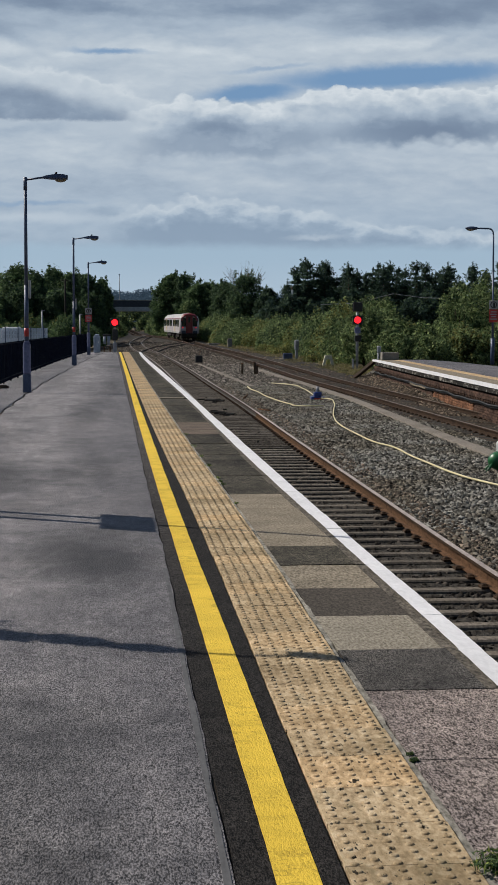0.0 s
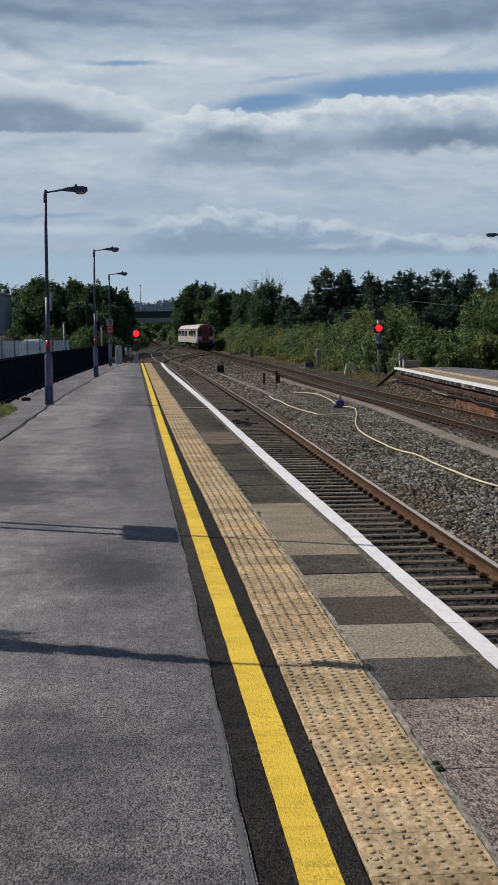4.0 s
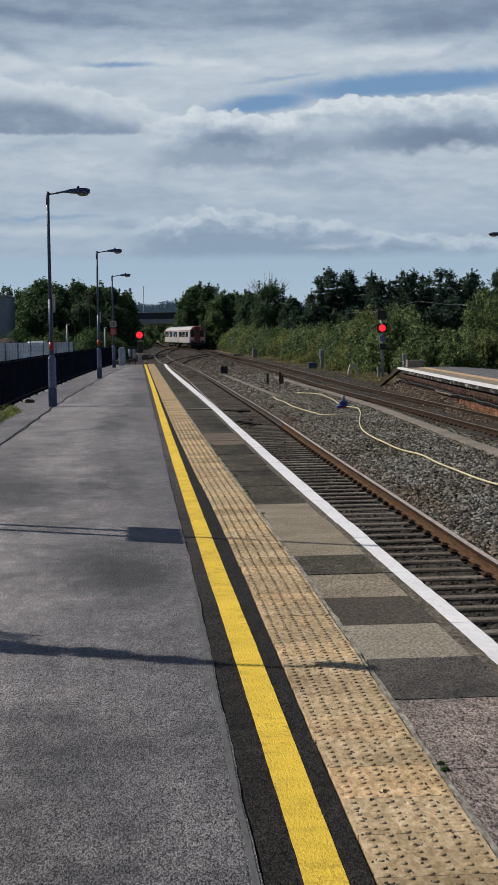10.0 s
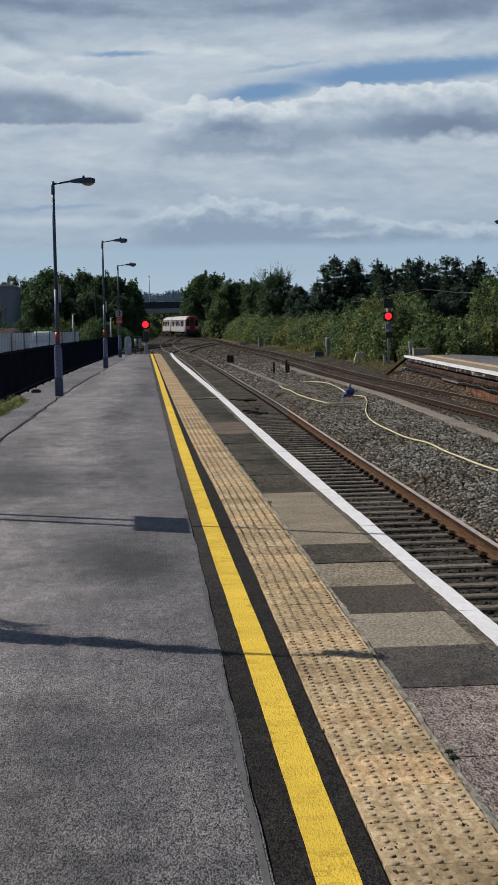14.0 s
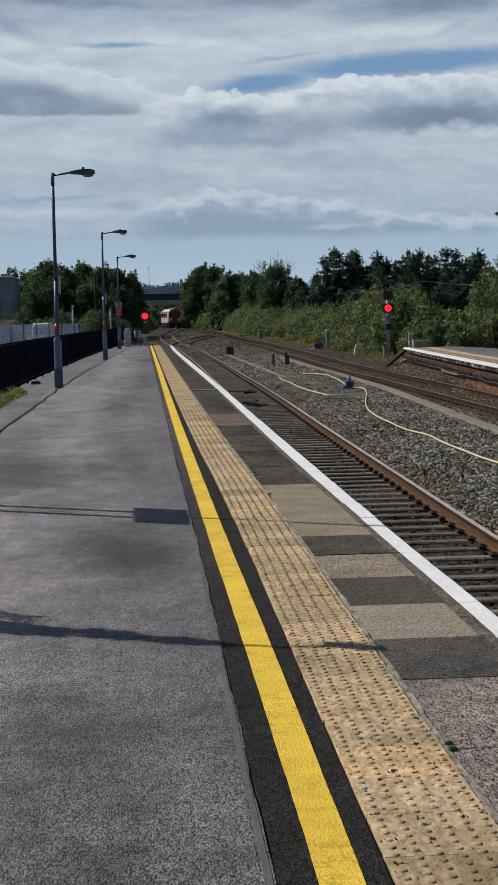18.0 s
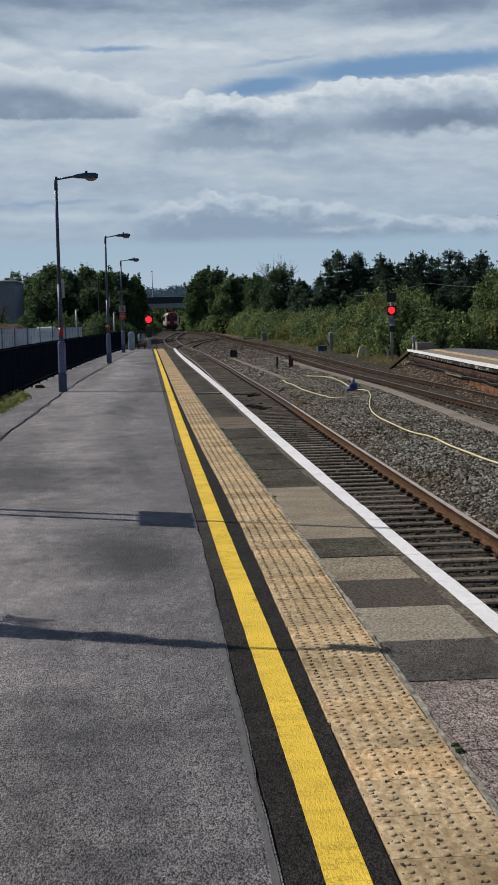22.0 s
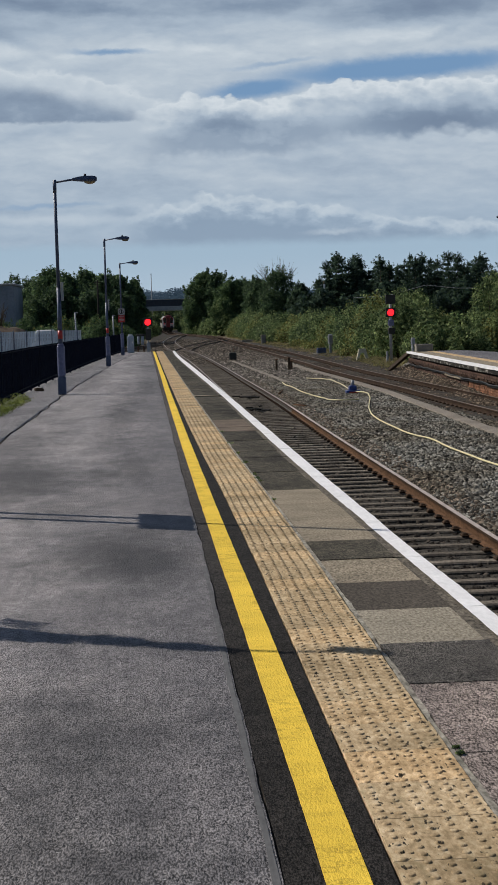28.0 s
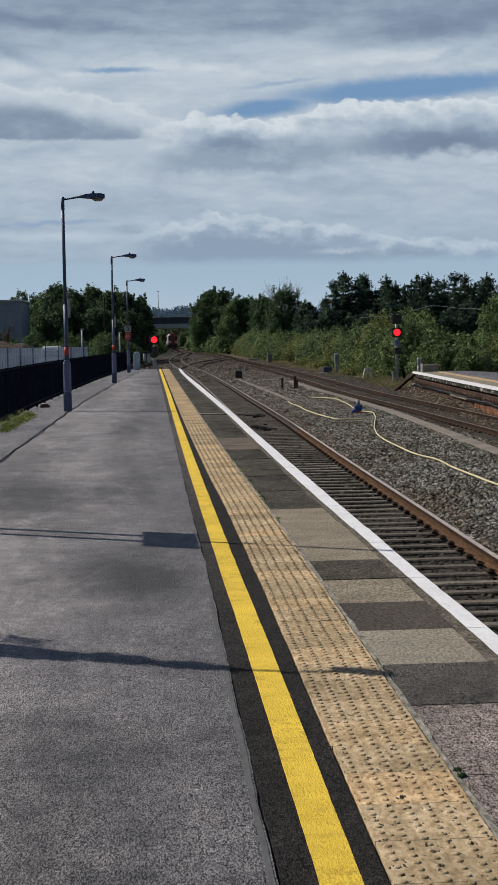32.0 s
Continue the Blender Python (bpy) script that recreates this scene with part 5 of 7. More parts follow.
def build_stones():
    grey, dirty = stone_material(), dark_stone_material("dirty_crushed_stone", 0.52)
    brownish = dark_stone_material("brown_crushed_stone", 1.5, 0.9)
    sooty = dark_stone_material("weathered_crushed_stone", 1.45)

    def between(y0, y1, l, r):
        def pick(rng, n):
            y = y0 + (y1 - y0) * rng.random(n) ** 1.3
            u = rng.random(n)
            a, b = np.array([l(v) for v in y]), np.array([r(v) for v in y])
            return a + (b - a) * u, y
        return pick
    stones("ballast_stones", "loose grey crushed stone between the tracks", 86000, between(16, 75, off(near_x, 0.86), off(far_x, -1.3)), 0.036, 5, 0.0, grey)
    stones("ballast_stones", "rust-stained crushed stone beside the near rail", 8000, between(16, 75, off(near_x, 0.84), off(near_x, 1.5)), 0.031, 15, 0.010, dark_stone_material("rust_stained_stone", 1.7, 0.7))
    stones("ballast_stones", "loose grey crushed stone far along the line", 16000, between(70, 130, off(near_x, 0.86), off(far_x, -1.2)), 0.05, 6, 0.0, dark_stone_material("dull_crushed_stone", 2.1, -0.5))
    stones("ballast_stones", "dark weathered crushed stone far along the line", 12000, between(105, 215, off(near_x, 0.86), off(far_x, -1.0)), 0.065, 16, 0.0, sooty)
    stones("ballast_stones", "dark crushed stone round the crossing tracks", 11000, between(100, 230, off(near_x, -2.2), off(near_x, 2.5)), 0.065, 9, -0.03, sooty)
    stones("ballast_stones", "dirty dark crushed stone between the sleepers", 21000, between(6, 125, off(near_x, -1.4), off(near_x, 0.8)), 0.034, 7, -0.05, dirty)
    stones("ballast_stones", "crushed stone along the opposite platform", 20000, between(38, 150, off(far_x, -1.2), off(far_x, 2.6)), 0.045, 8, -0.045, brownish)

    def heap(x, y):
        k = min(1.0, max(0.0, (y - 47) / 11))
        u = min(1.0, max(0.0, (x - edge2_x(y) + 0.5) / 0.8))
        return -1.1 + 0.32 * k * u
    stones("ballast_stones", "crushed stone heaped against the opposite platform", 7000, between(46, 79, off(edge2_x, -0.6), off(edge2_x, 0.35)), 0.045, 12, 0.0, brownish, heap)


build_stones()


# ---- trees and hedges ----
def leaf_mass(name, blobs, count, size, mats, seed, parent, flat=1.0, label="", hollow=0.55, split=0.3):
    """Leaves scattered through a set of blobs (x, y, z, rx, ry, rz), denser toward the outside."""
    rng = np.random.default_rng(seed)
    bl = np.array(blobs, float)
    wt = bl[:, 3] * bl[:, 4] * bl[:, 5]
    wt = wt ** 0.67
    which = rng.choice(len(bl), count, p=wt / wt.sum())
    d = rng.normal(size=(count, 3))
    d /= np.linalg.norm(d, axis=1)[:, None]
    rad = (hollow + (1 - hollow) * rng.random(count) ** 0.6) * (1 + 0.10 * np.clip(rng.normal(size=count), -2, 2))
    c = bl[which, :3] + d * rad[:, None] * bl[which, 3:]
    # leaf clump: a bent quad
    n = d + 0.8 * rng.normal(size=(count, 3))
    n[:, 2] += 0.5
    n /= np.linalg.norm(n, axis=1)[:, None]
    t = np.cross(n, rng.normal(size=(count, 3)))
    t /= np.linalg.norm(t, axis=1)[:, None]
    b = np.cross(n, t) * flat
    s = size * (0.5 + rng.random(count))[:, None]
    v = np.stack([c - t * s, c - 0.35 * b * s + 0.2 * n * s, c + t * s * 0.9, c + 0.55 * b * s + 0.15 * n * s], 1).reshape(-1, 3)
    f = np.arange(4 * count, dtype=np.int32)
    me = bpy.data.meshes.new(name)
    me.vertices.add(len(v))
    me.vertices.foreach_set("co", v.ravel())
    me.loops.add(len(f))
    me.loops.foreach_set("vertex_index", f)
    me.polygons.add(count)
    me.polygons.foreach_set("loop_start", np.arange(0, 4 * count, 4, dtype=np.int32))
    me.update(calc_edges=True)
    for m in mats:
        me.materials.append(m)
    if len(mats) > 1:
        me.polygons.foreach_set("material_index", (rng.random(count) < split).astype(np.int32))
    ob = new(name, me)
    if parent is not None:
        ob.parent = parent
    if label:
        ob["label"] = label
    return ob


def limbs(t, height, spread, seed, r0, count=7, low=0.3):
    rng = random.Random(seed)
    bm = B()
    top = Vector((rng.uniform(-0.3, 0.3), rng.uniform(-0.3, 0.3), height * 0.75))
    tube(bm, (0, 0, -0.3), top * 0.5, r0, r0 * 0.7, 9)
    tube(bm, top * 0.5, top, r0 * 0.7, r0 * 0.25, 8)
    part("trunk", bm, bark, t)
    for k in range(count):
        bm = B()
        z = rng.uniform(low, 0.7) * height
        a = 6.2832 * (k + rng.random() * 0.5) / count
        base = top * (z / (height * 0.75))
        mid = base + Vector((math.cos(a), math.sin(a), 0.9)) * spread * 0.45
        tip = mid + Vector((math.cos(a + 0.4), math.sin(a + 0.4), 0.7)) * spread * 0.45
        tube(bm, base, mid, r0 * 0.4, r0 * 0.22, 6)
        tube(bm, mid, tip, r0 * 0.22, r0 * 0.06, 6)
        part("limb", bm, bark, t)


def broad_tree(label, x, y, height, width, seed, mats, leaves=5000, size=0.36, low=0.12, z=None):
    z = rail_z(y) - 0.2 if z is None else z
    t = thing("tree", label, "tree", pose(x, y, z), group="broadleaf trees")
    limbs(t, height, width * 0.36, seed, 0.02 * height + 0.05)
    rng = random.Random(seed)
    blobs = []
    n = 44
    for k in range(n):
        u = rng.random()
        zc = height * (low + 0.12 + (0.78 - low) * u)
        prof = math.sin(math.pi * min(0.97, 0.22 + 0.74 * u)) ** 0.8
        a, r = rng.uniform(0, 6.2832), width * 0.40 * prof * math.sqrt(rng.random())
        s = width * rng.uniform(0.08, 0.17)
        blobs.append((r * math.cos(a), r * math.sin(a), zc, s, s, s * rng.uniform(0.7, 0.95)))
    body = [(0, 0, height * 0.50, width * 0.40, width * 0.40, height * 0.42), (0, 0, height * 0.30, width * 0.44, width * 0.42, height * 0.28), (0, 0, height * 0.66, width * 0.30, width * 0.30, height * 0.28)]
    for k in range(18):
        a = 2.4 * k
        u = (k + 0.5) / 18
        r = width * 0.42 * math.sqrt(max(0.0, 1 - (2 * u - 0.9) ** 2)) * rng.uniform(0.8, 1.12) + 0.1
        s = width * rng.uniform(0.04, 0.09)
        blobs.append((r * math.cos(a), r * math.sin(a), height * (0.12 + 0.8 * u), s, s, s * 0.9))
    for k in range(26):
        # sprays that break the outline
        a, u = rng.uniform(0, 6.2832), rng.uniform(0.35, 1.0)
        r = width * 0.45 * math.sqrt(max(0.0, 1 - (1.75 * u - 0.78) ** 2)) * rng.uniform(0.85, 1.1)
        s = width * rng.uniform(0.022, 0.045)
        blobs.append((r * math.cos(a), r * math.sin(a), height * (0.08 + 0.92 * u), s, s, s * rng.uniform(1.4, 2.6)))
    leaf_mass("crown", body + blobs, int(leaves * 2.0), size * 0.67, mats, seed, t, hollow=0.42)
    return t


def pine(label, x, y, height, width, seed, leaves=8000, size=0.24):
    t = thing("pine_tree", label, "tree", pose(x, y, rail_z(y) - 0.2), group="pine trees")
    rng = random.Random(seed)
    bm = B()
    tube(bm, (0, 0, -0.3), (0.1, 0, height * 0.97), 0.2, 0.04, 8)
    part("trunk", bm, bark, t)
    blobs = [(0.1, 0, height * 0.985, 0.14, 0.14, 0.55), (0.1, 0, height * 0.93, 0.34, 0.34, 0.42), (rng.uniform(-0.4, 0.4), rng.uniform(-0.4, 0.4), height * 0.88, 0.55, 0.55, 0.4)]
    for k in range(9):
        # upswept shoots round the leader
        a, u = 0.7 * k + rng.uniform(0, 1.5), rng.uniform(0.80, 0.95)
        r = width * 0.5 * (1.02 - u) ** 0.55 * rng.uniform(0.7, 1.2)
        for f in (0.5, 1.0):
            blobs.append((r * f * math.cos(a), r * f * math.sin(a), height * u + 0.45 * r * f, 0.2, 0.2, 0.34))
    for k in range(7):
        u = 0.42 + 0.5 * rng.random()
        a, w = rng.uniform(0, 6.2832), width * 0.5 * (1.05 - u) ** 0.4 * rng.uniform(0.3, 1.05)
        s = rng.uniform(0.4, 0.7) * (1.25 - 0.6 * u)
        blobs.append((w * math.cos(a), w * math.sin(a), height * u, s * 1.1, s * 1.1, s * 0.45))
    z, k = height * 0.1, 0
    while z < height * 0.94:
        u = z / height
        ring = width * 0.5 * (1.03 - u) ** 0.6 * 1.3
        for q in range(4):
            a = k * 0.9 + q * 1.57 + rng.uniform(-0.5, 0.5)
            reach = ring * rng.uniform(0.15, 1.2)
            for f in (0.35, 0.7, 1.0):
                w = reach * f
                s = (0.15 + 0.5 * (1 - u)) * (1.15 - 0.35 * f) * rng.uniform(0.75, 1.3)
                blobs.append((w * math.cos(a), w * math.sin(a), z + 0.16 * w, s * 1.5, s * 1.5, (0.17 + 0.14 * (1 - u)) * rng.uniform(0.7, 1.5)))
            if q == 0 and k % 3 == 0:
                bm = B()
                tube(bm, (0.05, 0, z - 0.1), (reach * math.cos(a), reach * math.sin(a), z + 0.16 * reach), 0.05, 0.02, 5)
                part("limb", bm, bark, t)
        z += height * 0.045 * rng.uniform(0.6, 1.5)
        k += 1
    leaf_mass("crown", blobs, leaves, size, [leaf_pine, leaf_dark], seed, t, 0.45, hollow=0.15, split=0.25)
    return t


def bush(label, x, y, height, width, depth, seed, mats, leaves=3000, size=0.2, split=0.3):
    t = thing("bush", label, "bush", pose(x, y, rail_z(y) - 0.2), group="lineside bushes")
    rng = random.Random(seed)
    for k in range(4):
        bm = B()
        a = rng.uniform(0, 6.2832)
        tube(bm, (0.1 * math.cos(a), 0.1 * math.sin(a), -0.1), (width * 0.2 * math.cos(a), depth * 0.2 * math.sin(a), height * 0.7), 0.05, 0.015, 6)
        part("stem", bm, bark, t)
    blobs = []
    for k in range(34):
        u = (rng.random() - 0.5) * 2
        v = (rng.random() - 0.5) * 2
        cap = max(0.15, 1 - 0.55 * u * u - 0.25 * v * v)
        h = height * cap * rng.uniform(0.75, 1.0)
        s = min(width, depth) * rng.uniform(0.075, 0.16)
        for zc in (h * 0.25, h * 0.62, h - s * 0.5):
            blobs.append((u * width * 0.44, v * depth * 0.42, zc, s * 1.2, s * 1.2, s))
        if k % 2 == 0:
            q = 0.28 * s
            for zc in (h + 0.1 * s, h + 0.75 * s, h + 1.2 * s * rng.random()):
                blobs.append((u * width * 0.44 + rng.uniform(-s, s) * 0.6, v * depth * 0.42, zc, q, q, q * 1.8))
    leaf_mass("foliage", blobs, leaves, size, mats, seed, t, split=split)
    return t


def build_trees():
    R = random.Random(11)
    # dark trees behind the car park
    for i, (x, y, h, w) in enumerate([(-12.6, 205, 10.9, 6.6), (-15.2, 212, 9.2, 5.5), (-9.6, 200, 9.8, 5.0), (-7.6, 206, 10.4, 5.2), (-5.4, 203, 10.0, 4.8), (-3.6, 206, 9.6, 4.6), (-1.9, 212, 8.6, 4.0), (-11, 194, 7.4, 5.0), (-20.2, 236, 10.4, 6.0), (-24.5, 240, 9.5, 7), (-6.6, 194, 7.2, 5.0), (-3.0, 196, 6.6, 4.0)]):
        broad_tree("dark green broadleaf tree behind the car park", x, y, h * (1.0 if i % 2 else 0.96), w * 1.22, 40 + i, [leaf_dark, leaf_oak] if i % 3 else [leaf_oak, leaf_dark], 7500, 0.27, 0.0)
    # scrub in front of them
    for i in range(17):
        x = -17.0 + 0.88 * i + R.uniform(-0.4, 0.4)
        bush("scrubby green bush beyond the fence", x, 170 + R.uniform(-8, 12), R.uniform(2.6, 4.0), 3.2, 3.0, 80 + i, [leaf_oak, leaf_autumn if i % 3 == 0 else leaf_dark], 3600, 0.115)
    # scrub round the curve, below the bridge
    for i, (x, y) in enumerate(((-2.6, 222), (-1.6, 240), (-0.6, 258), (0.2, 276), (0.8, 294), (1.2, 312), (1.4, 332), (1.5, 352), (1.4, 375), (0.0, 395), (-2.5, 400))):
        bush("scrub on the inside of the curve", x, y, R.uniform(2.4, 3.3), 3.0, 9.0, 260 + i, [leaf_bush, leaf_autumn if i % 2 else leaf_oak], 3200, 0.17)
    for i, (x, y) in enumerate(((12.9, 262), (12.3, 275), (11.7, 287), (10.8, 300), (10.0, 316), (9.6, 334), (9.6, 352), (9.8, 372), (10.4, 395), (13.5, 400))):
        bush("green scrub on the outside of the curve", x, y, R.uniform(3.2, 4.4), 4.2, 9.0, 280 + i, [leaf_bush, leaf_oak], 3600, 0.19)
    # trees beside the line, behind the train
    broad_tree("large ivy-covered round tree beside the line", 10.9, 300, 12.4, 8.6, 1, [leaf_oak, leaf_dark], 13000, 0.30, 0.0)
    broad_tree("round green tree beside the line", 13.4, 298, 12.6, 8.0, 6, [leaf_dark, leaf_oak], 10000, 0.30, 0.0)
    broad_tree("broad green tree beside the line", 17.2, 290, 10.6, 7.6, 2, [leaf_dark, leaf_oak], 10000, 0.30, 0.0)
    broad_tree("dense green tree beside the line", 15.2, 284, 10.4, 6.4, 8, [leaf_oak, leaf_dark], 9000, 0.28, 0.0)
    broad_tree("dense green tree before the wood", 19.0, 282, 10.0, 6.4, 9, [leaf_dark, leaf_oak], 9000, 0.28, 0.0)
    broad_tree("lighter green young tree beside the line", 12.6, 262, 6.6, 5.0, 7, [leaf_oak, leaf_bush], 6000, 0.22, 0.0)
    broad_tree("green tree at the edge of the wood", 19.6, 270, 10.2, 6.4, 3, [leaf_dark, leaf_oak], 8000, 0.27, 0.0)
    t = broad_tree("tree with bare dead twigs standing above its crown", 22.3, 265, 11.4, 8.4, 4, [leaf_dark, leaf_oak], 11000, 0.25, 0.0)
    rr = random.Random(77)
    for k in range(26):
        bm = B()
        a = rr.uniform(-2.4, 3.2)
        base = Vector((a * 0.8, rr.uniform(-1, 1), 9.2))
        tip = base + Vector((a * 0.7 + rr.uniform(-0.5, 0.5), rr.uniform(-0.5, 0.5), rr.uniform(2.2, 4.2) - 0.5 * abs(a)))
        tube(bm, base, tip, 0.05, 0.012, 5)
        mid = base.lerp(tip, 0.55)
        tube(bm, mid, mid + Vector((rr.uniform(-0.7, 0.7), 0, 0.8)), 0.025, 0.008, 5)
        part("dead_twig", bm, dead_wood, t)
    broad_tree("dark tree in front of the pines", 25.4, 258, 8.8, 5.4, 5, [leaf_dark, leaf_pine], 6000, 0.26, 0.0)
    # pines: three built, then copied
    protos = [pine("dark green pine tree in the plantation", 31.6, 258, 13.4, 6.2, 21),
              pine("dark green pine tree in the plantation", 35.3, 260, 13.2, 5.6, 22),
              pine("dark green pine tree in the plantation", 39.4, 262, 12.6, 6.0, 23),
              pine("dark green pine tree in the plantation", 44.2, 260, 12.9, 4.6, 24),
              pine("dark green pine tree in the plantation", 49.0, 261, 12.2, 6.6, 25)]
    k = 0
    for row, y0 in ((0, 256), (1, 268)):
        x = 28.4 + 0.8 * row
        while x < 66:
            y = y0 + R.uniform(-4, 4)
            lean = R.uniform(-1.5, 1.5)
            s = R.uniform(0.8, 1.02)
            if x < 30.4:
                s *= 0.84
            o = copy_thing(protos[(k * 3 + k // 5) % 5], pose(x, y, rail_z(y) - 0.2, lean, lean, R.uniform(0, 360)))
            o.scale = (s * R.uniform(0.9, 1.1), s, s)
            x += R.uniform(1.1, 1.75) if row == 0 else R.uniform(1.4, 2.4)
            k += 1
    # dark understorey
    for i in range(13):
        x = 24.5 + 3.2 * i
        bush("dark undergrowth below the pines", x, 244 + R.uniform(-3, 3), R.uniform(6.0, 8.4), 5.4, 4.5, 120 + i, [leaf_dark, leaf_pine], 3800, 0.27, 0.6)
    # hedge bank along the line: from far to near
    hedge = [(14.6, 246, 4.0), (14.7, 238, 4.1), (14.8, 230, 4.1), (14.9, 222, 4.0), (15.0, 214, 4.1), (15.1, 206, 4.0), (15.3, 198, 4.0), (15.6, 190, 4.0), (16.1, 182, 3.9), (16.7, 174, 3.9), (17.1, 166, 3.9),
             (17.4, 158, 3.9), (17.6, 150, 3.9), (17.6, 142, 3.8), (17.5, 135, 3.8), (17.3, 128, 3.9), (17.0, 121, 4.4), (16.7, 114, 4.6), (16.9, 108, 4.5)]
    for i, (x, y, h) in enumerate(hedge):
        bush("dense bramble and shrub hedge beside the track", x + 0.6, y, h - (0.5 if y > 125 else 0.0) + R.uniform(-0.3, 0.3), 5.4, 8.5, 150 + i, [leaf_bush, leaf_autumn if i % 4 == 1 else (leaf_dark if i % 2 else leaf_oak)], 12500, 0.106, 0.40)
    for i, (x, y, h, w) in enumerate([(19.3, 113, 4.9, 4.2), (21.6, 116, 2.9, 4.2), (16.4, 101, 3.8, 3.6), (18.2, 103, 4.0, 3.4), (20.4, 102, 3.0, 3.6), (22.8, 108, 2.9, 4.4), (24.6, 110, 5.6, 4.0), (26.6, 112, 6.2, 4.4), (29.2, 114, 6.6, 4.6), (22.2, 98, 2.7, 3.6), (24.6, 98, 3.2, 4.0), (17.3, 96, 2.5, 3.0), (19.4, 95, 2.3, 3.0), (26.8, 100, 3.8, 4.0)]):
        bush("tall leafy shrub behind the opposite platform", x, y, h, w, 4.6, 190 + i, [leaf_bush, leaf_autumn if i in (1, 9) else leaf_oak], 9500, 0.104)
    for i in (2, 3, 7, 8, 9):
        bush("low dry weeds at the foot of the hedge", 14.5 + 0.3 * (i % 3), 92 + 6.5 * i, 0.8, 1.8, 4.0, 230 + i, [leaf_autumn, leaf_bush], 1400, 0.07, 0.4)
    # dry grass verge between the far track and the hedge
    rng = np.random.default_rng(21)
    blobs = []
    for k in range(700):
        y = 78 + 165 * rng.random()
        x = far_x(y) + 2.3 + (14.7 + 0.012 * max(0, 170 - y) - far_x(y) - 2.3) * rng.random() ** 0.7
        r = rng.uniform(0.12, 0.4)
        blobs.append((x, y, rail_z(y) - 0.2 + 0.05, r, r * 2.0, rng.uniform(0.06, 0.2)))
    for k in range(160):
        y = 84 + 16 * rng.random()
        x = 12.9 + 0.02 * (y - 84) + 1.7 * rng.random()
        r = rng.uniform(0.15, 0.4)
        blobs.append((x, y, rail_z(y) - 0.12, r, r * 1.5, rng.uniform(0.1, 0.28)))
    w = leaf_mass("dry_grass", blobs, 38000, 0.075, [leaf_dry, leaf_autumn], 22, None, flat=0.35, hollow=0.1, split=0.3)
    tagged(w, "dry yellow-brown grass on the verge beside the track", "grass", kind="stuff")
    # added trees, mostly out of sight, that shade the far end of the line
    for i, (x, y) in enumerate(((-2.3, 340), (-2.4, 354), (-2.5, 369), (-2.6, 384), (-2.8, 400))):
        broad_tree("tall dark tree added to shade the far curve", x, y, 12.6, 5.0, 60 + i, [leaf_dark, leaf_oak], 5000, 0.34, 0.0)
    # service line through the wood
    t = thing("utility_pole", "wooden utility pole with a pale plate at the wood edge", "utility pole", pose(28.6, 250, -0.5))
    bm = B()
    tube(bm, (0, 0, -0.2), (0, 0, 8.4), 0.13, 0.1, 8)
    part("shaft", bm, bark, t)
    bm = B()
    box(bm, 0, -0.16, 7.2, 0.34, 0.06, 1.3, 0.02)
    part("plate", bm, sign_white, t)
    cu = bpy.data.curves.new("overhead_wire", "CURVE")
    cu.dimensions, cu.bevel_depth = "3D", 0.035
    sp = cu.splines.new("POLY")
    pts = [(26.6, 200, 4.35), (31, 200, 4.5), (36, 200, 5.75), (40, 200, 5.25), (46, 200, 5.1)]
    sp.points.add(len(pts) - 1)
    for q, p in zip(sp.points, pts):
        q.co = (*p, 1)
    cu.materials.append(grey_metal)
    tagged(new("overhead_wire", cu), "pale overhead wire strung before the pines", "wire")


build_trees()


# ---- far things ----
bridge_navy = surface("bridge_navy_paint", (0.012, 0.018, 0.032), (0.026, 0.036, 0.058), grain=2, stain=0.3, rough=0.7, relief=0.0)
bridge_grey = surface("bridge_grey_paint", (0.22, 0.24, 0.27), (0.33, 0.355, 0.39), grain=2, stain=0.25, stain_dark=0.6, rough=0.7, relief=0.0)


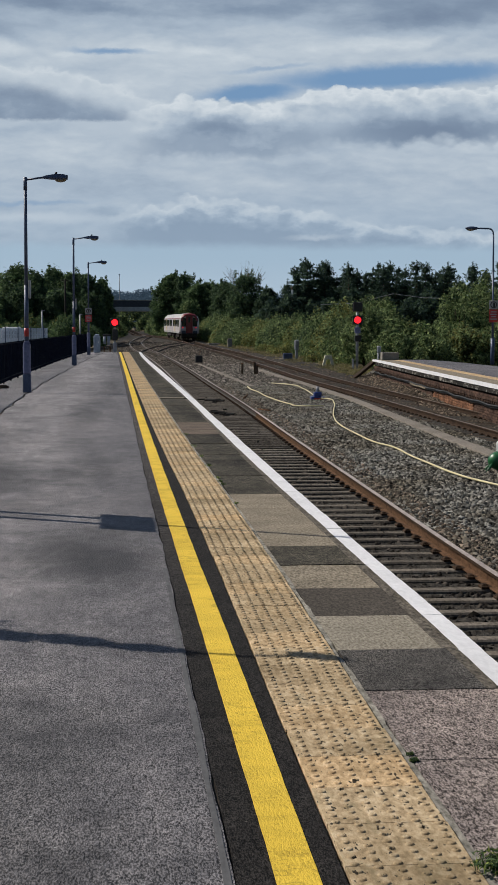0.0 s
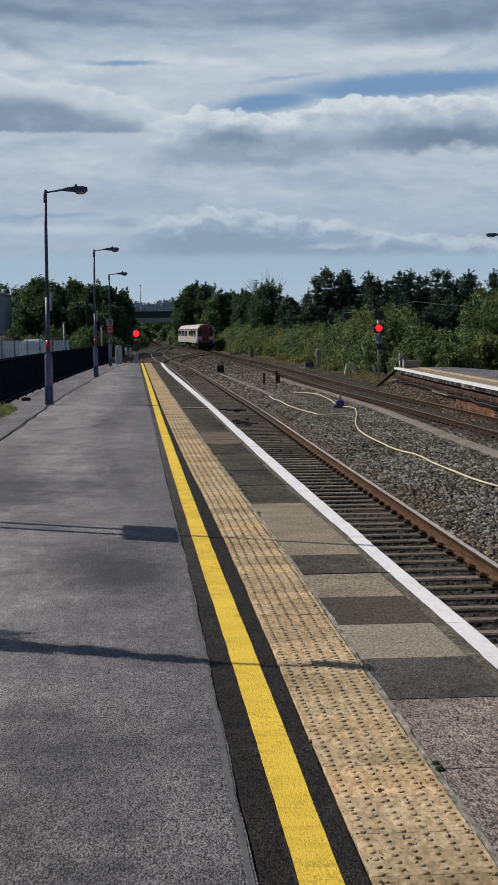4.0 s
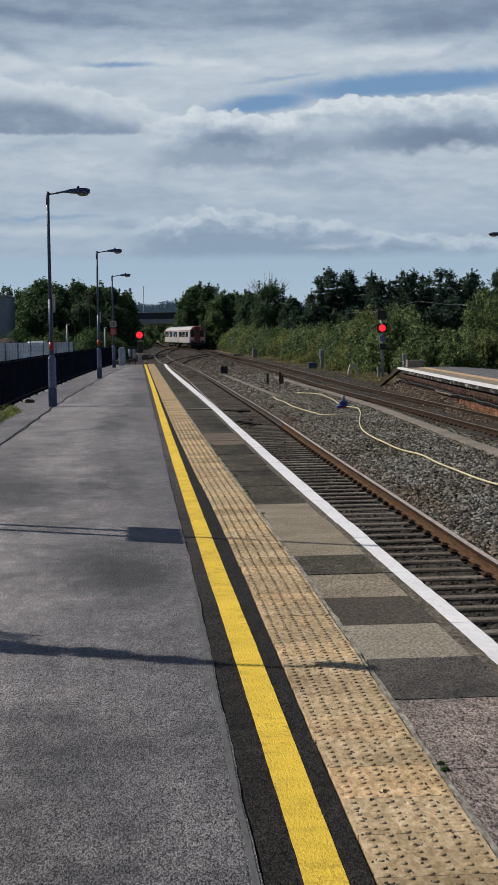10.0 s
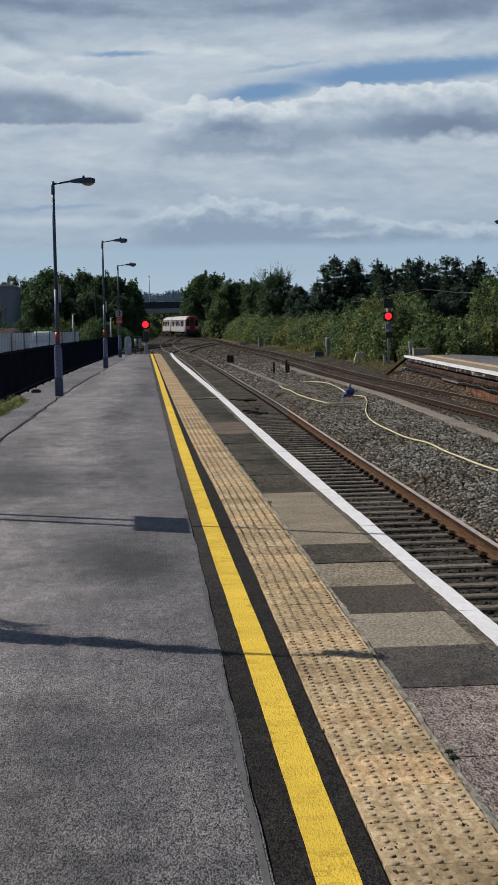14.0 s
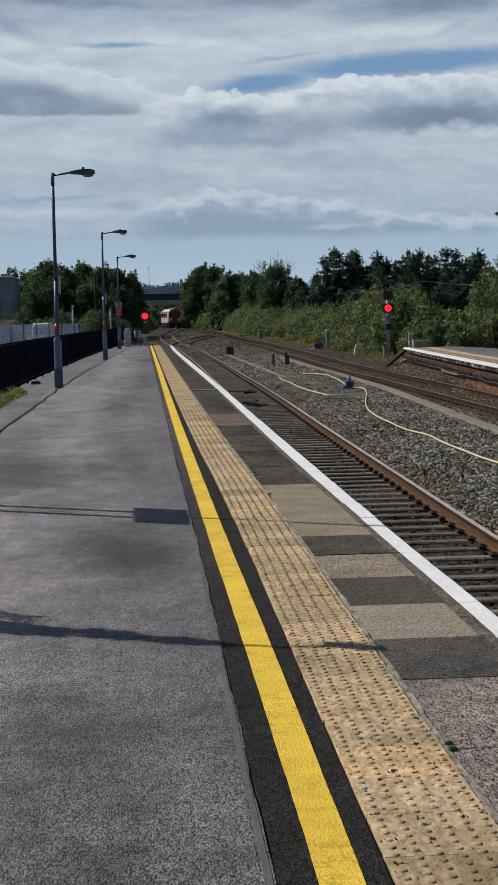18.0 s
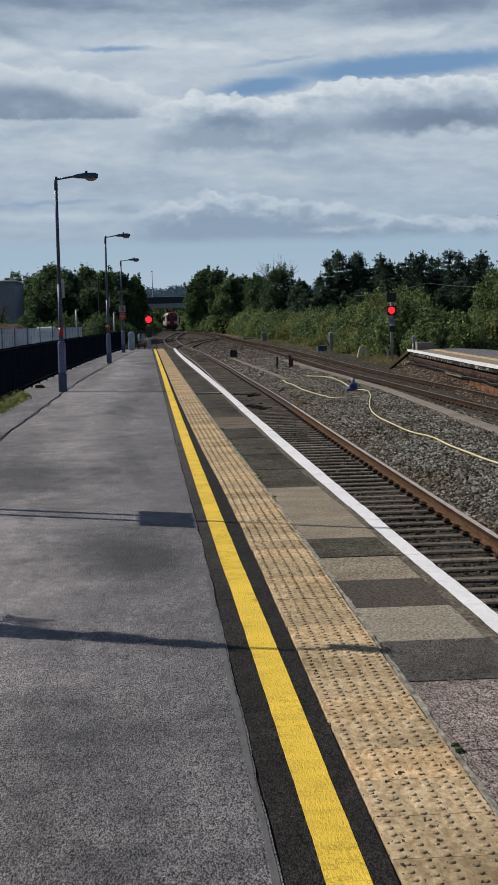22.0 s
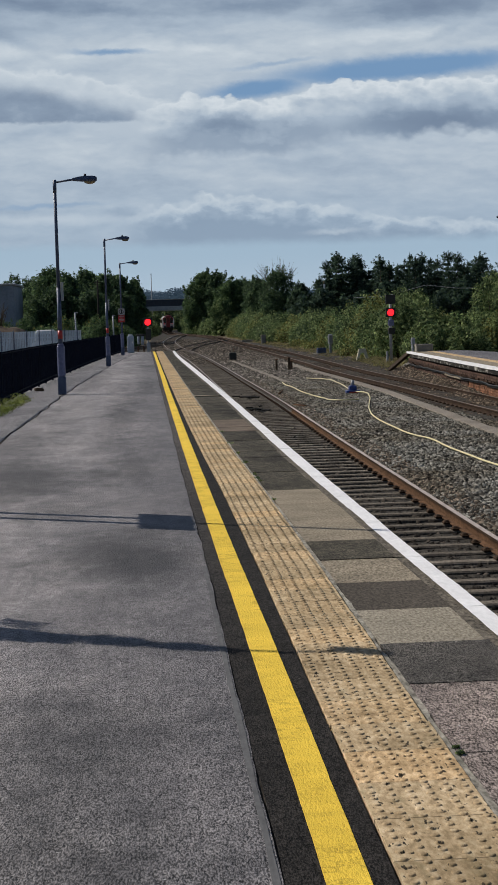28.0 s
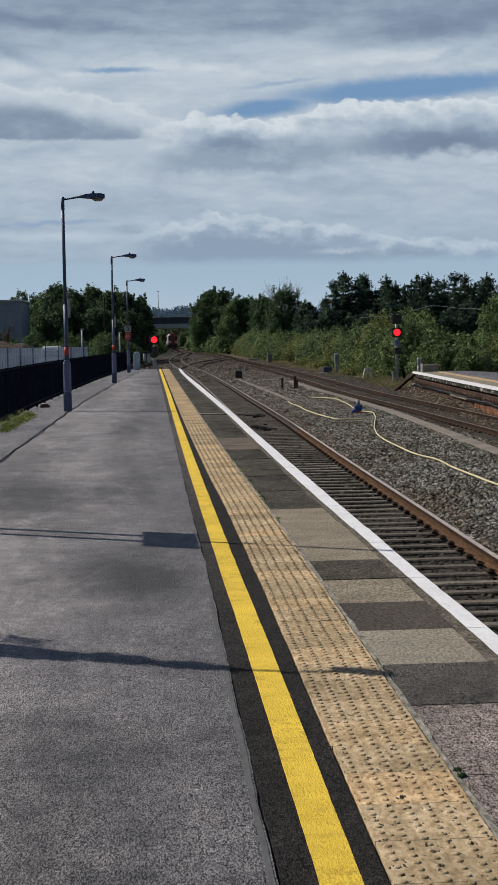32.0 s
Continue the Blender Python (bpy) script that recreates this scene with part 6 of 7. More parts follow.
def build_far():
    # road bridge
    t = thing("road_bridge", "dark road bridge crossing the line far away", "bridge")
    y = 450.0
    bm = B()
    box(bm, 2, y - 4.45, 7.85, 90, 0.3, 1.9, 0.05)
    part("parapet", bm, bridge_navy, t)
    bm = B()
    box(bm, 2, y + 4.45, 7.85, 90, 0.3, 1.9, 0.05)
    part("parapet", bm, bridge_navy, t)
    bm = B()
    box(bm, 2, y, 7.12, 90, 8.6, 0.46, 0.02)
    part("deck", bm, asphalt_patch, t, "asphalt road deck")
    bm = B()
    box(bm, 2, y - 4.6, 8.78, 90, 0.35, 0.16, 0.03)
    part("handrail", bm, grey_metal, t)
    bm = B()
    box(bm, 2, y, 6.25, 90, 9.4, 1.25, 0.05)
    part("girder", bm, bridge_grey, t)
    for k in range(15):
        bm = B()
        box(bm, -40 + 6 * k, y - 4.75, 6.25, 0.25, 0.12, 1.2, 0.02)
        part("stiffener", bm, bridge_grey, t)
    for x in (-15, 26):
        bm = B()
        box(bm, x, y, 2.0, 8, 9, 7.0, 0.05)
        part("abutment", bm, brown_brick, t)
    for i, (x, h) in enumerate(((-9.5, 5.6), (-6.5, 5.2), (-3.4, 5.5), (-0.4, 4.9), (2.4, 4.6), (8.6, 4.6), (11.4, 5.2), (14.5, 5.6), (17.5, 5.4))):
        bush("scrub filling the space below the bridge", x, 428 + 3 * (i % 3), h + 0.6, 4.2, 5.0, 400 + i, [leaf_bush, leaf_dark], 2600, 0.26)
    for i in range(8):
        bush("green trees beyond the road bridge", -4 + 3.6 * i, 486 + 4 * (i % 3), 7.4 + 0.8 * (i % 2), 5.4, 5.0, 430 + i, [leaf_bush, leaf_dark], 2400, 0.36)
    t = thing("lamp_mast", "thin tall mast beyond the bridge", "mast", pose(1.9, 470, 0))
    bm = B()
    tube(bm, (0, 0, 0), (0, 0, 16.8), 0.14, 0.1, 8)
    part("shaft", bm, grey_metal, t)
    bm = B()
    box(bm, 0, 0, 16.85, 0.6, 0.3, 0.15, 0.02)
    part("head", bm, grey_metal, t)
    # wooded hill
    verts, faces = [], []
    n = 60
    for j, y in enumerate((880, 960, 1050, 1200)):
        for i in range(n + 1):
            x = -260 + 700 * i / n
            hgt = (18.5 + 4 * noise.noise((x * 0.012, 0.2, 0)) + 3.5 * noise.noise((x * 0.05, 4, 0))) * (0.0, 0.75, 1.0, 0.9)[j]
            verts.append((x, y, hgt + 0.2))
    for j in range(3):
        for i in range(n):
            a = j * (n + 1) + i
            faces.append((a, a + 1, a + n + 2, a + n + 1))
    tagged(raw("far_hill", verts, faces, hazed_green), "far wooded hill", "hill", kind="structure")
    rng = np.random.default_rng(3)
    blobs = []
    for k in range(190):
        x = rng.uniform(-110, 160)
        y = rng.uniform(930, 1020)
        hgt = 18.5 + 4 * noise.noise((x * 0.012, 0.2, 0)) + 3.5 * noise.noise((x * 0.05, 4, 0))
        s = rng.uniform(3.5, 7.5)
        blobs.append((x, y, hgt * 0.85 + s * 0.1, s * 1.35, s, s * 0.85))
    w = leaf_mass("far_wood", blobs, 60000, 0.75, [hazed_green], 9, None, hollow=0.9)
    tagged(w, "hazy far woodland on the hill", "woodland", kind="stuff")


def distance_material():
    """Far woodland, the blue haze of distance put into its colour and a glow."""
    m, nt, b = material("hazed_wood_leaves", (0.05, 0.08, 0.05), 0.9)
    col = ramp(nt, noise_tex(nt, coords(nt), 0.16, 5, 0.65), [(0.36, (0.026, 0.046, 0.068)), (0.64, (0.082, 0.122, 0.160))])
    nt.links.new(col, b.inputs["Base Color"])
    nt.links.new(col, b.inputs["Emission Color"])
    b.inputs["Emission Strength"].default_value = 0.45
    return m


hazed_green = distance_material()
build_far()


def build_car_park():
    # lies beyond the railing, a little above the line
    g = raw("car_park", [(-40, 40, -0.45), (-4.1, 40, -0.45), (-3.6, 100, -0.45), (-4.6, 150, -0.45), (-40, 150, -0.45)], [(0, 1, 2, 3, 4)], asphalt_old)
    tagged(g, "asphalt car park beyond the railing", "car park", kind="structure")
    t = thing("palisade_fence", "galvanised palisade fence beyond the car park", "fence", kind="structure")
    y = 100.0
    verts, faces = [], []
    x = -16.0
    n = 0
    bm = B()
    box(bm, 0, 0, 0.95, 0.086, 0.02, 1.9, 0)
    me = bpy.data.meshes.new("pale")
    bm.to_mesh(me)
    bm.free()
    me.materials.append(galvanised)
    while x < -4.2:
        shared("pale", me, t, pose(x, y + 0.02 * (n % 2), -0.45))
        x += 0.1
        n += 1
    for z in (0.0, 1.05):
        bm = B()
        box(bm, -10.1, y + 0.08, z, 11.9, 0.05, 0.07)
        part("rail", bm, galvanised, t)
    for k in range(15):
        bm = B()
        box(bm, -15.6 + 0.8 * k, y - 0.06, 0.52, 0.05, 0.06, 2.05, 0.008)
        part("post", bm, lamp_paint, t)
    t = thing("van", "white van parked beyond the fence, its roof showing", "van", pose(-7.3, 114, -0.45))
    bm = B()
    box(bm, 0, 0, 0.72, 1.7, 4.4, 0.8, 0.12)
    part("body", bm, white_paint, t)
    bm = B()
    box(bm, 0, 0.25, 1.5, 1.5, 3.3, 0.92, 0.24)
    part("cabin", bm, white_paint, t)
    bm = B()
    box(bm, 0, -1.41, 1.42, 1.2, 0.03, 0.45, 0.01)
    part("rear_window", bm, black_metal, t)
    for s in (-0.8, 0.8):
        for q in (-1.3, 1.3):
            bm = B()
            tube(bm, (s - 0.08, q, 0.33), (s + 0.08, q, 0.33), 0.33, 0.33, 16)
            part("wheel", bm, black_metal, t)
    t = thing("bare_shrub", "leafless dead shrub standing before the warehouse", "shrub", pose(-14.0, 150, -0.5))
    rr = random.Random(5)
    for k in range(11):
        bm = B()
        a = rr.uniform(-0.75, 0.75)
        tip = Vector((a * 2.2, rr.uniform(-0.6, 0.6), rr.uniform(3.4, 4.7)))
        mid = Vector((a * 0.5, 0, 1.9))
        tube(bm, (0.05 * k - 0.25, 0, -0.1), mid, 0.07, 0.05, 6)
        tube(bm, mid, tip, 0.05, 0.015, 5)
        for f in (0.4, 0.65):
            q = mid.lerp(tip, f)
            tube(bm, q, q + Vector((rr.uniform(-0.7, 0.7), 0, rr.uniform(0.5, 0.9))), 0.025, 0.01, 5)
        part("branch", bm, bark, t)
    t = thing("wooden_pole", "dark wooden pole standing before the trees", "pole", pose(-5.6, 186, -0.5))
    bm = B()
    tube(bm, (0, 0, -0.2), (0, 0, 7.6), 0.14, 0.11, 10)
    part("shaft", bm, creosoted, t)
    bm = B()
    box(bm, 0, 0, 7.35, 0.9, 0.1, 0.12, 0.01)
    part("crossarm", bm, creosoted, t)
    t = thing("warehouse", "blue-grey metal-clad warehouse behind the trees", "building", pose(-25.7, 190, -0.5))
    bm = B()
    box(bm, 0, 0, 3.6, 21.0, 12, 7.2, 0.05)
    part("wall", bm, cladding, t)
    bm = B()
    box(bm, 0, 0, 7.3, 21.4, 12.4, 0.25, 0.05)
    part("roof", bm, grey_metal, t)
    for k in range(20):
        bm = B()
        box(bm, -10.3 + 1.05 * k, -6.02, 3.6, 0.05, 0.05, 7.1)
        part("cladding_rib", bm, cladding, t)
    t = thing("earth_mound", "brown earth mound beyond the fence", "mound", pose(-13.6, 132, -0.5))
    bm = B()
    ball(bm, (0, 0, 0), 1.0, (5.6, 5, 2.3), 48, 24)
    for v in bm.verts:
        v.co += 0.5 * noise.noise_vector(v.co * 0.7) + 0.22 * noise.noise_vector(v.co * 2.3)
    part("soil", bm, rubble, t)
    for x, y, h in ((-4.66, 104, 3.1), (-2.35, 112, 2.9)):
        t = thing("car_park_lamp", "slim grey car park lamp post", "lamp post", pose(x, y, -0.5), group="car park lamps")
        bm = B()
        tube(bm, (0, 0, 0), (0, 0, h), 0.06, 0.05, 10)
        part("post", bm, grey_metal, t)
        bm = B()
        box(bm, 0.05, 0, h, 0.24, 0.16, 0.07, 0.02)
        part("head", bm, grey_metal, t)


build_car_park()


# ---- near plants ----
def weed(label, x, y, z, r, h, seed, count=160, size=0.02, mats=None):
    t = thing("weed", label, "weed", pose(x, y, z), group="weeds")
    leaf_mass("leaves", [(0, 0, h * 0.5, r, r, h * 0.5), (r * 0.4, 0.1 * r, h * 0.35, r * 0.6, r * 0.8, h * 0.4)], count, size, mats or [leaf_weed, leaf_oak], seed, t, 0.4, hollow=0.2)
    bm = B()
    tube(bm, (0, 0, -0.01), (0, 0, h * 0.6), 0.004, 0.002, 5)
    part("stem", bm, leaf_oak, t)


def build_weeds():
    weed("small green weed growing in the slab joint", tile_x(4.46) + 0.440, 4.46, 0, 0.072, 0.065, 301, 330, 0.016, [leaf_oak, leaf_weed])
    for i, (y, r) in enumerate(((5.66, 0.02), (5.75, 0.015), (15.9, 0.035), (16.2, 0.03), (16.6, 0.03), (18.1, 0.04), (19.4, 0.03), (21, 0.05), (23.3, 0.05), (14.2, 0.02))):
        weed("tuft of moss and weed in the mortar joint", tile_x(y) + 0.43, y, -0.004, r, r * 0.8, 310 + i, 60, 0.012, [leaf_oak, leaf_weed])
    for i in range(9):
        y = 29.5 + 0.75 * i
        weed("clump of pale green weeds along the railing", fence_x(y) + 0.28 + 0.08 * math.sin(i * 2.1), y, 0, 0.22, 0.10 + 0.05 * (i % 3), 330 + i, 260, 0.03, [leaf_weed, leaf_autumn])
    t = thing("shrub", "tall leafy shrub with one bent flowering stem", "shrub", pose(-2.9, 9.6, 0))
    stem = [(0, 0, 0), (0, 0.0, 1.2), (0, 0.02, 2.3), (0, 0.07, 2.9), (0, 0.13, 3.57), (0.0, 0.20, 3.85), (0, 0.29, 4.05), (0, 0.36, 4.2)]
    for p, q in zip(stem[:-1], stem[1:]):
        bm = B()
        tube(bm, p, q, 0.022, 0.019, 6)
        part("stem", bm, bark, t)
    leaf_mass("foliage", [(0, 0.02, 2.0, 0.2, 0.15, 0.5), (0, 0.03, 2.45, 0.14, 0.12, 0.22), (0, 0.09, 2.85, 0.11, 0.11, 0.2), (0, 0.10, 3.25, 0.09, 0.075, 0.24),
                          (0, -0.05, 1.4, 0.25, 0.35, 0.5), (0, 0.0, 0.8, 0.3, 0.4, 0.5)], 5200, 0.05, [leaf_oak], 350, t, hollow=0.1)
    leaf_mass("flower_spike", [(0, 0.33, 4.12, 0.05, 0.065, 0.14)], 700, 0.035, [leaf_autumn], 351, t, hollow=0.1)
    leaf_mass("sprays", [(0, 0.30, 2.35, 0.12, 0.16, 0.12), (0, 0.36, 2.2, 0.1, 0.14, 0.14)], 130, 0.06, [leaf_oak], 352, t, flat=0.3, hollow=0.1)


build_weeds()


# ---- train ----
train_white = surface("train_white_paint", (0.42, 0.385, 0.39), (0.54, 0.50, 0.51), grain=3, stain=0.5, stain_dark=0.8, rough=0.35, relief=0.0, world_space=False)
train_red = surface("train_red_paint", (0.15, 0.006, 0.010), (0.23, 0.012, 0.016), grain=3, stain=0.5, stain_dark=0.8, rough=0.35, relief=0.0, world_space=False)
train_under = surface("train_underframe", (0.02, 0.018, 0.016), (0.06, 0.052, 0.045), grain=5, stain=1.0, rough=0.8, relief=0.0, world_space=False)
train_glass = surface("train_window_glass", (0.012, 0.015, 0.02), (0.02, 0.025, 0.032), grain=3, stain=0.5, rough=0.08, relief=0.0, world_space=False)
train_roof = surface("train_roof_paint", (0.32, 0.31, 0.31), (0.43, 0.42, 0.42), grain=3, stain=0.5, stain_dark=0.7, rough=0.6, relief=0.0, world_space=False)
train_navy = surface("train_navy_paint", (0.02, 0.025, 0.05), (0.04, 0.05, 0.09), grain=3, stain=0.5, rough=0.4, relief=0.0, world_space=False)
train_yellow = surface("train_door_yellow", (0.5, 0.38, 0.06), (0.6, 0.46, 0.09), grain=3, stain=0.5, rough=0.4, relief=0.0, world_space=False)

CAR_LENGTH = 21.0
# body cross-section, half
SECTION = [(1.28, 1.0), (1.38, 1.35), (1.38, 2.1), (1.33, 2.9), (1.16, 3.35), (0.72, 3.68), (0.0, 3.80)]


def carriage(label, rear):
    """A carriage along +y with its origin at rail height in the middle; rear: has the end cab to the south."""
    t = thing("train_carriage", label, "train carriage", group="carriages of the train")
    ring = SECTION + [(-x, z) for x, z in SECTION[-2::-1]]
    half = CAR_LENGTH / 2 - 0.15
    bm = B()
    loops = []
    for y, k in ((-half, 0.86), (-half + 0.55, 1.0), (half - 0.5, 1.0), (half, 0.95)):
        loops.append([bm.verts.new((x * k, y, 1.0 + (z - 1.0) * (1 - (1 - k) * 0.5))) for x, z in ring])
    for p, q in zip(loops[:-1], loops[1:]):
        for j in range(len(ring) - 1):
            f = bm.faces.new((p[j], q[j], q[j + 1], p[j + 1]))
            f.material_index = (3 if rear and p is loops[0] else 1) if 4 <= j <= 7 else 0
            f.smooth = True
        bm.faces.new((p[0], p[-1], q[-1], q[0]))
    for lp in (loops[0], loops[-1]):
        bm.faces.new(lp).material_index = 2
    bmesh.ops.recalc_face_normals(bm, faces=bm.faces[:])
    part("body", bm, [train_white, train_roof, train_white, train_red], t)
    for s in (-1, 1):
        bm = B()
        box(bm, s * 1.37, 0, 1.16, 0.05, 2 * half - 0.8, 0.26, 0.01)
        part("skirt_band", bm, train_roof, t)
        bm = B()
        box(bm, s * 1.325, 0, 3.05, 0.04, 2 * half - 0.9, 0.14, 0.01)
        part("cantrail_band", bm, train_red, t, "red stripe below the roof")
        n = 8
        for i in range(n):
            y = -half + 2.2 + (2 * half - 4.4) * i / (n - 1)
            if i in (2, 5):
                bm = B()
                box(bm, s * 1.372, y, 2.0, 0.03, 1.3, 1.95, 0.01)
                d = part("door", bm, train_yellow if i == 5 else train_white, t, "passenger door")
                bm = B()
                for q in (-0.32, 0.32):
                    box(bm, s * 1.385, y + q, 2.4, 0.03, 0.42, 0.8, 0.01)
                part("door_window", bm, train_glass, d)
            else:
                bm = B()
                box(bm, s * 1.366, y, 2.42, 0.05, 1.9, 0.95, 0.012)
                part("window", bm, train_glass, t)
    bm = B()
    box(bm, 0, 0, 0.72, 2.3, 8.0, 0.5, 0.05)
    box(bm, 0, -half + 1.0, 0.85, 2.2, 1.6, 0.3, 0.05)
    part("underframe", bm, train_under, t)
    for q in (-6.8, 6.8):
        bm = B()
        box(bm, 0, q, 0.55, 2.1, 2.9, 0.3, 0.04)
        b = part("bogie", bm, train_under, t)
        for w in (-1.3, 1.3):
            bm = B()
            for s in (-0.75, 0.75):
                tube(bm, (s - 0.065, q + w, 0.42), (s + 0.065, q + w, 0.42), 0.42, 0.42, 18)
            tube(bm, (-0.75, q + w, 0.42), (0.75, q + w, 0.42), 0.08, 0.08, 8)
            part("wheelset", bm, train_under, b)
    if rear:
        y = -half - 0.02
        bm = B()
        box(bm, 0, y, 2.25, 0.9, 0.16, 2.75, 0.02)
        d = part("gangway_door", bm, train_red, t, "red gangway end door")
        bm = B()
        box(bm, 0, y - 0.09, 2.9, 0.28, 0.02, 0.7, 0.005)
        part("door_window", bm, train_glass, d)
        for s in (-1, 1):
            bm = B()
            box(bm, s * 0.82, y, 2.58, 0.68, 0.06, 1.2, 0.06)
            part("cab_window", bm, train_glass, t)
            bm = B()
            box(bm, s * 0.80, y, 1.60, 0.66, 0.05, 0.72, 0.05)
            part("end_panel", bm, train_white, t)
            bm = B()
            box(bm, s * 0.80, y - 0.02, 1.22, 0.6, 0.06, 0.4, 0.04)
            part("lower_panel", bm, train_navy, t)
            bm = B()
            tube(bm, (s * 0.9, y - 0.02, 1.85), (s * 0.9, y - 0.07, 1.85), 0.1, 0.1, 14)
            part("tail_lamp", bm, tail_light, t, "glowing red tail lamp")
        bm = B()
        rim = [(x * 0.875, 1.0 + (z - 1.0) * 0.94) for x, z in ring if z >= 2.85]
        inner = [(x * 0.80, z - 0.26 * max(0.15, 1 - abs(x) / 1.3)) for x, z in rim]
        fr = [[bm.verts.new((x, y - d, z)) for x, z in line] for line, d in ((rim, 0.09), (inner, 0.09), (rim, -0.05), (inner, -0.05))]
        for k in range(len(rim) - 1):
            bm.faces.new((fr[0][k], fr[0][k + 1], fr[1][k + 1], fr[1][k]))
            bm.faces.new((fr[0][k], fr[2][k], fr[2][k + 1], fr[0][k + 1]))
            bm.faces.new((fr[1][k], fr[1][k + 1], fr[3][k + 1], fr[3][k]))
        bmesh.ops.recalc_face_normals(bm, faces=bm.faces[:])
        part("top_band", bm, train_red, t, "red arch over the cab end")
        for s in (-1, 1):
            bm = B()
            box(bm, s * 1.12, y - 0.03, 1.75, 0.10, 0.1, 1.6, 0.03)
            part("corner_pillar", bm, train_white, t, "white corner pillar")
        bm = B()
        box(bm, 0, y - 0.05, 0.78, 2.2, 0.2, 0.55, 0.04)
        tube(bm, (0, y, 0.95), (0, y - 0.5, 0.95), 0.14, 0.12, 10)
        part("coupler", bm, train_under, t)
    return t


rear_car = carriage("white train carriage with dark windows and a red end door, leaving", True)
front_car = carriage("white train carriage with dark windows coupled ahead", False)

# way of the train's tail along the line: seconds, metres north
tail_y = glide([(0, 213.5), (3, 224.0), (6, 236.8), (9, 250.0), (12, 264.8), (14, 275.5), (17, 293.5), (19, 306.0), (22, 325.0), (25, 344), (28.5, 366), (32, 388.0)])


def on_line(y, ahead):
    """The point of the line that lies so many metres on from y."""
    while ahead > 0:
        d = min(0.5, ahead)
        y += d / math.hypot(1, far_x(y + 0.25) - far_x(y - 0.25))
        ahead -= d
    return Vector((far_x(y), y, rail_z(y)))


def car_pose(t, first):
    a, b = on_line(tail_y(t), first + 3.9), on_line(tail_y(t), first + CAR_LENGTH - 3.9)
    d = b - a
    c = (a + b) / 2
    return pose(c.x, c.y, c.z, math.degrees(math.asin(d.z / d.length)), 0, -math.degrees(math.atan2(d.x, d.y)))


# ---- traffic on the bridge: each vehicle's front is at its origin, its body lies to the east ----
DECK = 7.35


def road_wheels(t, xs, half, r):
    for x in xs:
        for q in (-half, half):
            bm = B()
            tube(bm, (x, q - 0.11, r), (x, q + 0.11, r), r, r, 18)
            w = part("wheel", bm, black_metal, t)
            bm = B()
            tube(bm, (x, q - 0.12, r), (x, q + 0.12, r), r * 0.55, r * 0.55, 14)
            part("hub", bm, grey_metal, w)


def build_lorry():
    t = thing("lorry", "grey box lorry with a white cab crossing the road bridge", "lorry", pose(38, 452.2, DECK))
    bm = B()
    box(bm, 4.5, 0, 1.95, 5.0, 2.3, 2.1, 0.08)
    part("cargo_box", bm, grey_metal, t, "pale grey cargo box")
    bm = B()
    box(bm, 4.5, 0, 3.02, 5.1, 2.36, 0.08, 0.02)
    part("roof_edge", bm, concrete, t)
    bm = B()
    box(bm, 0.9, 0, 1.55, 1.7, 2.2, 1.9, 0.22)
    c = part("cab", bm, sign_white, t, "white cab")
    bm = B()
    box(bm, 0.40, 0, 1.95, 0.7, 2.24, 0.62, 0.06)
    part("cab_window", bm, train_glass, c)
    bm = B()
    box(bm, 3.6, 0, 0.7, 6.6, 1.0, 0.3, 0.03)
    part("chassis", bm, train_under, t)
    road_wheels(t, (1.0, 5.4), 0.98, 0.45)
    return t


def build_road_van():
    t = thing("van", "white panel van crossing the road bridge", "van", pose(38, 449.6, DECK))
    bm = B()
    sec = [(0.0, 0.45), (0.05, 1.15), (0.75, 1.45), (1.35, 2.45), (1.7, 2.7), (4.6, 2.68), (4.7, 2.4), (4.7, 0.45)]
    side = [[bm.verts.new((x, q, z)) for x, z in sec] for q in (-0.95, 0.95)]
    bm.faces.new(side[0])
    bm.faces.new(side[1][::-1])
    for k in range(len(sec)):
        n = (k + 1) % len(sec)
        bm.faces.new((side[0][k], side[1][k], side[1][n], side[0][n]))
    bmesh.ops.recalc_face_normals(bm, faces=bm.faces[:])
    part("body", bm, sign_white, t)
    bm = B()
    box(bm, 1.45, 0, 1.95, 0.7, 1.93, 0.55, 0.03)
    part("cab_window", bm, train_glass, t)
    road_wheels(t, (0.95, 3.8), 0.82, 0.36)
    return t


def build_road_car():
    t = thing("car", "silver-white car crossing the road bridge", "car", pose(38, 447.1, DECK))
    bm = B()
    box(bm, 2.1, 0, 0.68, 4.2, 1.75, 0.66, 0.14)
    part("body", bm, sign_white, t)
    bm = B()
    box(bm, 2.4, 0, 1.32, 2.6, 1.5, 0.70, 0.22)
    c = part("cabin", bm, sign_white, t)
    bm = B()
    box(bm, 2.4, 0, 1.25, 2.1, 1.53, 0.36, 0.04)
    part("side_window", bm, train_glass, c)
    road_wheels(t, (0.8, 3.4), 0.76, 0.32)
    return t


lorry, road_van, road_car = build_lorry(), build_road_van(), build_road_car()


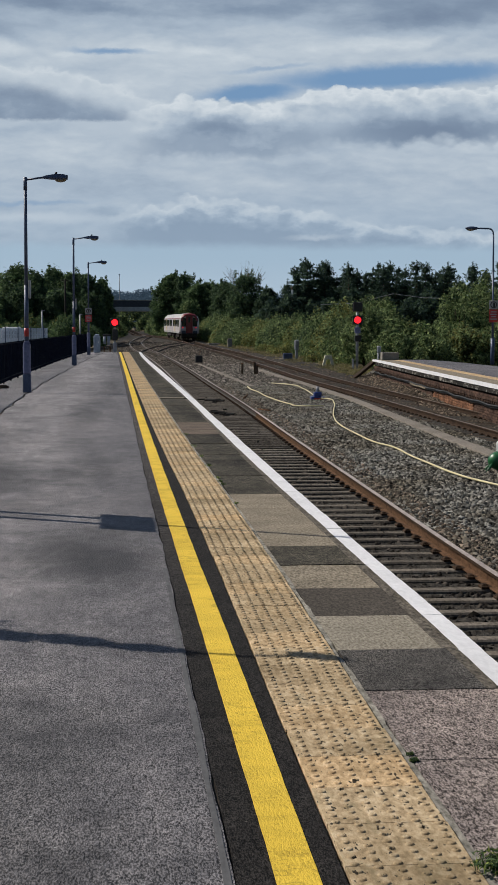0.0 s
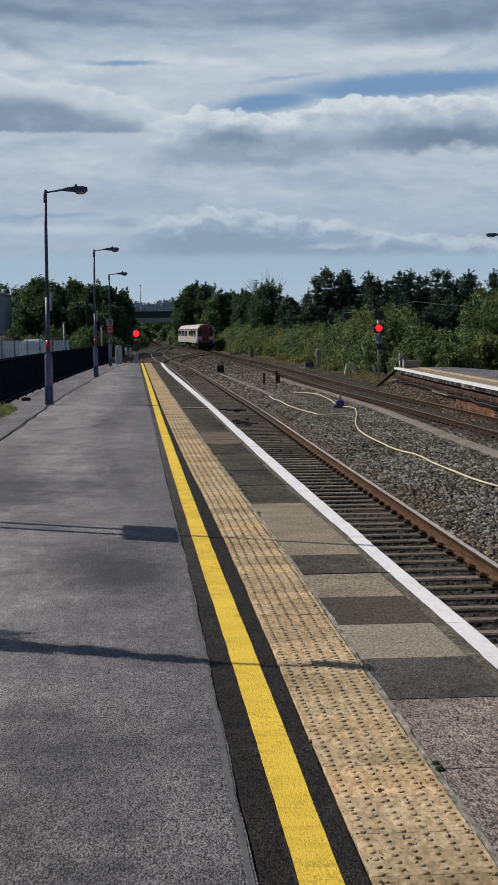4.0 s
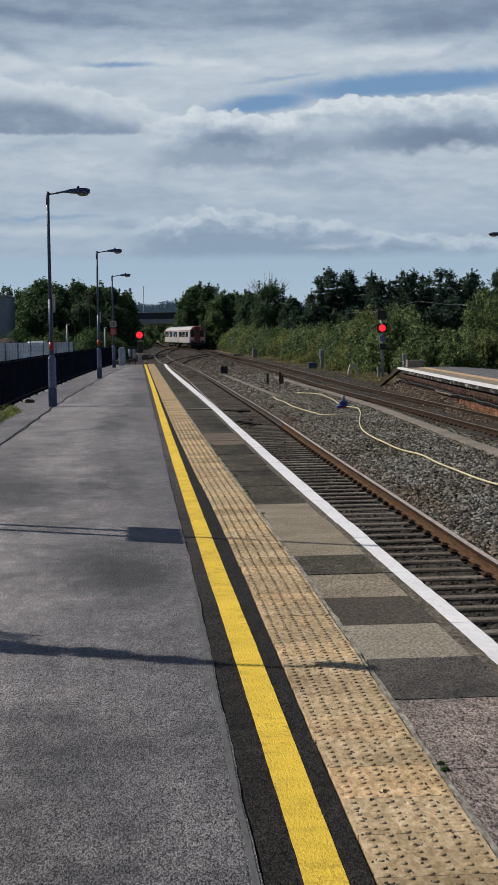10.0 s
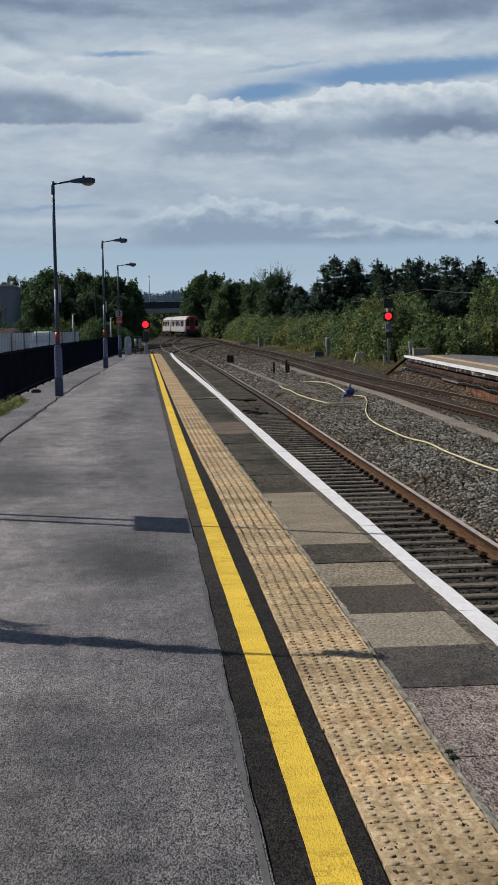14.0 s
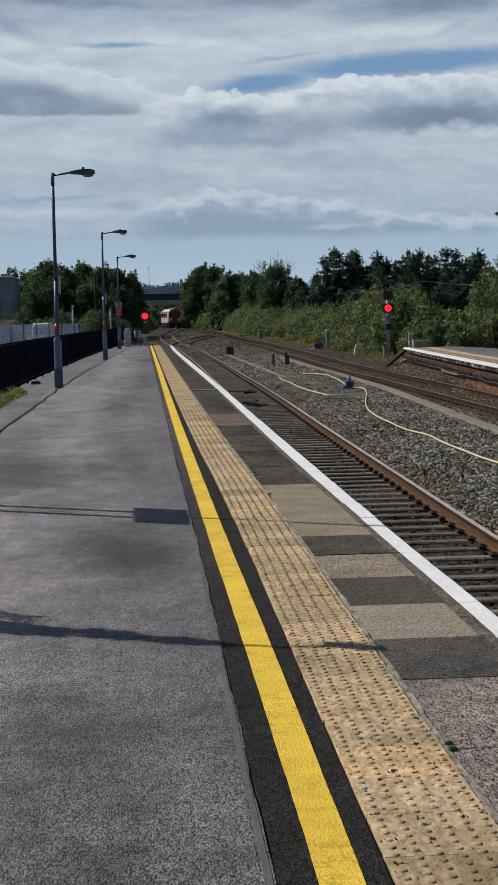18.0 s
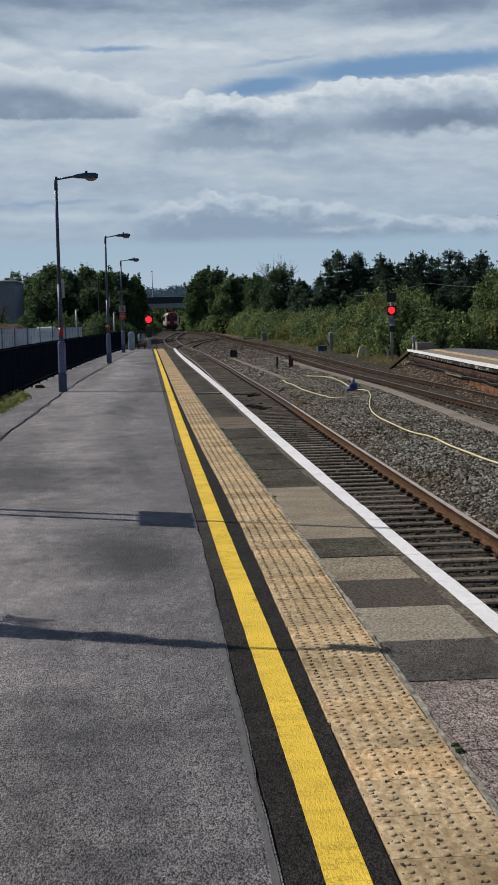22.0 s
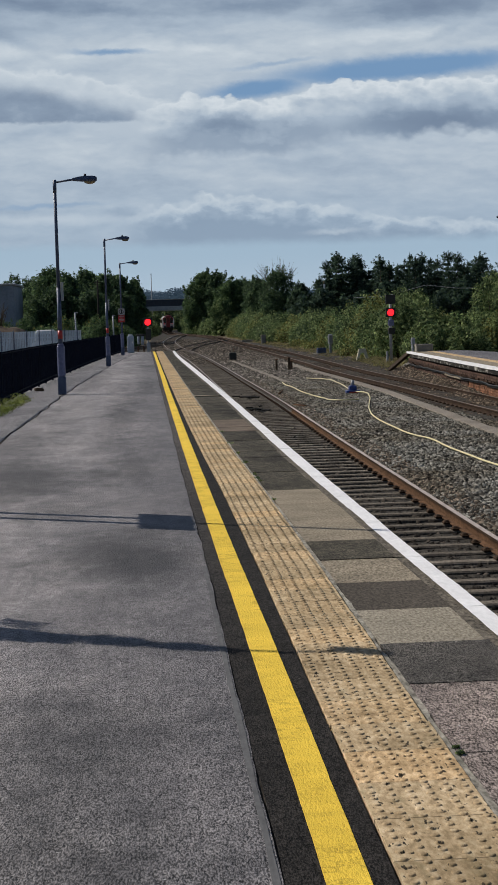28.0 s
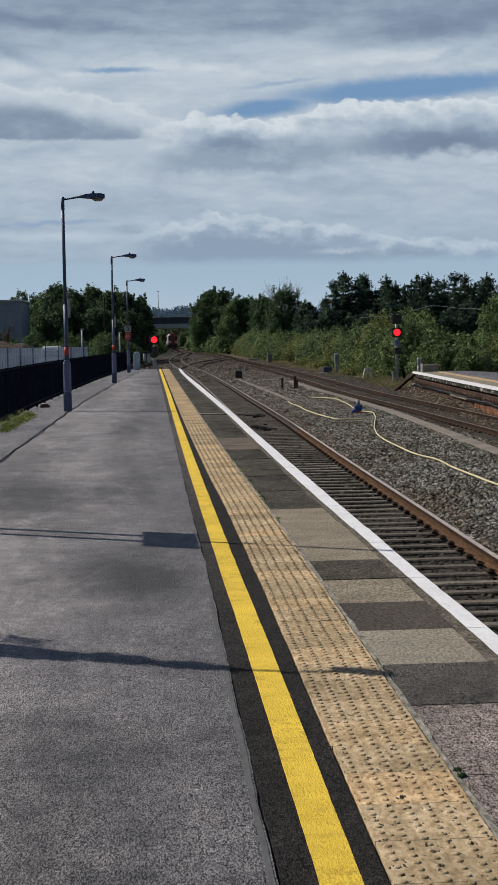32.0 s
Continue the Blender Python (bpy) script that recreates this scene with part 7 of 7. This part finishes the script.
# ---- clouds ----
def cloud_material():
    """Sky as seen along the layer: east (u) and height (v), each by distance; a pale sheet with gaps and three banks of cumulus."""
    m = bpy.data.materials.new("cloud")
    m.use_nodes = True
    nt = m.node_tree
    nt.nodes.remove(nt.nodes["Principled BSDF"])
    out = nt.nodes["Material Output"]

    def math_node(op, a, b=0.0):
        n = nt.nodes.new("ShaderNodeMath")
        n.operation = op
        for sock, v in zip(n.inputs, (a, b)):
            if hasattr(v, "links"):
                nt.links.new(v, sock)
            else:
                sock.default_value = v
        return n.outputs[0]

    pos = nt.nodes.new("ShaderNodeTexCoord").outputs["Object"]
    sx = nt.nodes.new("ShaderNodeSeparateXYZ")
    nt.links.new(pos, sx.inputs[0])
    u = math_node("DIVIDE", math_node("MULTIPLY", sx.outputs[0], 27.66), sx.outputs[1])
    v = math_node("DIVIDE", math_node("MULTIPLY", math_node("SUBTRACT", sx.outputs[2], 1.6), 27.66), sx.outputs[1])
    cb = nt.nodes.new("ShaderNodeCombineXYZ")
    nt.links.new(u, cb.inputs[0])
    nt.links.new(v, cb.inputs[1])
    uv = cb.outputs[0]

    def warped(src, scale, amount, stretch=(1, 1.6, 1), detail=4.0):
        mp = nt.nodes.new("ShaderNodeMapping")
        mp.inputs["Scale"].default_value = stretch
        nt.links.new(src, mp.inputs[0])
        n = node(nt, "ShaderNodeTexNoise", Scale=scale, Detail=detail, Roughness=0.6)
        nt.links.new(mp.outputs[0], n.inputs["Vector"])
        sub = nt.nodes.new("ShaderNodeVectorMath")
        sub.operation = "SUBTRACT"
        sub.inputs[1].default_value = (0.5, 0.5, 0.5)
        nt.links.new(n.outputs["Color"], sub.inputs[0])
        ma = nt.nodes.new("ShaderNodeVectorMath")
        ma.operation = "MULTIPLY_ADD"
        ma.inputs[1].default_value = (amount * 1.6, amount, 0)
        nt.links.new(sub.outputs[0], ma.inputs[0])
        nt.links.new(src, ma.inputs[2])
        return ma.outputs[0]

    w = warped(uv, 2.2, 0.16, detail=5.0)
    fine = warped(w, 9.0, 0.045, detail=5.0)
    soft = warped(uv, 0.8, 0.5, detail=4.0)

    def patch(cx, cy, rx, ry, turn=0.0, edge=0.0, src=fine):
        """A soft oval patch: 1 in the middle, 0 outside."""
        mp = nt.nodes.new("ShaderNodeMapping")
        mp.vector_type = "TEXTURE"
        mp.inputs["Location"].default_value = (cx, cy, 0)
        mp.inputs["Rotation"].default_value = (0, 0, radians(turn))
        mp.inputs["Scale"].default_value = (rx, ry, 1)
        nt.links.new(src, mp.inputs[0])
        ln = nt.nodes.new("ShaderNodeVectorMath")
        ln.operation = "LENGTH"
        nt.links.new(mp.outputs[0], ln.inputs[0])
        return span(ln.outputs["Value"], 1.0, edge)

    def span(val, a, b, lo=0.0, hi=1.0):
        """Eases from lo to hi as the value goes from a to b."""
        mr = nt.nodes.new("ShaderNodeMapRange")
        mr.interpolation_type = "SMOOTHSTEP"
        for k, q in ((1, a), (2, b), (3, lo), (4, hi)):
            mr.inputs[k].default_value = q
        nt.links.new(val, mr.inputs[0])
        return mr.outputs[0]

    def streaks(scale, stretch, detail, rough, src=soft):
        mp = nt.nodes.new("ShaderNodeMapping")
        mp.inputs["Scale"].default_value = stretch
        nt.links.new(src, mp.inputs[0])
        return noise_tex(nt, mp.outputs[0], scale, detail, rough)

    def split(src):
        q = nt.nodes.new("ShaderNodeSeparateXYZ")
        nt.links.new(src, q.inputs[0])
        return q.outputs[0], q.outputs[1]

    fu, fv = split(fine)
    wu, wv = split(w)

    def height_line(points):
        """Height of a cloud's upper edge as it runs from west to east: pairs of (u, v)."""
        n = math_node("DIVIDE", math_node("ADD", wu, 3.4), 10.8)
        g = ramp(nt, n, [((a + 3.4) / 10.8, ((b - 1.0) / 5.0,) * 3) for a, b in points])
        g.node.color_ramp.interpolation = "EASE"
        return math_node("ADD", math_node("MULTIPLY", g, 5.0), 1.0)

    def bumps(scale, amount):
        """Rounded heads, as cumulus has."""
        mp = nt.nodes.new("ShaderNodeMapping")
        mp.inputs["Scale"].default_value = (0.75, 1.1, 1)
        nt.links.new(w, mp.inputs[0])
        vo = node(nt, "ShaderNodeTexVoronoi", Scale=scale)
        vo.feature = "SMOOTH_F1"
        vo.inputs["Smoothness"].default_value = 0.35
        nt.links.new(mp.outputs[0], vo.inputs["Vector"])
        return math_node("MULTIPLY", math_node("SUBTRACT", 0.5, vo.outputs["Distance"]), amount)

    heads = math_node("ADD", bumps(3.2, 0.20), bumps(8.0, 0.10))
    lumps = streaks(2.4, (0.8, 1.5, 1), 7, 0.55, fine)

    def bank(points, crisp, shade):
        """A bank under an upper edge: its mask and its brightness by the depth below that edge (pairs of depth, brightness)."""
        d = math_node("ADD", math_node("SUBTRACT", height_line(points), fv), heads)
        mask = span(d, 0.0, crisp)
        dd = math_node("ADD", d, math_node("MULTIPLY", math_node("SUBTRACT", lumps, 0.5), 0.75))
        b = ramp(nt, math_node("DIVIDE", dd, 1.6), [(a / 1.6, (q, q, q)) for a, q in shade])
        return d, mask, b

    def lay(under, over, mask):
        return mix(nt, mask, under, over)

    # the high pale sheet: brightness by height, long soft streaks
    sheet = ramp(nt, math_node("DIVIDE", math_node("SUBTRACT", wv, 1.0), 5.0),
                 [(0.06, (0.56,) * 3), (0.24, (0.60,) * 3), (0.42, (0.66,) * 3), (0.62, (0.69,) * 3), (0.76, (0.73,) * 3), (0.85, (0.58,) * 3), (0.95, (0.38,) * 3)])
    sheet = math_node("ADD", sheet, math_node("MULTIPLY", math_node("SUBTRACT", streaks(0.75, (0.55, 3.0, 1), 6, 0.5), 0.5), 0.46))
    sheet = math_node("ADD", sheet, math_node("MULTIPLY", math_node("SUBTRACT", streaks(2.4, (0.6, 1.8, 1), 7, 0.55, fine), 0.5), 0.34))
    for cx, cy, rx, ry, turn, amount in ((5.4, 5.42, 2.4, 0.36, 4, -0.30), (-1.2, 5.55, 2.6, 0.22, -4, -0.22), (2.4, 5.5, 1.6, 0.22, 0, -0.10),
                                         (4.2, 4.90, 2.0, 0.20, 5, 0.14), (1.2, 4.75, 1.6, 0.22, -5, 0.12), (-1.6, 4.75, 1.5, 0.2, -10, 0.12),
                                         (-2.0, 5.05, 1.2, 0.18, -28, -0.14), (5.7, 5.0, 0.5, 0.12, 20, -0.16)):
        sheet = math_node("ADD", sheet, math_node("MULTIPLY", patch(cx, cy, rx, ry, turn), amount))

    tone = [(0.10, (0.155, 0.212, 0.31)), (0.34, (0.235, 0.308, 0.412)), (0.58, (0.38, 0.462, 0.56)), (0.80, (0.53, 0.60, 0.668)), (1.0, (0.72, 0.77, 0.81))]
    col = ramp(nt, sheet, tone)

    # clear gaps in the sheet
    gap = patch(4.9, 4.40, 3.4, 0.30, 4, 0.35)
    for cx, cy, rx, ry, turn, edge, amount in ((2.3, 4.08, 1.3, 0.24, 6, 0.3, 1.0), (-0.25, 4.76, 1.0, 0.085, -1, 0.1, 0.85), (2.6, 4.5, 1.2, 0.07, 6, 0.1, 0.45), (-1.6, 2.12, 1.5, 0.07, 2, 0.1, 0.5)):
        gap = math_node("MAXIMUM", gap, math_node("MULTIPLY", patch(cx, cy, rx, ry, turn, edge), amount))
    col = lay(col, (0.175, 0.305, 0.495), gap)

    # western bank: white heads over a slate slab with a level foot
    d, mask, b = bank([(-3.3, 4.78), (-1.7, 4.60), (-0.7, 4.42), (0.0, 4.26), (0.6, 4.02), (1.1, 3.80), (7.0, 3.8)], 0.16, [(0.0, 0.74), (0.12, 0.86), (0.28, 0.78), (0.55, 0.68), (1.2, 0.68)])
    col = lay(col, ramp(nt, b, tone), math_node("MULTIPLY", math_node("MULTIPLY", mask, span(d, 1.15, 0.75)), span(wu, 1.3, 0.5)))
    slab = math_node("MULTIPLY", span(fv, 3.52, 3.60), span(math_node("SUBTRACT", height_line([(-3.3, 4.36), (-1.7, 4.24), (-0.7, 3.98), (0.0, 3.82), (0.35, 3.6), (0.9, 3.3), (2.0, 2.0)]), fv), -0.06, 0.26))
    dark = math_node("ADD", 0.31, math_node("MULTIPLY", math_node("SUBTRACT", lumps, 0.5), 0.5))
    col = lay(col, ramp(nt, dark, tone), math_node("MULTIPLY", slab, 0.92))

    # eastern bank: crisp white top against the blue, slate foot
    d, mask, b = bank([(-2.0, 3.7), (0.2, 3.75), (0.7, 3.90), (1.2, 3.99), (1.9, 3.93), (2.5, 3.90), (3.0, 4.04), (3.5, 4.19), (4.3, 4.23), (4.9, 4.19), (5.4, 4.31), (6.2, 4.23), (7.2, 4.3)], 0.07,
                      [(0.0, 0.80), (0.08, 0.92), (0.20, 0.82), (0.42, 0.60), (0.72, 0.42), (1.1, 0.46)])
    foot = math_node("MULTIPLY", span(d, 1.10, 0.84), span(wu, -0.2, 1.0))
    for cx, cy, rx, ry, turn, amount in ((1.75, 3.50, 1.15, 0.30, -5, -0.22), (5.5, 3.42, 1.9, 0.42, 0, -0.24), (3.6, 3.6, 0.8, 0.3, 0, 0.16)):
        b = math_node("ADD", b, math_node("MULTIPLY", patch(cx, cy, rx, ry, turn, 0.1), amount))
    col = lay(col, ramp(nt, b, tone), math_node("MULTIPLY", mask, foot))

    # low bank near the horizon: white heads, blue-grey foot
    d, mask, b = bank([(-3.3, 1.8), (-1.0, 1.84), (-0.3, 1.97), (0.3, 2.08), (0.8, 2.20), (1.3, 2.28), (1.9, 2.24), (2.4, 2.20), (3.0, 2.13), (3.6, 2.05), (4.3, 1.89), (5.1, 1.82), (7.0, 1.7)], 0.12,
                      [(0.0, 0.76), (0.06, 0.86), (0.16, 0.76), (0.30, 0.46), (0.5, 0.30), (1.0, 0.34)])
    col = lay(col, ramp(nt, b, tone), math_node("MULTIPLY", math_node("MULTIPLY", mask, 0.94), span(wu, -0.7, 0.6)))
    col = lay(col, (0.56, 0.62, 0.68), math_node("MULTIPLY", patch(3.5, 1.56, 0.8, 0.07, 2), 0.6))
    col = lay(col, (0.56, 0.625, 0.69), math_node("MULTIPLY", patch(-1.5, 1.88, 2.3, 0.15, -1), 0.85))
    # bluer toward the horizon
    col = mix(nt, span(v, 2.7, 1.6, 0.0, 0.34), col, (0.33, 0.445, 0.57))
    # pale clear air low down
    col = mix(nt, span(wv, 1.52, 1.30, 0.0, 0.92), col, (0.355, 0.48, 0.60))
    col = mix(nt, span(v, 1.3, 0.55, 0.0, 0.5), col, (0.44, 0.54, 0.645))
    em = nt.nodes.new("ShaderNodeEmission")
    nt.links.new(col, em.inputs["Color"])
    nt.links.new(em.outputs[0], out.inputs["Surface"])
    return m


cloud_layer = raw("cloud_layer", [(-3200, 1000, 242), (3200, 1000, 242), (3800, 4600, 76.4), (-3800, 4600, 76.4)], [(0, 1, 2, 3)], cloud_material())
tagged(cloud_layer, "broken grey-white cloud layer with blue gaps", "clouds", kind="structure")

# paving pieces last
build_coping()
build_edge_stones()
build_tiles()


def motions():
    times = [0, 1.5, 3, 5, 7, 9, 11, 12.5, 14, 15.5, 17, 18.5, 20, 21.5, 23, 24.5, 26, 28, 30, 32]
    walk(rear_car, [(t, car_pose(t, 0)) for t in times])
    walk(front_car, [(t, car_pose(t, CAR_LENGTH + 0.4)) for t in times])
    for vehicle, lane, x, t, speed in ((lorry, 452.2, 3.5, 25.0, 7.1), (road_van, 449.6, 6.37, 19.0, 8.6), (road_car, 447.1, 6.06, 8.5, 15.5)):
        start, stop = t - (38 - x) / speed, t + (x + 26) / speed
        rows = [(0, 38), (start, 38)] + [(start + (stop - start) * k / 7, 38 - 64 * k / 7) for k in range(1, 8)] + [(32, -26)]
        walk(vehicle, [(q, pose(p, lane, DECK)) for q, p in rows])
    walk(cloud_layer, [(0, pose(8.25, 0, 0)), (16, pose(-4.24, 0, 0)), (32, pose(-14.05, 0, 0))])


motions()
